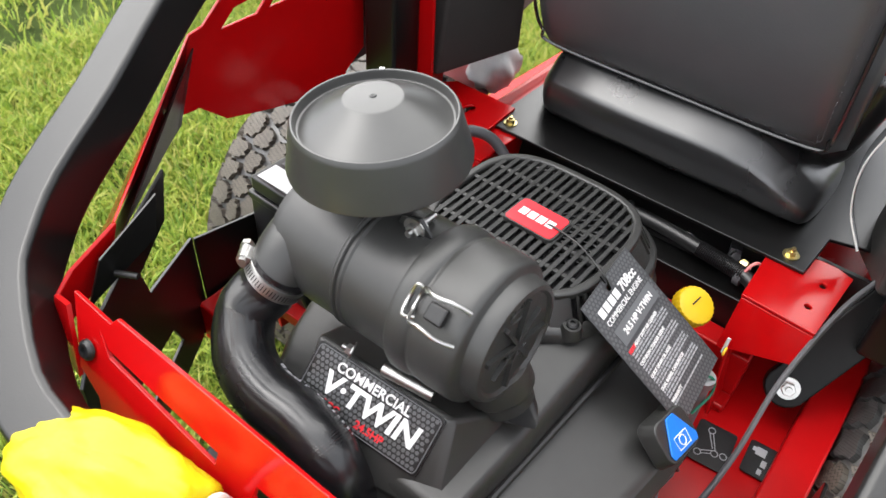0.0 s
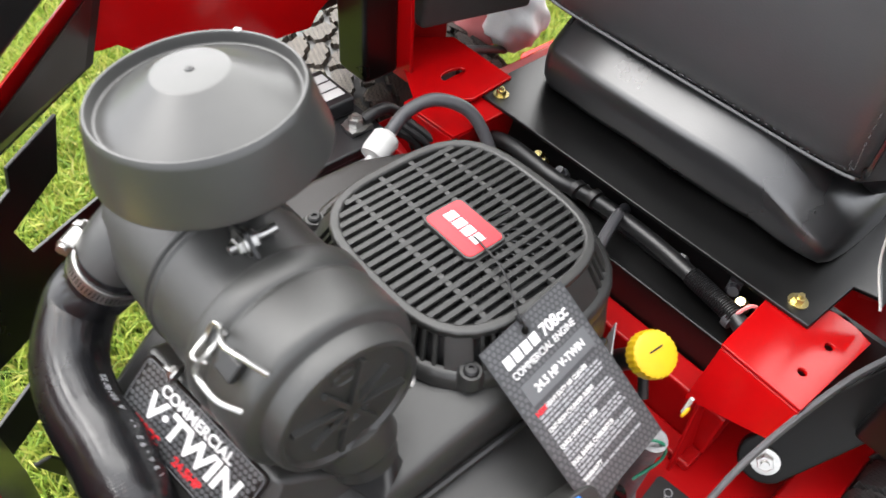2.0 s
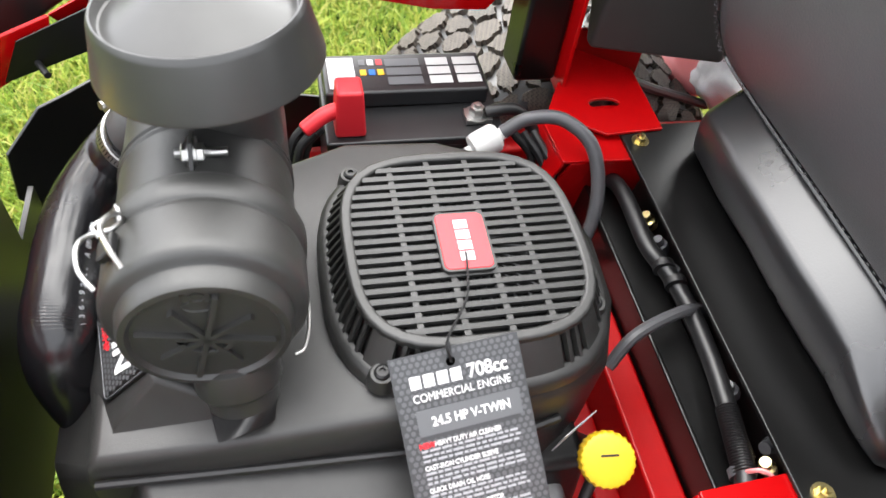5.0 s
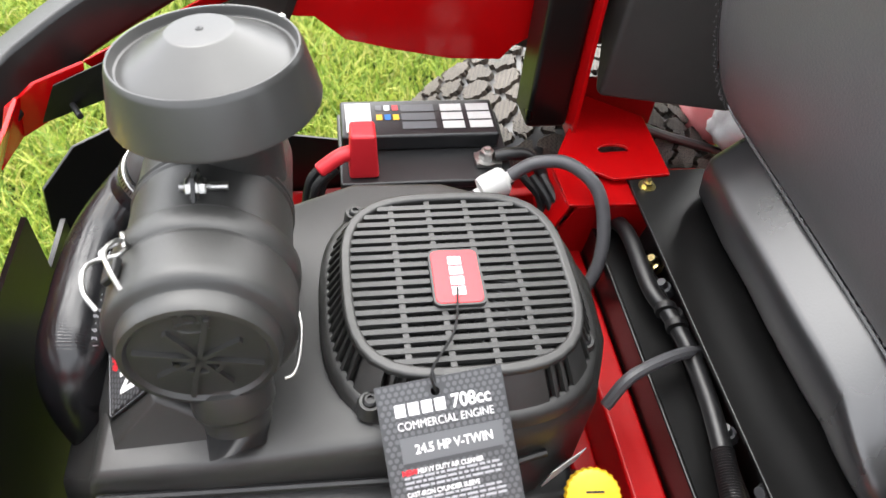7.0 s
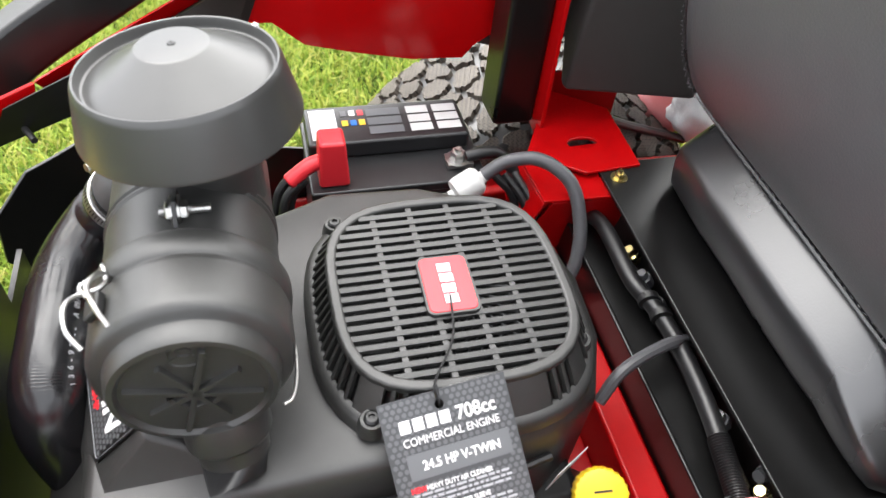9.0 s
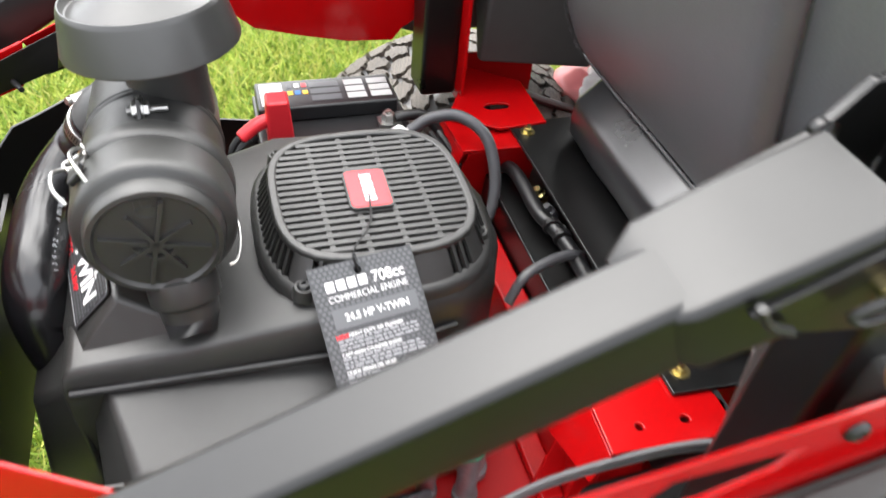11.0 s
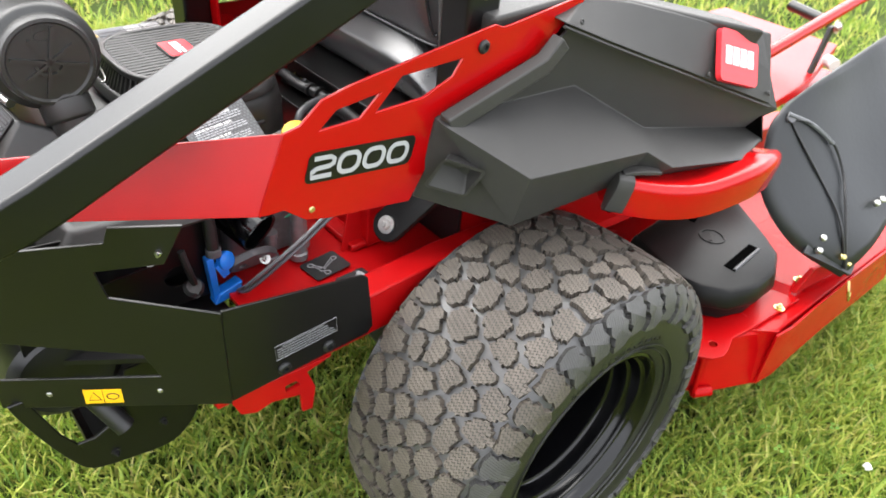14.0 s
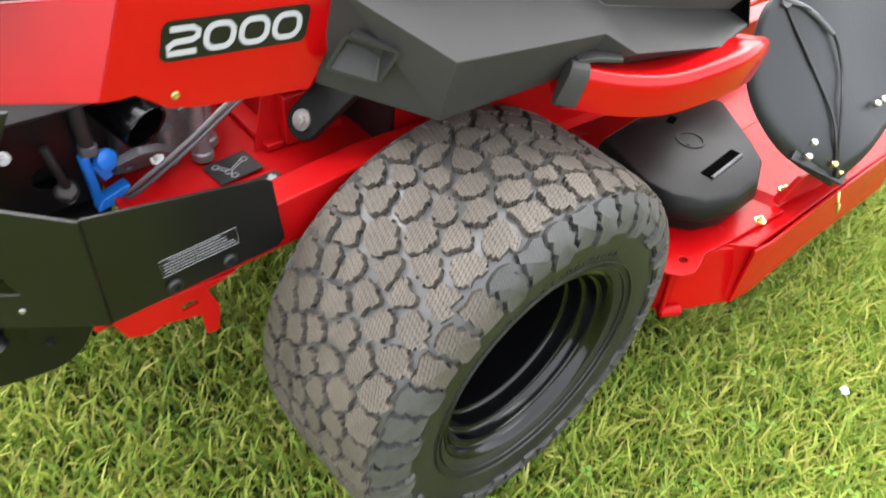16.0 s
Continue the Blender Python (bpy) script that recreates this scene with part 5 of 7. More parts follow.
# elbow, clamp and intake hose
part("elbow", tube([(-0.508, 0.106, 0.822), (-0.532, 0.110, 0.828), (-0.553, 0.109, 0.820), (-0.572, 0.110, 0.797)], 0.0262, 8, 28), PLASTIC, cleaner)
hose_path = [(-0.563, 0.107, 0.809), (-0.576, 0.116, 0.787), (-0.592, 0.126, 0.765), (-0.612, 0.112, 0.748), (-0.624, 0.090, 0.738), (-0.629, 0.059, 0.733), (-0.629, 0.023, 0.733), (-0.632, -0.006, 0.725), (-0.634, -0.024, 0.700), (-0.630, -0.030, 0.655), (-0.622, -0.030, 0.600)]
hose = part("intake_hose", tube(hose_path, 0.0268, 10, 36), HOSE, engine, "ribbed black rubber intake hose")
ribs = Mesh()
sp = smooth_path(hose_path[1:9], 22)
for i in range(0, len(sp) - 1):
    ribs.join(lathe([(0.0266, -0.0009), (0.0270, 0.0), (0.0266, 0.0009)], axis_frame(sp[i], sp[i + 1] - sp[i]), 28, caps=False))
tagged(part("cloth_ribs", ribs, HOSE, hose), kind="stuff")
cm = axis_frame((-0.5690, 0.1105, 0.7990), (-0.50, 0.36, -0.79))
clamp = part("hose_clamp", lathe([(0.0268, -0.006), (0.0280, -0.0055), (0.0280, 0.0055), (0.0268, 0.006)], cm, 40, caps=False), STEEL, engine, "steel worm-drive hose clamp")
slots = Mesh()
for i in range(60):
    slots.join(block((0.0005, 0.0009, 0.006), cm @ Matrix.Rotation(radians(6 * i), 4, "Z") @ Matrix.Translation((0.0281, 0, 0))))
part("slots", slots, DARK, clamp)
worm_out = Vector((-0.010, 0.016, 0.0145)).normalized()
worm_way = Vector((-0.50, 0.36, -0.79)).cross(worm_out).normalized()
worm_at = Vector((-0.5690, 0.1105, 0.7990)) + worm_out * 0.0325
part("worm_screw", rod(worm_at - worm_way * 0.008, worm_at + worm_way * 0.010, 0.0052, 16).join(bolt(worm_at + worm_way * 0.010, worm_way, 0.0062, 0.008, False)).join(rod(worm_at - worm_way * 0.012, worm_at - worm_way * 0.008, 0.0035)), STEEL, clamp)
part("screw_housing", block((0.018, 0.013, 0.006), frame_of(worm_at - worm_out * 0.003, worm_way, Vector((-0.50, 0.36, -0.79)))), STEEL, clamp, bevel=0.0012)
# printed number and date along the hose
hp = smooth_path(hose_path[4:9], 40)[::-1]
run, at = 0.0, []
for a, b in zip(hp, hp[1:]):
    run += (b - a).length
    at.append((run, a, (b - a).normalized()))
for i, c in enumerate("136-92 -- A 09/06/22"):
    if c == " ":
        continue
    here = min(at, key=lambda q: abs(q[0] - 0.030 - 0.0042 * i))
    n_ = Vector((0.78, 0.0, 0.62))
    n_ = (n_ - here[2] * n_.dot(here[2])).normalized()
    text("print", c, 0.0066, frame_of(here[1] + n_ * 0.0272, here[2], n_.cross(here[2])), SILVER, hose, depth=0.0002)

# oil filler with yellow cap
om = axis_frame((-0.230, -0.150, 0.674), (-0.20, -0.46, 0.86))
filler = part("oil_filler", lathe([(0.0, -0.16), (0.011, -0.16), (0.011, -0.01), (0.014, -0.008), (0.014, 0.0), (0.0, 0.0)], om, 20), DARK, engine)
knurl = []
for i in range(96):
    a = 2 * math.pi * i / 96
    knurl.append((1 + (0.018 if i % 4 < 2 else -0.018)))
cap_rows = [(0.0198, 0.0), (0.0216, 0.002), (0.0220, 0.0125), (0.0206, 0.0165), (0.017, 0.0182), (0.0, 0.0190)]
g = Mesh()
for i in range(96):
    a = 2 * math.pi * i / 96
    g.v += [tuple(om @ Vector((r * (knurl[i] if 0 < j < 4 else 1) * math.cos(a), r * (knurl[i] if 0 < j < 4 else 1) * math.sin(a), h))) for j, (r, h) in enumerate(cap_rows)]
for i in range(96):
    a, b = i * 6, ((i + 1) % 96) * 6
    g.f += [(a + j, a + j + 1, b + j + 1, b + j) for j in range(5)]
oil_cap = part("oil_cap", g, YELLOW, filler, "yellow plastic oil filler cap")
part("cap_mark", block((0.014, 0.0016, 0.0006), om @ Matrix.Translation((0, 0.004, 0.0192)) @ Matrix.Rotation(0.3, 4, "Z")), DARK, oil_cap)
part("cap_neck", rod((-0.232, -0.150, 0.668), (-0.244, -0.168, 0.640), 0.005), DARK, filler)
part("split_pin", rod((-0.2205, -0.200, 0.655), (-0.225, -0.200, 0.636), 0.0020, 10), WHITEPLASTIC, engine)
part("pin_ring", tube([(-0.226 + 0.005 * math.cos(a), -0.202, 0.640 + 0.004 * math.sin(a)) for a in np.linspace(0, 2 * math.pi, 9)[:-1]], 0.0013, 3, 6, closed=True), ORANGE, engine)
# blue marked tab at the corner of the shoulder
tb = frame_of((-0.396, -0.214, 0.688), (0.90, -0.10, -0.10), (0.05, 0.80, 0.60))
part("tab_block", hull([tb @ Vector((x, y, -0.020)) for x, y in rounded(0.056, 0.046, 0.010, 3)], [tb @ Vector((x, y, -0.001)) for x, y in rounded(0.050, 0.040, 0.010, 3)]), PLASTIC, cover, bevel=0.002)
tri_ring = [(-0.020, -0.016), (0.020, -0.016), (0.022, -0.010), (0.006, 0.018), (-0.006, 0.018), (-0.022, -0.010)]
blue = part("blue_tab", hull([tb @ Vector((x, y, -0.001)) for x, y in tri_ring], [tb @ Vector((x, y, 0.0012)) for x, y in tri_ring]), BLUE, cover, "bright blue oil drain marker", bevel=0.001)
part("marker_sign", sweep([tb @ Vector((0.0045 * math.cos(a), -0.006 + 0.0045 * math.sin(a), 0.0014)) for a in np.linspace(0, 2 * math.pi, 17)[:-1]], circle(0.0006, 5), closed=True).join(sweep([tb @ Vector((x, y, 0.0014)) for x, y in ((-0.009, -0.012), (0.009, -0.012), (0.010, 0.0), (-0.010, 0.0))], circle(0.0005, 5), closed=True)), WHITE, cover)
# crankcase, exhaust stub, valve, castings under the cover
part("crankcase", hull([(-0.50, -0.15, 0.508), (-0.22, -0.15, 0.508), (-0.22, 0.15, 0.508), (-0.50, 0.15, 0.508)], [(-0.52, -0.14, 0.62), (-0.22, -0.13, 0.62), (-0.22, 0.15, 0.62), (-0.52, 0.15, 0.62)]), DARK, engine, bevel=0.01)
part("base_plate", hull([(-0.388, -0.300, 0.478), (-0.445, -0.300, 0.478), (-0.640, -0.175, 0.478), (-0.640, 0.20, 0.478), (-0.388, 0.20, 0.478)], [(-0.388, -0.300, 0.486), (-0.445, -0.300, 0.486), (-0.640, -0.175, 0.486), (-0.640, 0.20, 0.486), (-0.388, 0.20, 0.486)]), DARK, engine)
pm = axis_frame((-0.345, -0.165, 0.601), (0.36, -0.88, -0.38))
part("intake_stub", lathe([(0.0, -0.03), (0.030, -0.03), (0.031, 0.050), (0.030, 0.052), (0.027, 0.050), (0.026, 0.0), (0.0, 0.0)], pm, 28), BLACKGLOSS, engine)
for x, y, z0, z1, r in ((-0.262, -0.198, 0.508, 0.628, 0.011), (-0.300, -0.185, 0.508, 0.560, 0.009), (-0.245, -0.170, 0.508, 0.600, 0.013)):
    part("cylinder_stud", lathe([(0, z0), (r * 1.25, z0), (r * 1.25, z0 + 0.010), (r, z0 + 0.012), (r, z1 - 0.012), (r * 1.2, z1 - 0.010), (r * 1.2, z1), (0, z1)], Matrix.Translation((x, y, 0)), 16), ALLOY, engine)
part("mounting_lug", plate([(-0.375, 0.0), (-0.372, 0.022), (-0.345, 0.034), (-0.318, 0.026), (-0.300, 0.006), (-0.32, -0.006), (-0.36, -0.008)], 0.012, frame_of((0, -0.205, 0.530), (1, 0, 0), (0, -0.5, 0.8)), [[(-0.356 + 0.006 * a, 0.008 + 0.006 * b) for a, b in circle(1, 10)]]), GREYHOSE, engine, bevel=0.002)
part("bolt", bolt((-0.325, -0.214, 0.541), (0, -0.8, 0.5), 0.005), STEEL, engine)
part("cylinder_casting", hull([(-0.36, -0.17, 0.508), (-0.23, -0.17, 0.508), (-0.23, -0.12, 0.508), (-0.36, -0.12, 0.508)], [(-0.35, -0.165, 0.592), (-0.24, -0.165, 0.592), (-0.24, -0.12, 0.592), (-0.35, -0.12, 0.592)]), ALLOY, engine, bevel=0.008)
part("green_wire", tube([(-0.292, -0.180, 0.640), (-0.262, -0.205, 0.632), (-0.258, -0.212, 0.606), (-0.285, -0.205, 0.590)], 0.0016, 6, 6), GREENWIRE, engine)
for i in range(8):
    part("cooling_fin", box(-0.345 + 0.009 * i, -0.342 + 0.009 * i, -0.185, -0.12, 0.590, 0.646), ALLOY, engine)
part("side_shroud", plate([(-0.640, 0.505), (-0.390, 0.500), (-0.385, 0.640), (-0.640, 0.660)], 0.004, frame_of((0, -0.196, 0), (1, 0, 0), (0, 0, 1)), [[(-0.440 + 0.020 * a, 0.548 + 0.016 * b) for a, b in circle(1, 16)]]), BLACKPAINT, engine, "black steel engine shroud", bevel=0.001)
valve = part("fuel_valve", hull([(-0.404, -0.214, 0.500), (-0.394, -0.214, 0.500), (-0.394, -0.200, 0.500), (-0.404, -0.200, 0.500)], [(-0.409, -0.214, 0.570), (-0.398, -0.214, 0.572), (-0.398, -0.200, 0.572), (-0.409, -0.200, 0.570)]).join(hull([(-0.406, -0.220, 0.496), (-0.366, -0.220, 0.503), (-0.366, -0.198, 0.503), (-0.406, -0.198, 0.496)], [(-0.398, -0.218, 0.510), (-0.362, -0.218, 0.521), (-0.364, -0.200, 0.521), (-0.398, -0.200, 0.510)])), BLUE, engine, "bright blue plastic fuel valve", bevel=0.002)
part("valve_knob", lathe([(0, 0), (0.0125, 0), (0.0135, 0.004), (0.0130, 0.009), (0.009, 0.011), (0, 0.011)], axis_frame((-0.383, -0.207, 0.558), (0.4, -1, 0.3)), 20).join(block((0.012, 0.009, 0.024), pose(-0.388, -0.212, 0.548, 0, -24, 0))), BLUE, valve)
part("valve_hose", tube([(-0.397, -0.212, 0.575), (-0.398, -0.212, 0.62), (-0.400, -0.210, 0.66)], 0.0085, 6, 12), CABLE, engine)
part("hose_collar", lathe([(0.0095, 0), (0.0105, 0.001), (0.0105, 0.011), (0.0095, 0.012)], axis_frame((-0.397, -0.212, 0.574), (0.05, 0.03, 1)), 16), GREYHOSE, engine)
part("lever", tube([(-0.440, -0.215, 0.600), (-0.436, -0.218, 0.575), (-0.430, -0.218, 0.545)], 0.005, 5, 8).join(lathe([(0, 0), (0.012, 0), (0.014, 0.008), (0.010, 0.012), (0, 0.012)], axis_frame((-0.432, -0.215, 0.535), (0, -0.6, 0.8)), 16)), DARK, engine)
part("bolt", bolt((-0.432, -0.223, 0.532), (0, -0.8, 0.6), 0.004), DARK, engine)
part("plug_cover", hull([(-0.545, -0.225, 0.592), (-0.478, -0.215, 0.588), (-0.478, -0.18, 0.588), (-0.545, -0.18, 0.592)], [(-0.545, -0.215, 0.640), (-0.480, -0.205, 0.622), (-0.480, -0.18, 0.622), (-0.545, -0.18, 0.640)]), BLACKGLOSS, engine, bevel=0.006)
for x, z in ((-0.486, 0.622), (-0.480, 0.602)):
    part("bolt", bolt((x, -0.216, z), (0, -1, 0.3), 0.0048), STEEL, engine)
tagged(part("warning_label", hull([(-0.262, -0.128, 0.650), (-0.226, -0.106, 0.645), (-0.222, -0.108, 0.672), (-0.258, -0.130, 0.680)], [(-0.262, -0.129, 0.650), (-0.226, -0.107, 0.645), (-0.222, -0.109, 0.672), (-0.258, -0.131, 0.680)]), WHITE, engine))
for dz in (0.0, 0.009):
    part("throttle_cable", tube([(-0.372, -0.222, 0.510), (-0.366, -0.250, 0.530 + dz), (-0.30, -0.262, 0.576 + dz), (-0.217, -0.264, 0.626 + dz), (-0.12, -0.280, 0.668 + dz), (-0.06, -0.30, 0.69 + dz)], 0.0030, 8, 8), GREYHOSE, mower, "grey control cable")

# muffler and rear lower bumper
muffler = part("muffler", lathe([(0.0, -0.20), (0.058, -0.20), (0.070, -0.19), (0.070, 0.19), (0.058, 0.20), (0.0, 0.20)], axis_frame((-0.600, 0, 0.460), (0, 1, 0)), 36), DARK, mower, "black steel muffler")
part("tailpipe", lathe([(0.0115, 0.0), (0.0140, 0.0), (0.0140, 0.088), (0.0140, 0.090), (0.0120, 0.090), (0.0115, 0.012), (0.0, 0.012)], axis_frame((-0.594, -0.196, 0.441), (0.40, -0.50, -0.77)), 28), DARK, muffler, "open steel exhaust pipe")
skid = smooth_path([(-0.676, 0.470, 0), (-0.668, 0.440, 0), (-0.652, 0.392, 0), (-0.628, 0.335, 0), (-0.608, 0.306, 0), (-0.570, 0.294, 0), (-0.510, 0.284, 0), (-0.480, 0.295, 0), (-0.460, 0.318, 0), (-0.447, 0.350, 0), (-0.444, 0.400, 0), (-0.444, 0.455, 0)], 3)
bumper = part("rear_skid", plate([(p.x, p.y) for p in skid] + [(-0.540, 0.455), (-0.552, 0.400), (-0.572, 0.370), (-0.595, 0.360), (-0.616, 0.362), (-0.632, 0.392), (-0.656, 0.470)], 0.005, frame_of((0, -0.225, 0), (1, 0, 0), (0, 0, 1))), BLACKPAINT, mower, "black steel rear bumper frame", bevel=0.002)
part("heat_shield", hull([(-0.590, -0.222, 0.300), (-0.480, -0.222, 0.306), (-0.480, 0.20, 0.312), (-0.590, 0.20, 0.300)], [(-0.592, -0.222, 0.306), (-0.480, -0.222, 0.312), (-0.480, 0.20, 0.318), (-0.592, 0.20, 0.306)]), BLACKPAINT, bumper, bevel=0.002)
for x, z in ((-0.505, 0.335), (-0.575, 0.318)):
    part("bolt", bolt((x, -0.2255, z), (0, -1, 0), 0.004), DARK, bumper)
part("skid_side", plate([(-0.672, 0.470), (-0.690, 0.470), (-0.640, 0.335), (-0.590, 0.282), (-0.552, 0.278), (-0.460, 0.300), (-0.440, 0.345), (-0.452, 0.455), (-0.470, 0.455), (-0.462, 0.352), (-0.500, 0.332), (-0.575, 0.322), (-0.612, 0.350), (-0.636, 0.395)], 0.005, frame_of((0, 0.22, 0), (1, 0, 0), (0, 0, 1))), BLACKPAINT, bumper, bevel=0.002)
part("skid_plate", sweep([(-0.600, 0, 0.310), (-0.560, 0, 0.290), (-0.500, 0, 0.298), (-0.450, 0, 0.335)], [(-0.21, -0.002), (0.21, -0.002), (0.21, 0.002), (-0.21, 0.002)], up=(0.2, 0, 1)), BLACKPAINT, bumper)
part("hitch_plate", plate([(-0.705, 0.628), (-0.728, 0.618), (-0.742, 0.525), (-0.705, 0.500), (-0.692, 0.54), (-0.690, 0.62)], 0.005, frame_of((0, -0.15, 0), (1, 0, 0), (0, 0, 1)), [[(-0.712 + 0.007 * a, 0.585 + 0.007 * b) for a, b in circle(1, 12)], [(-0.732, 0.545), (-0.728, 0.520), (-0.712, 0.515), (-0.708, 0.535)]]), BLACKPAINT, bumper, bevel=0.001)
part("back_wall", box(-0.700, -0.695, -0.19, 0.132, 0.50, 0.735).join(box(-0.700, -0.695, 0.132, 0.20, 0.50, 0.665)), BLACKPAINT, bumper)

# stickers on the guard, floor and side panel
wf = wing_frame(-0.452, -0.353)
sticker = part("warning_sticker", box(0.128, 0.172, 0.464, 0.487, -0.0048, -0.0042).moved(wf), ORANGE, mower, "yellow warning sticker with two symbols")
part("symbol", sweep([wf @ Vector((x, y, -0.0050)) for x, y in ((0.153, 0.470), (0.167, 0.470), (0.160, 0.483))], circle(0.0006, 5), closed=True).join(box(0.1497, 0.1502, 0.465, 0.486, -0.0052, -0.0048).moved(wf)).join(sweep([wf @ Vector((0.139 + 0.007 * math.cos(a), 0.4755 + 0.005 * math.sin(a), -0.0050)) for a in np.linspace(0, 6.28, 14)[:-1]], circle(0.0007, 5), closed=True)), DARK, mower)
gf = frame_of((0, -0.3535, 0), (1, 0, 0), (0, 0, 1)) @ Matrix.Translation((-0.388, 0.489, 0)) @ Matrix.Rotation(radians(3.5), 4, "Z")
part("print_frame", sweep([gf @ Vector((x, y, 0.0005)) for x, y in ((0, 0.0), (0.092, 0.0), (0.092, 0.024), (0, 0.024))], circle(0.0004, 4), closed=True), SILVER, mower)
prng = random.Random(11)
rows = []
for r in range(5):
    x = 0.003 if r < 4 else 0.010
    while x < 0.086 - 0.004 * r:
        w = prng.uniform(0.004, 0.011)
        rows.append((x, min(x + w, 0.089), 0.0034 + 0.0042 * r, 0.0009))
        x += w + 0.0008
part("print_lines", bars(rows, gf), SILVER, mower)
for x, y, w, turn in ((-0.240, -0.236, 0.062, 6), (-0.222, -0.288, 0.050, 4)):
    dm = pose(x, y, 0.5068, 0, 0, turn)
    decal = part("floor_decal", hull([dm @ Vector((a, b, -0.001)) for a, b in rounded(w, 0.046 if w > 0.055 else 0.034, 0.004, 3)], [dm @ Vector((a, b, 0.0004)) for a, b in rounded(w, 0.046 if w > 0.055 else 0.034, 0.004, 3)]), DARK, mower, "black decal with a pale line drawing")
    drawing = Mesh()
    if w > 0.055:
        joints = ((-0.018, 0.012), (-0.010, -0.006), (0.020, 0.006), (-0.008, -0.016))
        for a, b in joints:
            drawing.join(sweep([dm @ Vector((a + 0.0045 * math.cos(q), b + 0.0040 * math.sin(q), 0.0007)) for q in np.linspace(0, 2 * math.pi, 13)[:-1]], circle(0.0006, 5), closed=True))
        for (a, b), (c, d) in (((-0.018, 0.008), (-0.012, -0.002)), ((-0.014, 0.010), (-0.007, -0.003)), ((-0.006, -0.006), (0.016, 0.003)), ((-0.004, -0.002), (0.017, 0.008))):
            drawing.join(rod(dm @ Vector((a, b, 0.0007)), dm @ Vector((c, d, 0.0007)), 0.0006, 5))
    else:
        drawing = bars([(-0.020, -0.012, -0.006, 0.005), (-0.008, 0.002, -0.008, 0.006), (0.006, 0.018, -0.004, 0.012), (0.010, 0.016, 0.008, 0.004)], dm @ Matrix.Translation((0, 0, 0.0005)))
    part("decal_drawing", drawing, SILVER, decal)
nf = frame_of((0, -0.3915, 0), (1, 0, 0), (0, 0, 1)) @ Matrix.Translation((-0.363, 0.7615, 0)) @ Matrix.Rotation(radians(-6.0), 4, "Z")
NW, NH = 0.147, 0.036
sil = part("number_plate", hull([nf @ Vector((x + 0.16 * y, y, 0.0)) for x, y in rounded(NW - 0.004, NH, 0.008, 4, NW / 2, NH / 2)], [nf @ Vector((x + 0.16 * y, y, 0.0007)) for x, y in rounded(NW - 0.004, NH, 0.008, 4, NW / 2, NH / 2)]), BLACKPAINT, mower, "black decal with silver model number")
sil.name = "model_decal"


def numeral(digit, x, w, h):
    """A rounded, slanted, wide numeral stroke."""
    if digit == "0":
        path = [(a, b) for a, b in rounded(w, h, h * 0.42, 6, x + w / 2, h / 2)]
        closed = True
    else:
        path = [(x, h), (x + w * 0.80, h), (x + w, h * 0.86), (x + w, h * 0.62), (x + w * 0.82, h * 0.5), (x + w * 0.2, h * 0.46), (x, h * 0.30), (x, 0.0), (x + w, 0.0)]
        closed = False
    return [(a + 0.16 * b, b) for a, b in path], closed


for i, ch in enumerate("2000"):
    path, closed = numeral(ch, 0.010 + 0.0335 * i, 0.0255, 0.0215)
    for half, z in ((0.0027, 0.0011),):
        pts = [nf @ Vector((a, b + 0.0072, z)) for a, b in path]
        nrm = nf.to_3x3() @ Vector((0, 0, 1))
        part("numeral", sweep(pts, [(-half, -0.0002), (half, -0.0002), (half, 0.0002), (-half, 0.0002)], up=nrm, closed=closed), SILVER, sil, "silver numeral")

# ---- battery ----
battery = thing("battery", "black lead battery with white and red labels", "battery")
case = part("case", box(-0.410, -0.214, 0.234, 0.360, 0.534, 0.690), BATTERY, battery, bevel=0.004)
part("lid", box(-0.412, -0.212, 0.232, 0.362, 0.682, 0.694), BATTERY, battery, bevel=0.003)
part("cell_cover", box(-0.408, -0.222, 0.288, 0.358, 0.694, 0.716), BATTERY, battery, bevel=0.004)
part("white_label", box(-0.402, -0.372, 0.296, 0.350, 0.7162, 0.7168), WHITE, battery)
for x0, x1 in ((-0.336, -0.296), (-0.288, -0.262), (-0.256, -0.228)):
    for r in range(3):
        part("printed_field", bars([(x0, x1, 0.300 + 0.0165 * r, 0.0135)], Matrix.Translation((0, 0, 0.7163))), GREYPRINT if x0 < -0.3 else WHITEPLASTIC, battery)
for i in range(3):
    for j in range(2):
        part("colour_mark", bars([(-0.366 + 0.010 * i, -0.359 + 0.010 * i, 0.318 + 0.018 * j, 0.010)], Matrix.Translation((0, 0, 0.7163))), (ORANGE, GREYPRINT, BLUE, WHITE, ORANGE, REDPRINT)[2 * i + j], battery)
front = part("front_label", box(-0.385, -0.25, 0.2322, 0.2335, 0.600, 0.676), WHITEPLASTIC, battery, "white label with red warning signs")
for i in range(4):
    x = -0.355 + 0.030 * i
    part("warning_sign", sweep([(x + 0.011, 0.2320, 0.650), (x, 0.2320, 0.661), (x - 0.011, 0.2320, 0.650), (x, 0.2320, 0.639)], circle(0.0012, 5), closed=True), REDPRINT, battery)
part("terminal_boot", hull([(-0.402, 0.240, 0.694), (-0.368, 0.240, 0.694), (-0.368, 0.276, 0.694), (-0.402, 0.276, 0.694)], [(-0.400, 0.243, 0.752), (-0.372, 0.243, 0.752), (-0.372, 0.273, 0.752), (-0.400, 0.273, 0.752)]).join(tube([(-0.392, 0.256, 0.722), (-0.412, 0.250, 0.720), (-0.436, 0.240, 0.708)], 0.0090, 5, 12)), REDPRINT, battery, "red rubber terminal boot", bevel=0.010, segments=4)
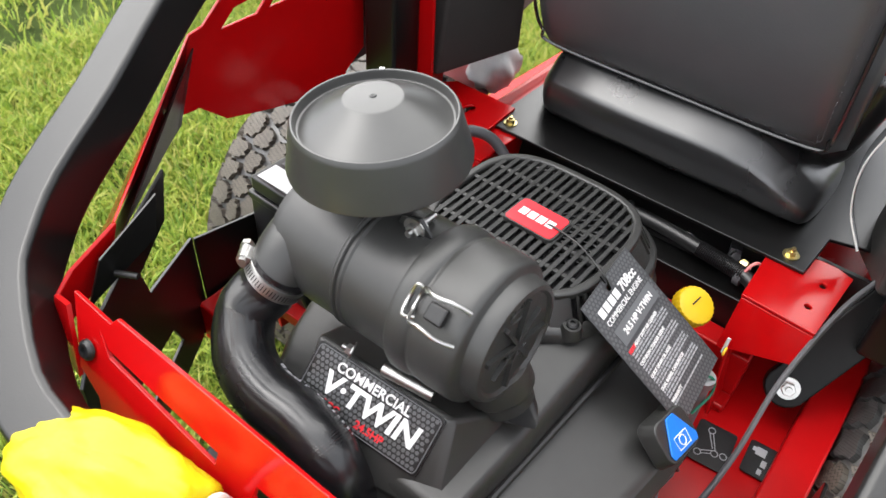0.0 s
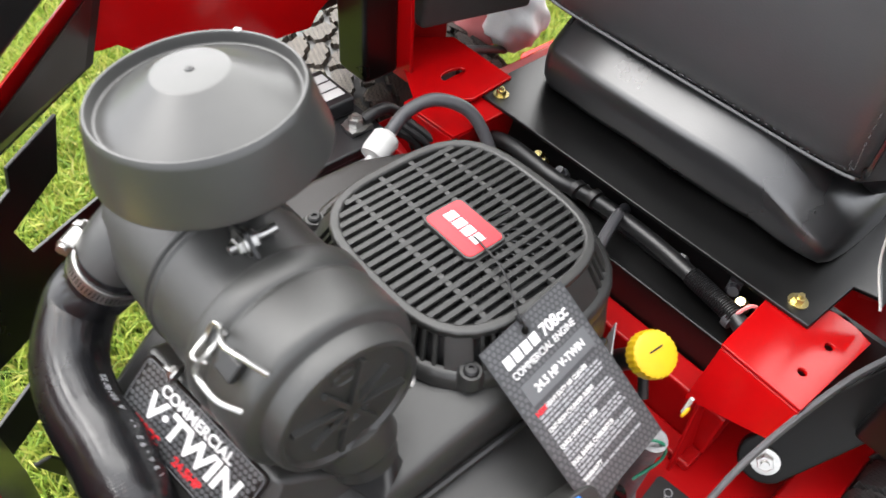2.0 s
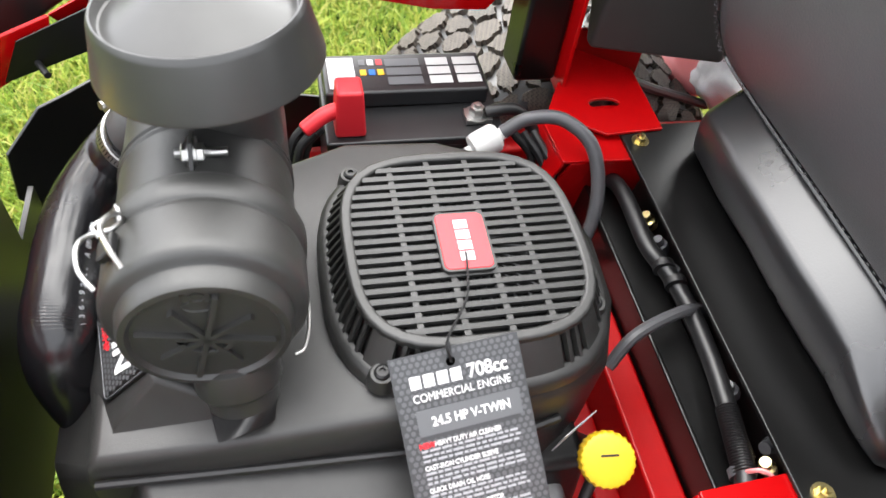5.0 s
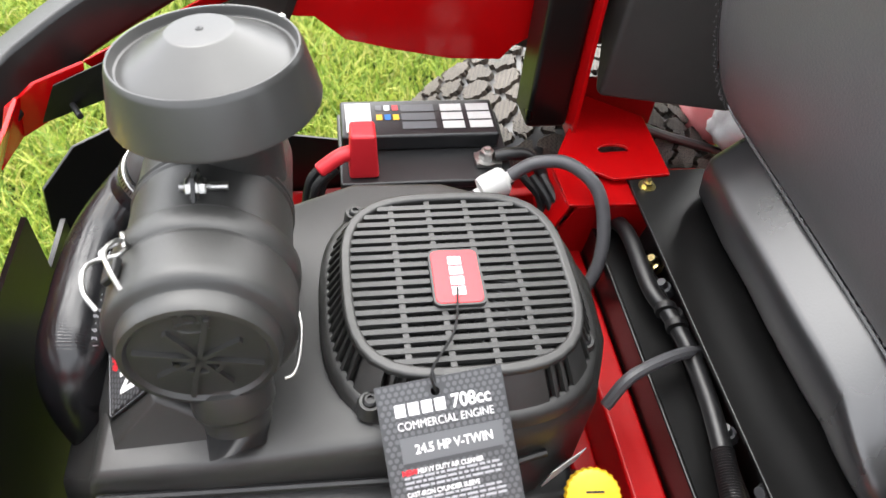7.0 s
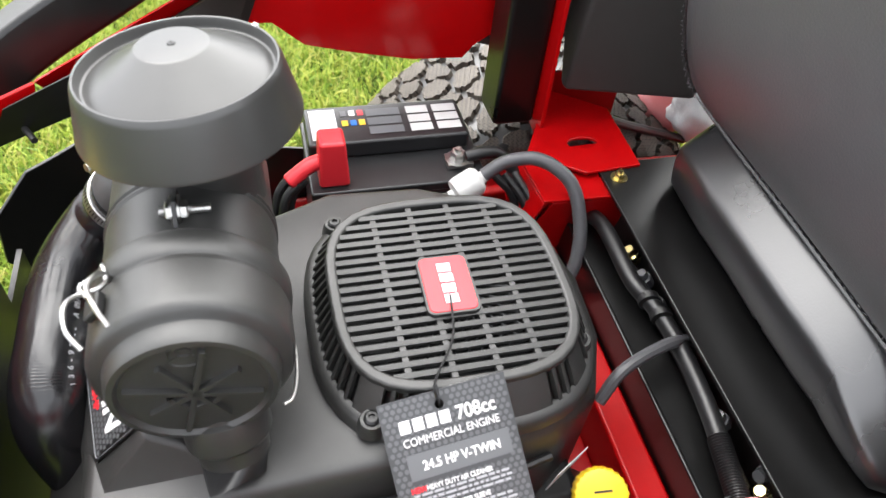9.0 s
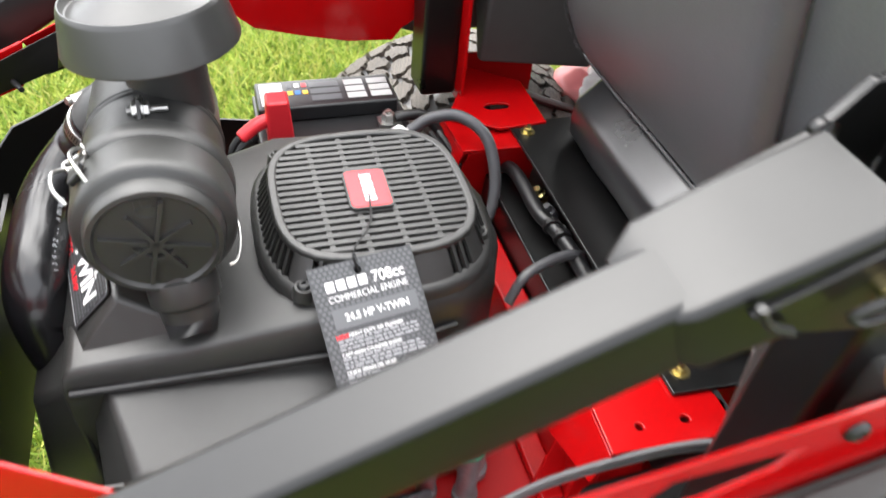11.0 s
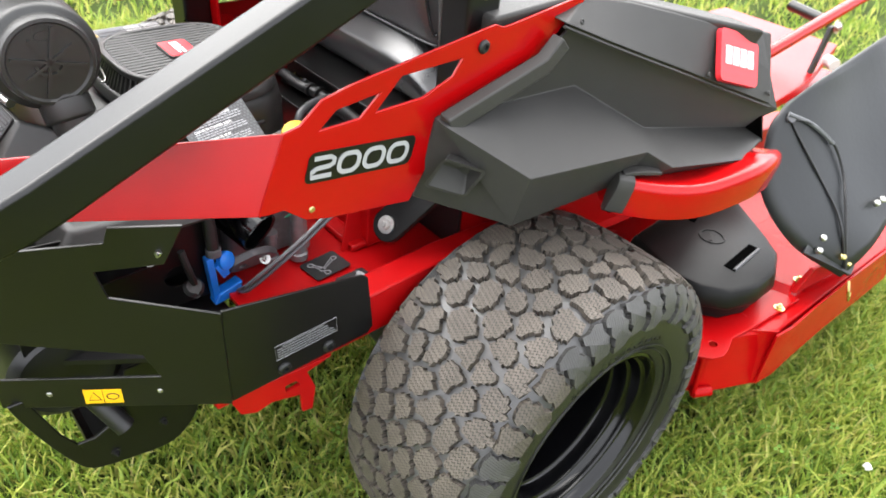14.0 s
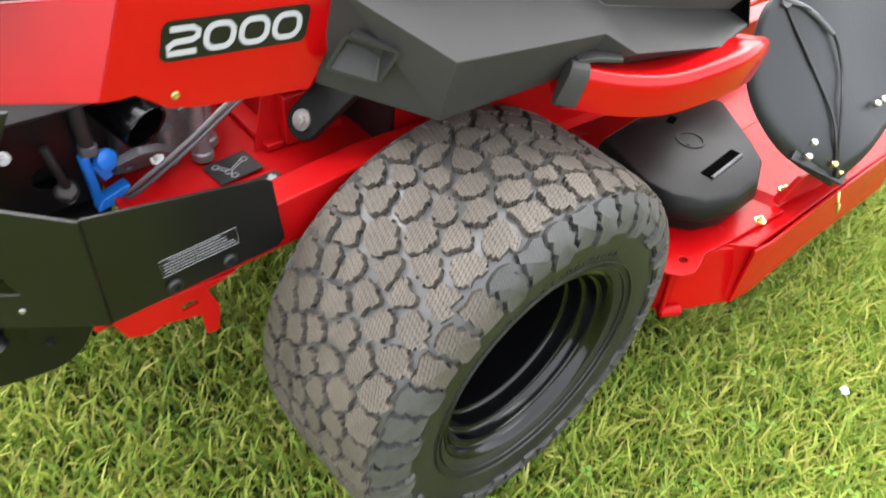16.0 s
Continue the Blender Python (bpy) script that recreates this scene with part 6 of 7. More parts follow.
part("terminal", bolt((-0.242, 0.262, 0.700), (0, 0, 1), 0.009, 0.012).join(block((0.030, 0.022, 0.006), pose(-0.240, 0.262, 0.698))), STEEL, battery)
part("lead", tube([(-0.232, 0.262, 0.703), (-0.212, 0.262, 0.706), (-0.190, 0.262, 0.700), (-0.170, 0.250, 0.670), (-0.175, 0.22, 0.62)], 0.0075, 6, 12), CABLE, battery)
for dx, dy in ((0, 0), (-0.006, 0.012), (0.008, 0.006)):
    part("cable", tube([(-0.424 + dx, 0.240 + dy, 0.706), (-0.440 + dx, 0.232 + dy, 0.690), (-0.446 + dx, 0.222 + dy, 0.650), (-0.438 + dx, 0.21 + dy, 0.60)], 0.0052, 6, 10), CABLE, battery)
battery.location.z = -0.026
conn = thing("fuel_filter", "white plastic inline filter on a grey hose", "filter")
part("housing", lathe([(0.0, -0.022), (0.006, -0.022), (0.006, -0.016), (0.015, -0.014), (0.0165, -0.008), (0.0165, 0.014), (0.013, 0.018), (0.007, 0.019), (0.007, 0.026), (0.0, 0.026)], axis_frame((-0.243, 0.217, 0.692), (0.85, 0.25, 0.30)), 24), WHITEPLASTIC, conn)
part("hose", tube([(-0.222, 0.224, 0.700), (-0.195, 0.226, 0.716), (-0.160, 0.216, 0.722), (-0.130, 0.190, 0.706), (-0.122, 0.160, 0.668), (-0.130, 0.135, 0.630), (-0.150, 0.12, 0.600)], 0.0078, 8, 14), GREYHOSE, conn)
part("stub", tube([(-0.262, 0.211, 0.684), (-0.275, 0.200, 0.672), (-0.285, 0.19, 0.65)], 0.007, 5, 10), CABLE, conn)
for i in range(3):
    part("cable", tube([(-0.20 + 0.012 * i, 0.245, 0.68), (-0.178 + 0.010 * i, 0.225 - 0.012 * i, 0.655), (-0.176 + 0.012 * i, 0.20, 0.60), (-0.19, 0.19, 0.54)], 0.005, 6, 8), CABLE, conn)
conn.location.z = -0.020
part("battery_tray", box(-0.43, -0.19, 0.21, 0.40, 0.49, 0.508), REDDEEP, mower, bevel=0.002)

# ---- hang tag ----
tag = thing("hang_tag", "dark printed card tag hanging from the engine grille", "tag")
TTL, TTR, TBL = Vector((-0.400, -0.096, 0.7705)), Vector((-0.306, -0.088, 0.7775)), Vector((-0.379, -0.213, 0.683))
t_m = frame_of(TTL, TTR - TTL, TTL - TBL)
if (t_m.to_3x3() @ Vector((0, 0, 1))).z < 0:
    t_m = frame_of(TTL, TTR - TTL, TBL - TTL)
TW, TH = (TTR - TTL).length, (TBL - TTL).length
part("card", plate([(0, 0), (0, -TH), (TW, -TH), (TW, 0)], 0.0008, t_m, [[(TW * 0.46 + 0.0035 * a, -0.010 + 0.0035 * b) for a, b in circle(1, 12)]]), CARD, tag)
hexes = Mesh()
for iy in range(int(TH / 0.0042)):
    for ix in range(int(TW / 0.0048)):
        x, y = 0.003 + 0.0048 * ix + 0.0024 * (iy % 2), -0.003 - 0.0042 * iy
        if x < TW - 0.002 and not (0.038 < -y < 0.058 and 0.012 < x < TW - 0.008) and math.hypot(x - TW * 0.46, y + 0.010) > 0.006:
            hexes.add([t_m @ Vector((x + 0.0019 * math.cos(a), y + 0.0019 * math.sin(a), 0.0003)) for a in (0.52, 1.57, 2.62, 3.67, 4.71, 5.76)], [(0, 1, 2, 3, 4, 5)])
tagged(part("honeycomb", hexes, CARDLIGHT, tag), kind="stuff")
part("grey_band", box(0.012, TW - 0.007, -0.0570, -0.0390, 0.0002, 0.0007).moved(t_m), GREYPRINT, tag)
part("maker_mark", bars([(0.012 + 0.0098 * i, 0.012 + 0.0098 * i + 0.0078, -0.0240, 0.0090) for i in range(4)], t_m @ Matrix.Translation((0, 0, 0.0005))), WHITE, tag)
text("print", "708cc", 0.0138, t_m @ Matrix.Translation((0.0535, -0.0240, 0.0006)), WHITE, tag, bold=0.0003, squash=0.90)
text("print", "COMMERCIAL ENGINE", 0.0082, t_m @ Matrix.Translation((0.012, -0.0335, 0.0006)), WHITE, tag, squash=0.86)
text("print", "24.5 HP V-TWIN", 0.0092, t_m @ Matrix.Translation((0.022, -0.0512, 0.0010)), WHITE, tag, bold=0.0002, squash=0.88)
text("print", "NEW", 0.0048, t_m @ Matrix.Translation((0.010, -0.0650, 0.0006)), REDPRINT, tag, bold=0.0003)
y = -0.0650
for head, rows_ in (("HEAVY DUTY AIR CLEANER", 3), ("CAST-IRON CYLINDER SLEEVE", 3), ("QUICK DRAIN OIL HOSE", 3), ("DUAL BARREL CARBURETOR", 3), ("WARRANTY", 1)):
    x0 = 0.021 if head.startswith("HEAVY") else 0.011
    text("print", head, 0.0048, t_m @ Matrix.Translation((x0, y, 0.0006)), WHITE, tag, bold=0.0001, squash=0.82)
    small = []
    for r in range(rows_):
        yy, x = y - 0.0034 * (r + 1) + 0.0004, 0.011
        while x < TW - 0.014:
            w = prng.uniform(0.002, 0.008)
            small.append((x, min(x + w, TW - 0.012), yy, 0.0016))
            x += w + 0.0013
    part("small_print", bars(small, t_m @ Matrix.Translation((0, 0, 0.0004))), SILVER, tag)
    y -= 0.0034 * rows_ + 0.0054
part("tie", tube([t_m @ Vector((TW * 0.46, -0.010, 0.002)), t_m @ Vector((TW * 0.46, 0.006, 0.006)), (-0.3355, -0.055, 0.7785), (-0.328, -0.020, 0.7775), (-0.3265, -0.008, 0.774)], 0.0010, 6, 6).join(block((0.003, 0.008, 0.002), t_m @ Matrix.Translation((TW * 0.46, 0.0, 0.002)))), DARK, tag)

# ---- yellow bag over the folded roll bar ----
bag = thing("yellow_bag", "bright yellow plastic bag tied over the roll bar", "bag")
brng = random.Random(21)


def lump(centre, size, seed, n=36, m=22, amp=0.10):
    """A crumpled closed sack."""
    noise.seed_set(seed)
    v, f = [], []
    for i in range(m + 1):
        th = math.pi * i / m
        for j in range(n):
            ph = 2 * math.pi * j / n
            d = Vector((math.sin(th) * math.cos(ph), math.sin(th) * math.sin(ph), math.cos(th)))
            k = 1 + amp * noise.noise(d * 1.9) + amp * 0.5 * abs(noise.noise(Vector((d.x * 5.5, d.y * 2.4, d.z * 5.5)))) - amp * 0.2
            v.append((centre[0] + d.x * size[0] * k, centre[1] + d.y * size[1] * k, centre[2] + d.z * size[2] * k))
    for i in range(m):
        for j in range(n):
            f.append((i * n + j, i * n + (j + 1) % n, (i + 1) * n + (j + 1) % n, (i + 1) * n + j))
    return Mesh().add(v, f)


sack = lump((0, 0, 0), (0.044, 0.082, 0.036), 7, 72, 44, 0.16).moved(Matrix.Translation((-0.764, 0.064, 0.772)) @ Matrix.Rotation(radians(17), 4, "Z"))
part("sack", sack, BAG, bag, angle=70)
part("gather", lump((-0.752, -0.040, 0.772), (0.034, 0.042, 0.022), 9, 28, 16, 0.25), BAG, bag, angle=60)
part("tie", tube([(-0.785, -0.022, 0.772), (-0.775, -0.018, 0.792), (-0.750, -0.014, 0.798), (-0.728, -0.010, 0.790), (-0.719, -0.008, 0.770)], 0.0028, 6, 8), WHITEPLASTIC, bag)

# ---- cutting deck, belt cover, discharge chute, front frame ----
deck_ring = [(0.330, -0.540), (0.362, -0.590), (0.481, -0.640), (0.700, -0.634), (1.05, -0.634), (1.30, -0.520), (1.42, -0.30), (1.42, 0.40), (1.25, 0.62), (0.50, 0.64), (0.330, 0.50)]
deck_top = [(0.335, -0.520), (0.370, -0.578), (0.440, -0.600), (0.505, -0.634), (1.04, -0.632)] + deck_ring[5:]
deck = part("mower_deck", hull([(x, y, 0.165) for x, y in deck_ring], [(x, y, 0.288) for x, y in deck_top]), REDDECK, mower, "red steel cutting deck", bevel=0.006)
part("deck_edge", sweep([(0.478, -0.642, 0.238), (0.53, -0.646, 0.236), (0.62, -0.642, 0.236), (0.75, -0.640, 0.240), (1.05, -0.640, 0.245)], [(-0.0025, -0.066), (0.0025, -0.066), (0.0025, 0.056), (-0.0025, 0.056)], up=(0, 0, 1)), REDDECK, deck, bevel=0.001)
part("deck_gusset", hull([(0.440, -0.600, 0.170), (0.476, -0.640, 0.170), (0.476, -0.636, 0.170), (0.440, -0.594, 0.170)], [(0.455, -0.602, 0.292), (0.500, -0.640, 0.292), (0.500, -0.636, 0.292), (0.455, -0.596, 0.292)]), REDDECK, deck)
part("deck_rib", rod((0.345, -0.585, 0.178), (0.378, -0.602, 0.178), 0.011).join(rod((0.346, -0.588, 0.178), (0.343, -0.580, 0.285), 0.005)), REDDECK, deck)
part("deck_flange", plate([(0.300, -0.520), (0.300, -0.565), (0.306, -0.590), (0.322, -0.608), (0.345, -0.615), (0.365, -0.611), (0.40, -0.598), (0.46, -0.604), (0.62, -0.612), (0.62, -0.48)], 0.006, Matrix.Translation((0, 0, 0.2975)), [[(0.355 + 0.008 * a, -0.585 + 0.007 * b) for a, b in circle(1, 12)]]), REDDECK, deck, bevel=0.002)
part("deck_shelf", hull([(0.56, -0.42, 0.290), (0.95, -0.42, 0.290), (0.95, -0.60, 0.290), (0.60, -0.60, 0.290)], [(0.575, -0.42, 0.309), (0.95, -0.42, 0.312), (0.95, -0.58, 0.312), (0.625, -0.585, 0.309)]), REDDECK, deck, bevel=0.003)
for x, y, z in ((0.556, -0.603, 0.2975), (0.655, -0.585, 0.311), (0.80, -0.575, 0.312), (0.92, -0.600, 0.312)):
    part("deck_bolt", bolt((x, y, z), (0, 0, 1), 0.0065), GOLD, deck)
lid_ring = [(0.405, -0.34), (0.366, -0.466), (0.375, -0.520), (0.410, -0.562), (0.470, -0.582), (0.540, -0.578), (0.605, -0.545), (0.640, -0.500), (0.715, -0.385), (0.690, -0.31)]
mx, my = 0.53, -0.45
grown = lambda k, z: [(mx + (x - mx) * k, my + (y - my) * k, z) for x, y in lid_ring]
rows_ = [grown(0.90, 0.300), grown(0.93, 0.330), grown(1.02, 0.336), grown(1.03, 0.346), grown(1.005, 0.3655), grown(0.975, 0.3745), grown(0.92, 0.378)]
kk = len(lid_ring)
g = Mesh().add([p for r in rows_ for p in r], [(r * kk + i, r * kk + (i + 1) % kk, (r + 1) * kk + (i + 1) % kk, (r + 1) * kk + i) for r in range(len(rows_) - 1) for i in range(kk)] + [tuple((len(rows_) - 1) * kk + i for i in range(kk)), tuple(range(kk))])
belt = part("belt_cover", g, BELT, mower, "black moulded plastic belt cover", bevel=0.004, segments=3, angle=50)
# solid black blocks in the lid stand for the shade inside its openings
part("slot_shade", block((0.108, 0.022, 0.006), pose(0.522, -0.513, 0.3772, 0, 0, 6)), SLOT_SHADE, belt)
part("slot_edge", rod((0.470, -0.5285, 0.3800), (0.575, -0.5175, 0.3800), 0.0034), GREYHOSE, belt)
part("slot_shade", block((0.024, 0.014, 0.006), pose(0.560, -0.375, 0.3772, 0, 0, 18)), SLOT_SHADE, belt)
part("moulded_ring", lathe([(0.021, 0.0), (0.022, 0.0025), (0.026, 0.0025), (0.027, 0.0)], Matrix.Translation((0.536, -0.436, 0.3775)), 28).join(block((0.036, 0.006, 0.003), pose(0.536, -0.436, 0.3785, 0, 0, 25))), BELT, belt)
part("spindle_base", lathe([(0.0, 0.28), (0.10, 0.28), (0.085, 0.335), (0.0, 0.335)], Matrix.Translation((0.53, -0.44, 0)), 24), DARK, belt)
chute = thing("discharge_chute", "black rubber discharge chute folded up beside the deck", "chute")
cv, cf = [], []
CL = [(0.672, -0.648, 0.352), (0.590, -0.568, 0.414), (0.568, -0.485, 0.498), (0.592, -0.448, 0.598), (0.630, -0.442, 0.645)]
CR = [(0.920, -0.632, 0.505), (0.962, -0.612, 0.535), (0.990, -0.575, 0.580), (0.985, -0.515, 0.650), (0.940, -0.465, 0.735)]
L_, R_ = smooth_path(CL, 5), smooth_path(CR, 5)
NU = 14
for a, b in zip(L_, R_):
    for j in range(NU + 1):
        t = j / NU
        p = a.lerp(b, t) + Vector((-0.35, -0.6, 0.7)) * (0.030 * math.sin(math.pi * t) + 0.010 * math.sin(2.6 * math.pi * t))
        cv.append(p)
rowsn = len(L_)
cf = [(i * (NU + 1) + j, i * (NU + 1) + j + 1, (i + 1) * (NU + 1) + j + 1, (i + 1) * (NU + 1) + j) for i in range(rowsn - 1) for j in range(NU)]
flap = part("rubber_flap", Mesh().add(cv, cf), CHUTE, chute, angle=70)
md = flap.modifiers.new("solidify", "SOLIDIFY")
md.thickness = 0.006
away = Vector((-0.40, -0.62, 0.67)).normalized()
on_flap = lambda pts, d: [Vector(p) + away * d for p in pts]
part("cable", tube(on_flap([(0.629, -0.461, 0.622), (0.638, -0.480, 0.596), (0.668, -0.538, 0.523), (0.672, -0.590, 0.473), (0.668, -0.619, 0.434), (0.676, -0.645, 0.370)], 0.004), 0.0026, 8, 8), CABLE, chute)
part("cable", tube(on_flap([(0.629, -0.461, 0.622), (0.662, -0.486, 0.614), (0.712, -0.520, 0.576), (0.721, -0.555, 0.527), (0.694, -0.590, 0.486), (0.676, -0.622, 0.430), (0.676, -0.645, 0.370)], 0.006), 0.0030, 8, 8), CABLE, chute)
part("sleeve", tube(on_flap([(0.625, -0.455, 0.630), (0.662, -0.484, 0.614), (0.690, -0.503, 0.594), (0.712, -0.520, 0.574)], 0.0065), 0.0042, 8, 8), GREYVINYL, chute, "pale grey cable sleeve")
part("ring_knot", lathe([(0.003, -0.003), (0.008, -0.003), (0.008, 0.003), (0.003, 0.003)], axis_frame(Vector((0.629, -0.461, 0.622)) + away * 0.006, away), 14), GREYHOSE, chute)
part("mount_plate", hull([(0.600, -0.585, 0.400), (0.690, -0.655, 0.352), (0.735, -0.640, 0.372), (0.650, -0.570, 0.430)], [Vector(p) + away * 0.010 for p in ((0.600, -0.585, 0.400), (0.690, -0.655, 0.352), (0.735, -0.640, 0.372), (0.650, -0.570, 0.430))]), CHUTE, chute, bevel=0.002)
for p in ((0.628, -0.600, 0.404), (0.642, -0.593, 0.424), (0.668, -0.632, 0.392), (0.690, -0.640, 0.372), (0.766, -0.620, 0.474), (0.786, -0.621, 0.476)):
    part("bolt", lathe([(0.0, 0.004), (0.0045, 0.0035), (0.0065, 0.001), (0.0070, -0.006), (0.0, -0.006)], axis_frame(Vector(p) + away * 0.012, away), 16), STEEL if p[0] < 0.66 or p[0] > 0.7 else GOLD, chute)
part("hinge_plate", hull([(0.62, -0.600, 0.300), (0.86, -0.620, 0.300), (0.86, -0.600, 0.300), (0.62, -0.585, 0.300)], [(0.64, -0.610, 0.36), (0.83, -0.640, 0.385), (0.83, -0.630, 0.385), (0.64, -0.60, 0.36)]), REDDEEP, chute, bevel=0.003)
part("hook", tube([(0.682, -0.662, 0.348), (0.680, -0.672, 0.325), (0.688, -0.675, 0.305), (0.696, -0.67, 0.318)], 0.003, 6, 8), GOLD, chute)
# front frame, foot platform and a lift lever ahead of the seat
part("foot_platform", hull([(0.42, -0.30, 0.42), (1.40, -0.17, 0.40), (1.80, -0.06, 0.40), (1.80, 0.36, 0.40), (0.42, 0.32, 0.42)], [(0.42, -0.30, 0.45), (1.40, -0.17, 0.43), (1.80, -0.06, 0.43), (1.80, 0.36, 0.43), (0.42, 0.32, 0.45)]), REDDEEP, mower, "red painted foot platform", bevel=0.004)
part("front_beam", hull([(1.50, -0.30, 0.30), (1.82, -0.22, 0.28), (1.82, 0.40, 0.28), (1.50, 0.40, 0.30)], [(1.50, -0.30, 0.36), (1.82, -0.22, 0.34), (1.82, 0.40, 0.34), (1.50, 0.40, 0.36)]), RED, mower, bevel=0.006)
part("guard_rail", tube([(0.66, -0.250, 0.440), (0.68, -0.250, 0.560), (0.76, -0.250, 0.602), (0.944, -0.250, 0.632), (1.339, -0.250, 0.699), (1.62, -0.250, 0.745), (1.72, -0.250, 0.70), (1.74, -0.245, 0.40)], 0.0145, 8, 14), RED, mower, "red tubular rail")
lever = part("lift_lever", hull([(1.450, -0.145, 0.425), (1.478, -0.145, 0.425), (1.478, -0.133, 0.425), (1.450, -0.133, 0.425)], [(1.492, -0.141, 0.560), (1.520, -0.141, 0.560), (1.520, -0.129, 0.560), (1.492, -0.129, 0.560)]), DARK, mower, "black deck lift lever", bevel=0.003)
part("grip", rod((1.530, -0.115, 0.560), (1.560, 0.025, 0.566), 0.016), BLACKPAINT, lever)
part("lever_bolt", bolt((1.512, -0.146, 0.560), (0, -1, 0.2), 0.012, 0.010), STEEL, lever)
part("deck_roller", rod((1.50, -0.185, 0.462), (1.52, -0.150, 0.462), 0.017), WHITEPLASTIC, mower)
part("side_tank", hull([(0.05, -0.34, 0.45), (0.62, -0.34, 0.42), (0.62, -0.30, 0.42), (0.05, -0.30, 0.45)], [(0.05, -0.36, 0.60), (0.55, -0.40, 0.58), (0.55, -0.30, 0.58), (0.05, -0.30, 0.60)]), REDDEEP, mower, bevel=0.01)

# white rag, and a pink lump added for the sky's sheen on the left fender
rag = thing("white_rag", "crumpled white cloth lying beside the seat", "cloth")
part("cloth", lump((0.188, 0.412, 0.597), (0.054, 0.050, 0.050), 31, 36, 20, 0.3), CLOTH, rag, angle=60)
part("fender_sheen_lump", lump((0.150, 0.468, 0.568), (0.048, 0.052, 0.040), 44, 28, 16, 0.12), PINK, mower, "pink lump in place of the sky's sheen on the red left fender", angle=70)
part("control_lever", tube([(-0.045, 0.330, 0.640), (-0.029, 0.342, 0.652), (0.04, 0.368, 0.612), (0.126, 0.395, 0.566), (0.16, 0.40, 0.550)], 0.0065, 6, 10), DARK, mower, "black control lever")
part("left_tank", hull([(0.05, 0.30, 0.45), (0.62, 0.30, 0.42), (0.62, 0.36, 0.42), (0.05, 0.36, 0.45)], [(0.05, 0.30, 0.54), (0.55, 0.30, 0.53), (0.55, 0.40, 0.53), (0.05, 0.38, 0.54)]), REDDEEP, mower, bevel=0.01)
strap = part("seat_belt", sweep(smooth_path([(-0.015, -0.235, 0.86), (-0.02, -0.225, 0.80), (-0.015, -0.235, 0.74), (-0.03, -0.262, 0.70)], 6), [(-0.012, -0.0012), (0.012, -0.0012), (0.012, 0.0012), (-0.012, 0.0012)], up=(0.2, -1, 0.3)), GREYVINYL, mower, "grey woven lap belt")
part("belt_stitch", tube([(-0.028, -0.237, 0.855), (-0.033, -0.227, 0.80), (-0.028, -0.237, 0.74), (-0.042, -0.264, 0.702)], 0.0012, 6, 6), WHITEPLASTIC, strap)

# ---- lawn ----
def grass_material():
    m = bpy.data.materials.new("grass_blades")
    m.use_nodes = True
    nt = m.node_tree
    p = nt.nodes["Principled BSDF"]
    p.inputs["Roughness"].default_value = 0.55
    p.inputs["Specular IOR Level"].default_value = 0.35
    geo = nt.nodes.new("ShaderNodeNewGeometry")
    ramp = nt.nodes.new("ShaderNodeValToRGB")
    e = ramp.color_ramp.elements
    e[0].position, e[0].color = 0.0, (0.105, 0.185, 0.030, 1)
    e[1].position, e[1].color = 1.0, (0.42, 0.38, 0.14, 1)
    for pos, col in ((0.35, (0.225, 0.335, 0.046, 1)), (0.70, (0.375, 0.440, 0.078, 1)), (0.90, (0.47, 0.46, 0.11, 1))):
        ramp.color_ramp.elements.new(pos).color = col
    nt.links.new(geo.outputs["Random Per Island"], ramp.inputs[0])
    nt.links.new(ramp.outputs[0], p.inputs["Base Color"])
    tr = nt.nodes.new("ShaderNodeBsdfTranslucent")
    nt.links.new(ramp.outputs[0], tr.inputs[0])
    mix = nt.nodes.new("ShaderNodeMixShader")
    mix.inputs[0].default_value = 0.35
    nt.links.new(p.outputs[0], mix.inputs[1])
    nt.links.new(tr.outputs[0], mix.inputs[2])
    nt.links.new(mix.outputs[0], nt.nodes["Material Output"].inputs["Surface"])
    return m


GRASS = grass_material()


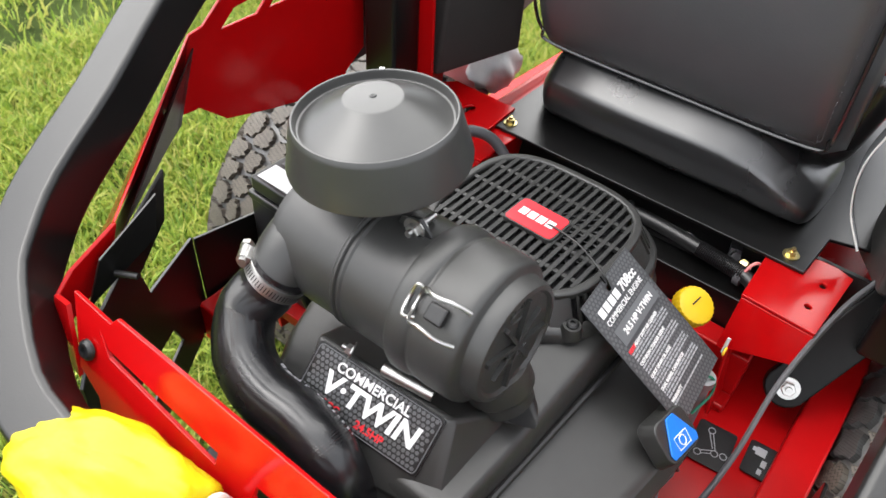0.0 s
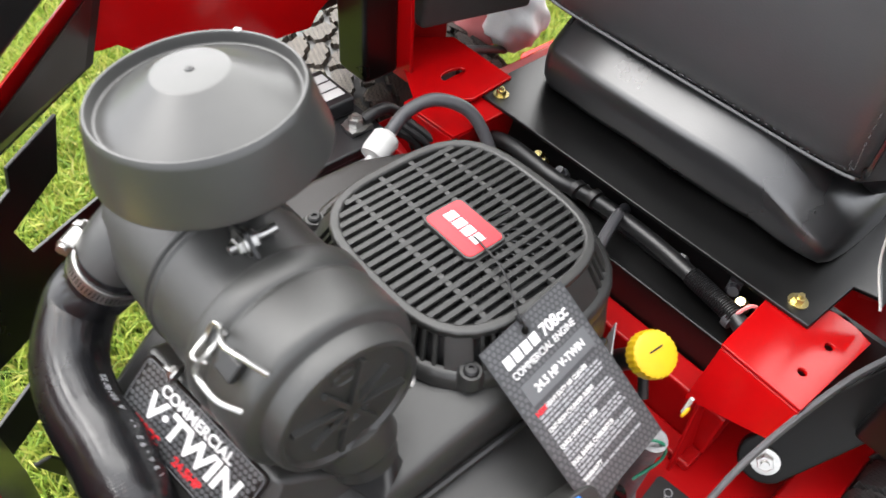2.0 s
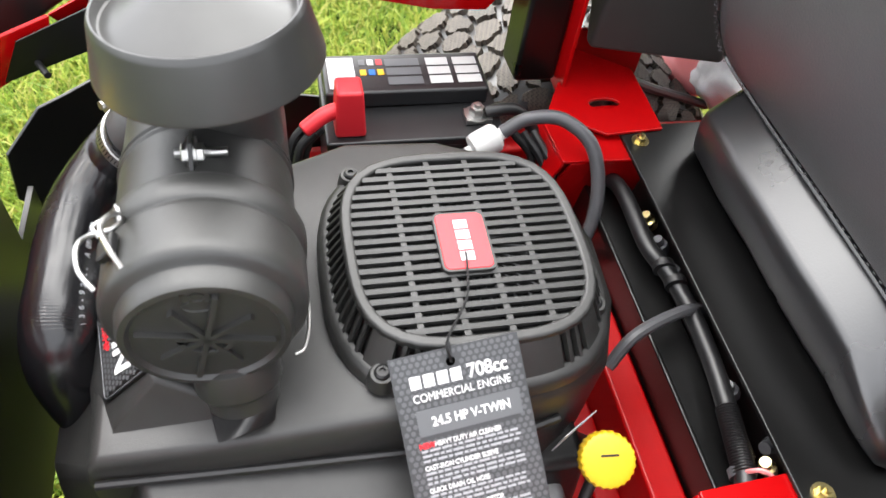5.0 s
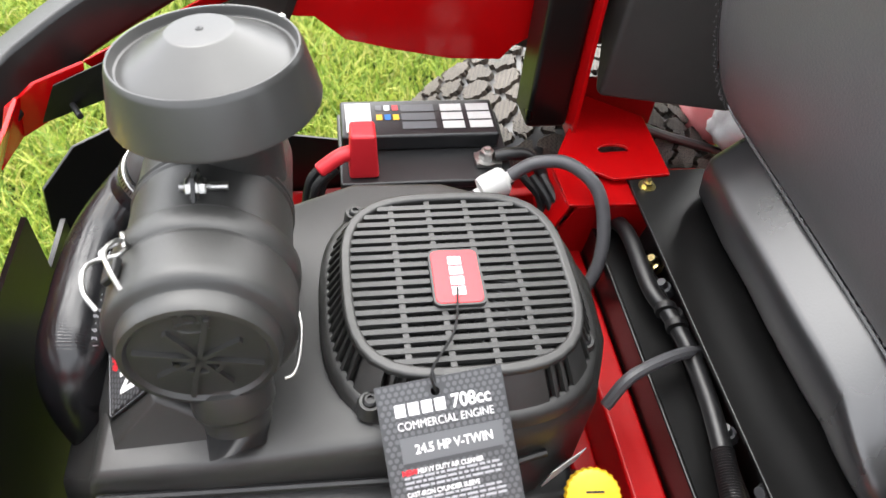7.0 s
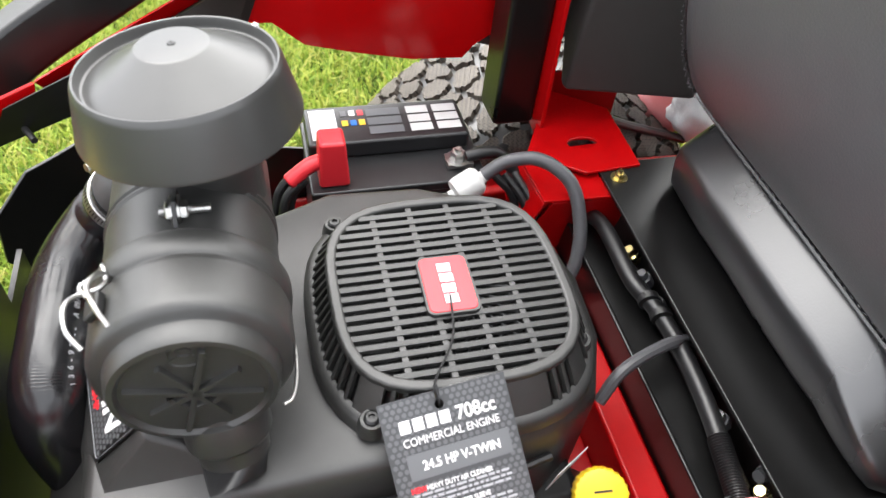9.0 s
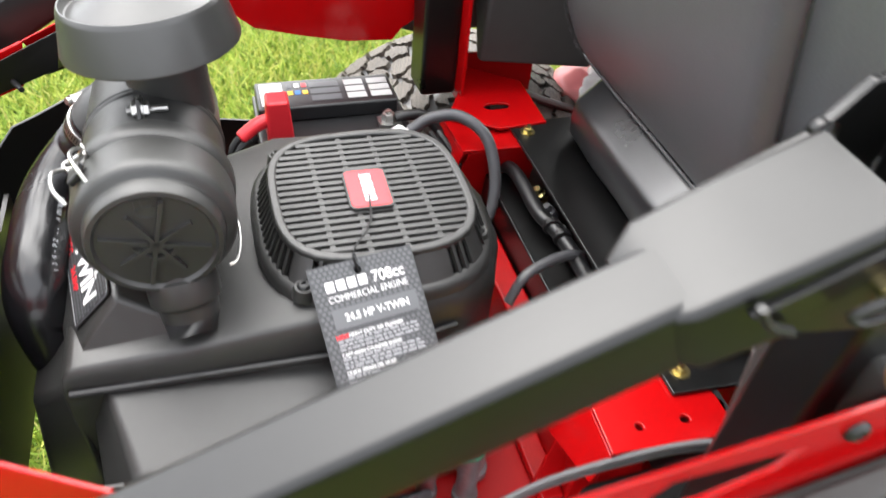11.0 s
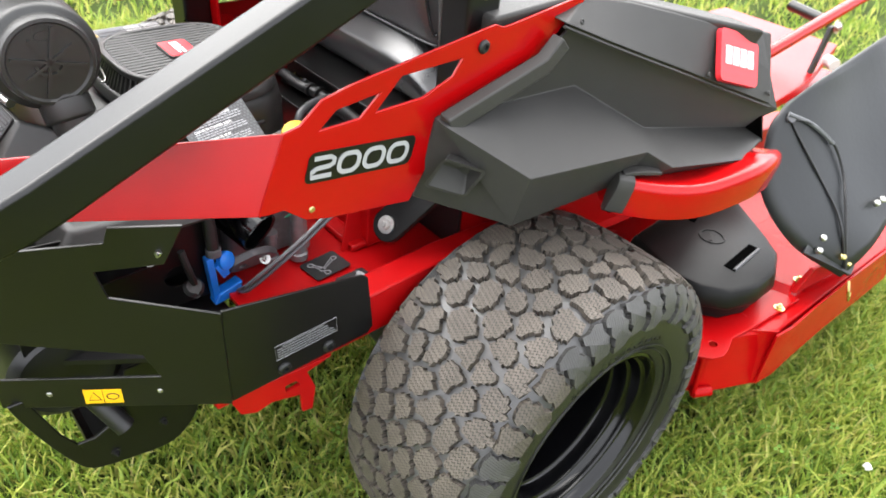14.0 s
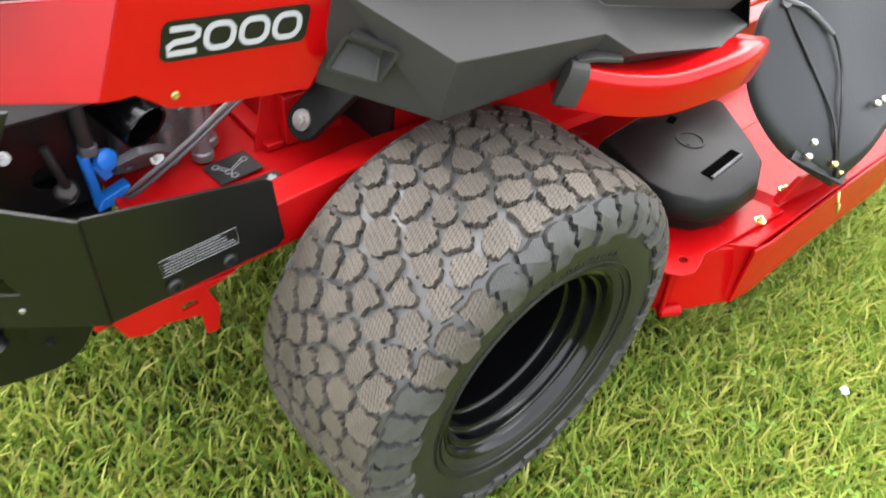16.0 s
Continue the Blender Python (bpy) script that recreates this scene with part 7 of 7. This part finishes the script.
def blades(name, count, x0, x1, y0, y1, tall, wide, seed, clump=0.0, hole=False):
    rng = np.random.default_rng(seed)
    x, y = rng.uniform(x0, x1, count), rng.uniform(y0, y1, count)
    if clump:
        c = rng.integers(0, count // 14, count)
        bx, by = rng.uniform(x0, x1, count // 14 + 1), rng.uniform(y0, y1, count // 14 + 1)
        x, y = bx[c] + rng.normal(0, clump, count), by[c] + rng.normal(0, clump, count)
    keep = ~((np.hypot(x, np.maximum(np.abs(np.abs(y) - 0.485) - 0.09, 0)) < 0.045))
    if hole:
        keep &= (x < -1.65) | (x > 1.85) | (y < -1.45) | (y > 1.85)
    x, y = x[keep], y[keep]
    n = len(x)
    h = tall * rng.uniform(0.45, 1.25, n)
    w = wide * rng.uniform(0.6, 1.3, n)
    a, b = rng.uniform(0, 2 * np.pi, n), rng.uniform(0, 2 * np.pi, n)
    lean = h * rng.uniform(0.15, 1.1, n)
    dx, dy, sx, sy = np.cos(a) * lean, np.sin(a) * lean, np.cos(b) * w, np.sin(b) * w
    z = 0.052 * (y + 0.53)
    pts = np.stack([np.stack([x - sx, y - sy, z], 1), np.stack([x + sx, y + sy, z], 1),
                    np.stack([x + dx * 0.38 + sx * 0.8, y + dy * 0.38 + sy * 0.8, z + h * 0.6], 1), np.stack([x + dx * 0.38 - sx * 0.8, y + dy * 0.38 - sy * 0.8, z + h * 0.6], 1),
                    np.stack([x + dx, y + dy, z + h * 0.92], 1)], 1).reshape(-1, 3)
    base = np.arange(n)[:, None] * 5
    quads, tris = base + np.array([0, 1, 2, 3]), base + np.array([3, 2, 4])
    me = bpy.data.meshes.new(name)
    me.vertices.add(len(pts))
    me.vertices.foreach_set("co", pts.astype(np.float32).ravel())
    loops = np.concatenate([quads, tris], 1).ravel()
    me.loops.add(len(loops))
    me.loops.foreach_set("vertex_index", loops.astype(np.int32))
    starts = (np.arange(n)[:, None] * 7 + np.array([0, 4])).ravel()
    me.polygons.add(2 * n)
    me.polygons.foreach_set("loop_start", starts.astype(np.int32))
    me.update(calc_edges=True)
    me.validate()
    me.materials.append(GRASS)
    return tagged(new(name, me), "short green lawn grass with paler dry blades", "grass", kind="stuff")


blades("grass", 330000, -1.7, 1.9, -1.5, 1.9, 0.052, 0.0026, 1, 0.026)
blades("grass_far", 130000, -3.0, 6.0, -3.0, 8.0, 0.062, 0.0040, 2, 0.05, True)
clover = Mesh()
crng = random.Random(17)
for i in range(260):
    x, y, z = crng.uniform(-0.9, 1.7), crng.uniform(-1.6, -0.1), crng.uniform(0.03, 0.052)
    if math.hypot(x, max(abs(abs(y) - 0.485) - 0.12, 0)) < 0.10:
        continue
    a0 = crng.uniform(0, 6.28)
    for k in range(3):
        a = a0 + 2.094 * k
        c = Vector((x + 0.007 * math.cos(a), y + 0.007 * math.sin(a), z + 0.052 * (y + 0.53)))
        clover.add([c + Vector((0.0050 * math.cos(b), 0.0050 * math.sin(b), 0.0015 * math.sin(2 * b))) for b in np.linspace(0, 6.28, 9)[:-1]], [tuple(range(8))])
LEAF = material("clover_leaf", (0.10, 0.19, 0.025), 0.7, vary=0.3, scale=60, spec=0.2)
tagged(part("clover", clover, LEAF), "round green clover leaves in the lawn", "clover", kind="stuff")
flower = thing("clover_flower", "small white clover flower in the grass", "flower", "clover flowers")
part("head", lump((0, 0, 0.050), (0.008, 0.008, 0.007), 51, 14, 9, 0.4), WHITE, flower)
part("stalk", rod((0, 0, 0), (0, 0, 0.048), 0.0009, 6), GRASS, flower)
flower.matrix_basis = Matrix.Translation((0.52, -1.02, -0.026))
for x, y in ((0.33, -0.94), (0.62, -0.86), (0.20, -1.12), (0.95, -1.0), (0.75, -1.2), (-0.45, -0.72), (-0.2, -0.85), (0.05, -1.25)):
    copy_thing(flower, pose(x, y, 0.052 * (y + 0.53), 0, 0, 40 * x))
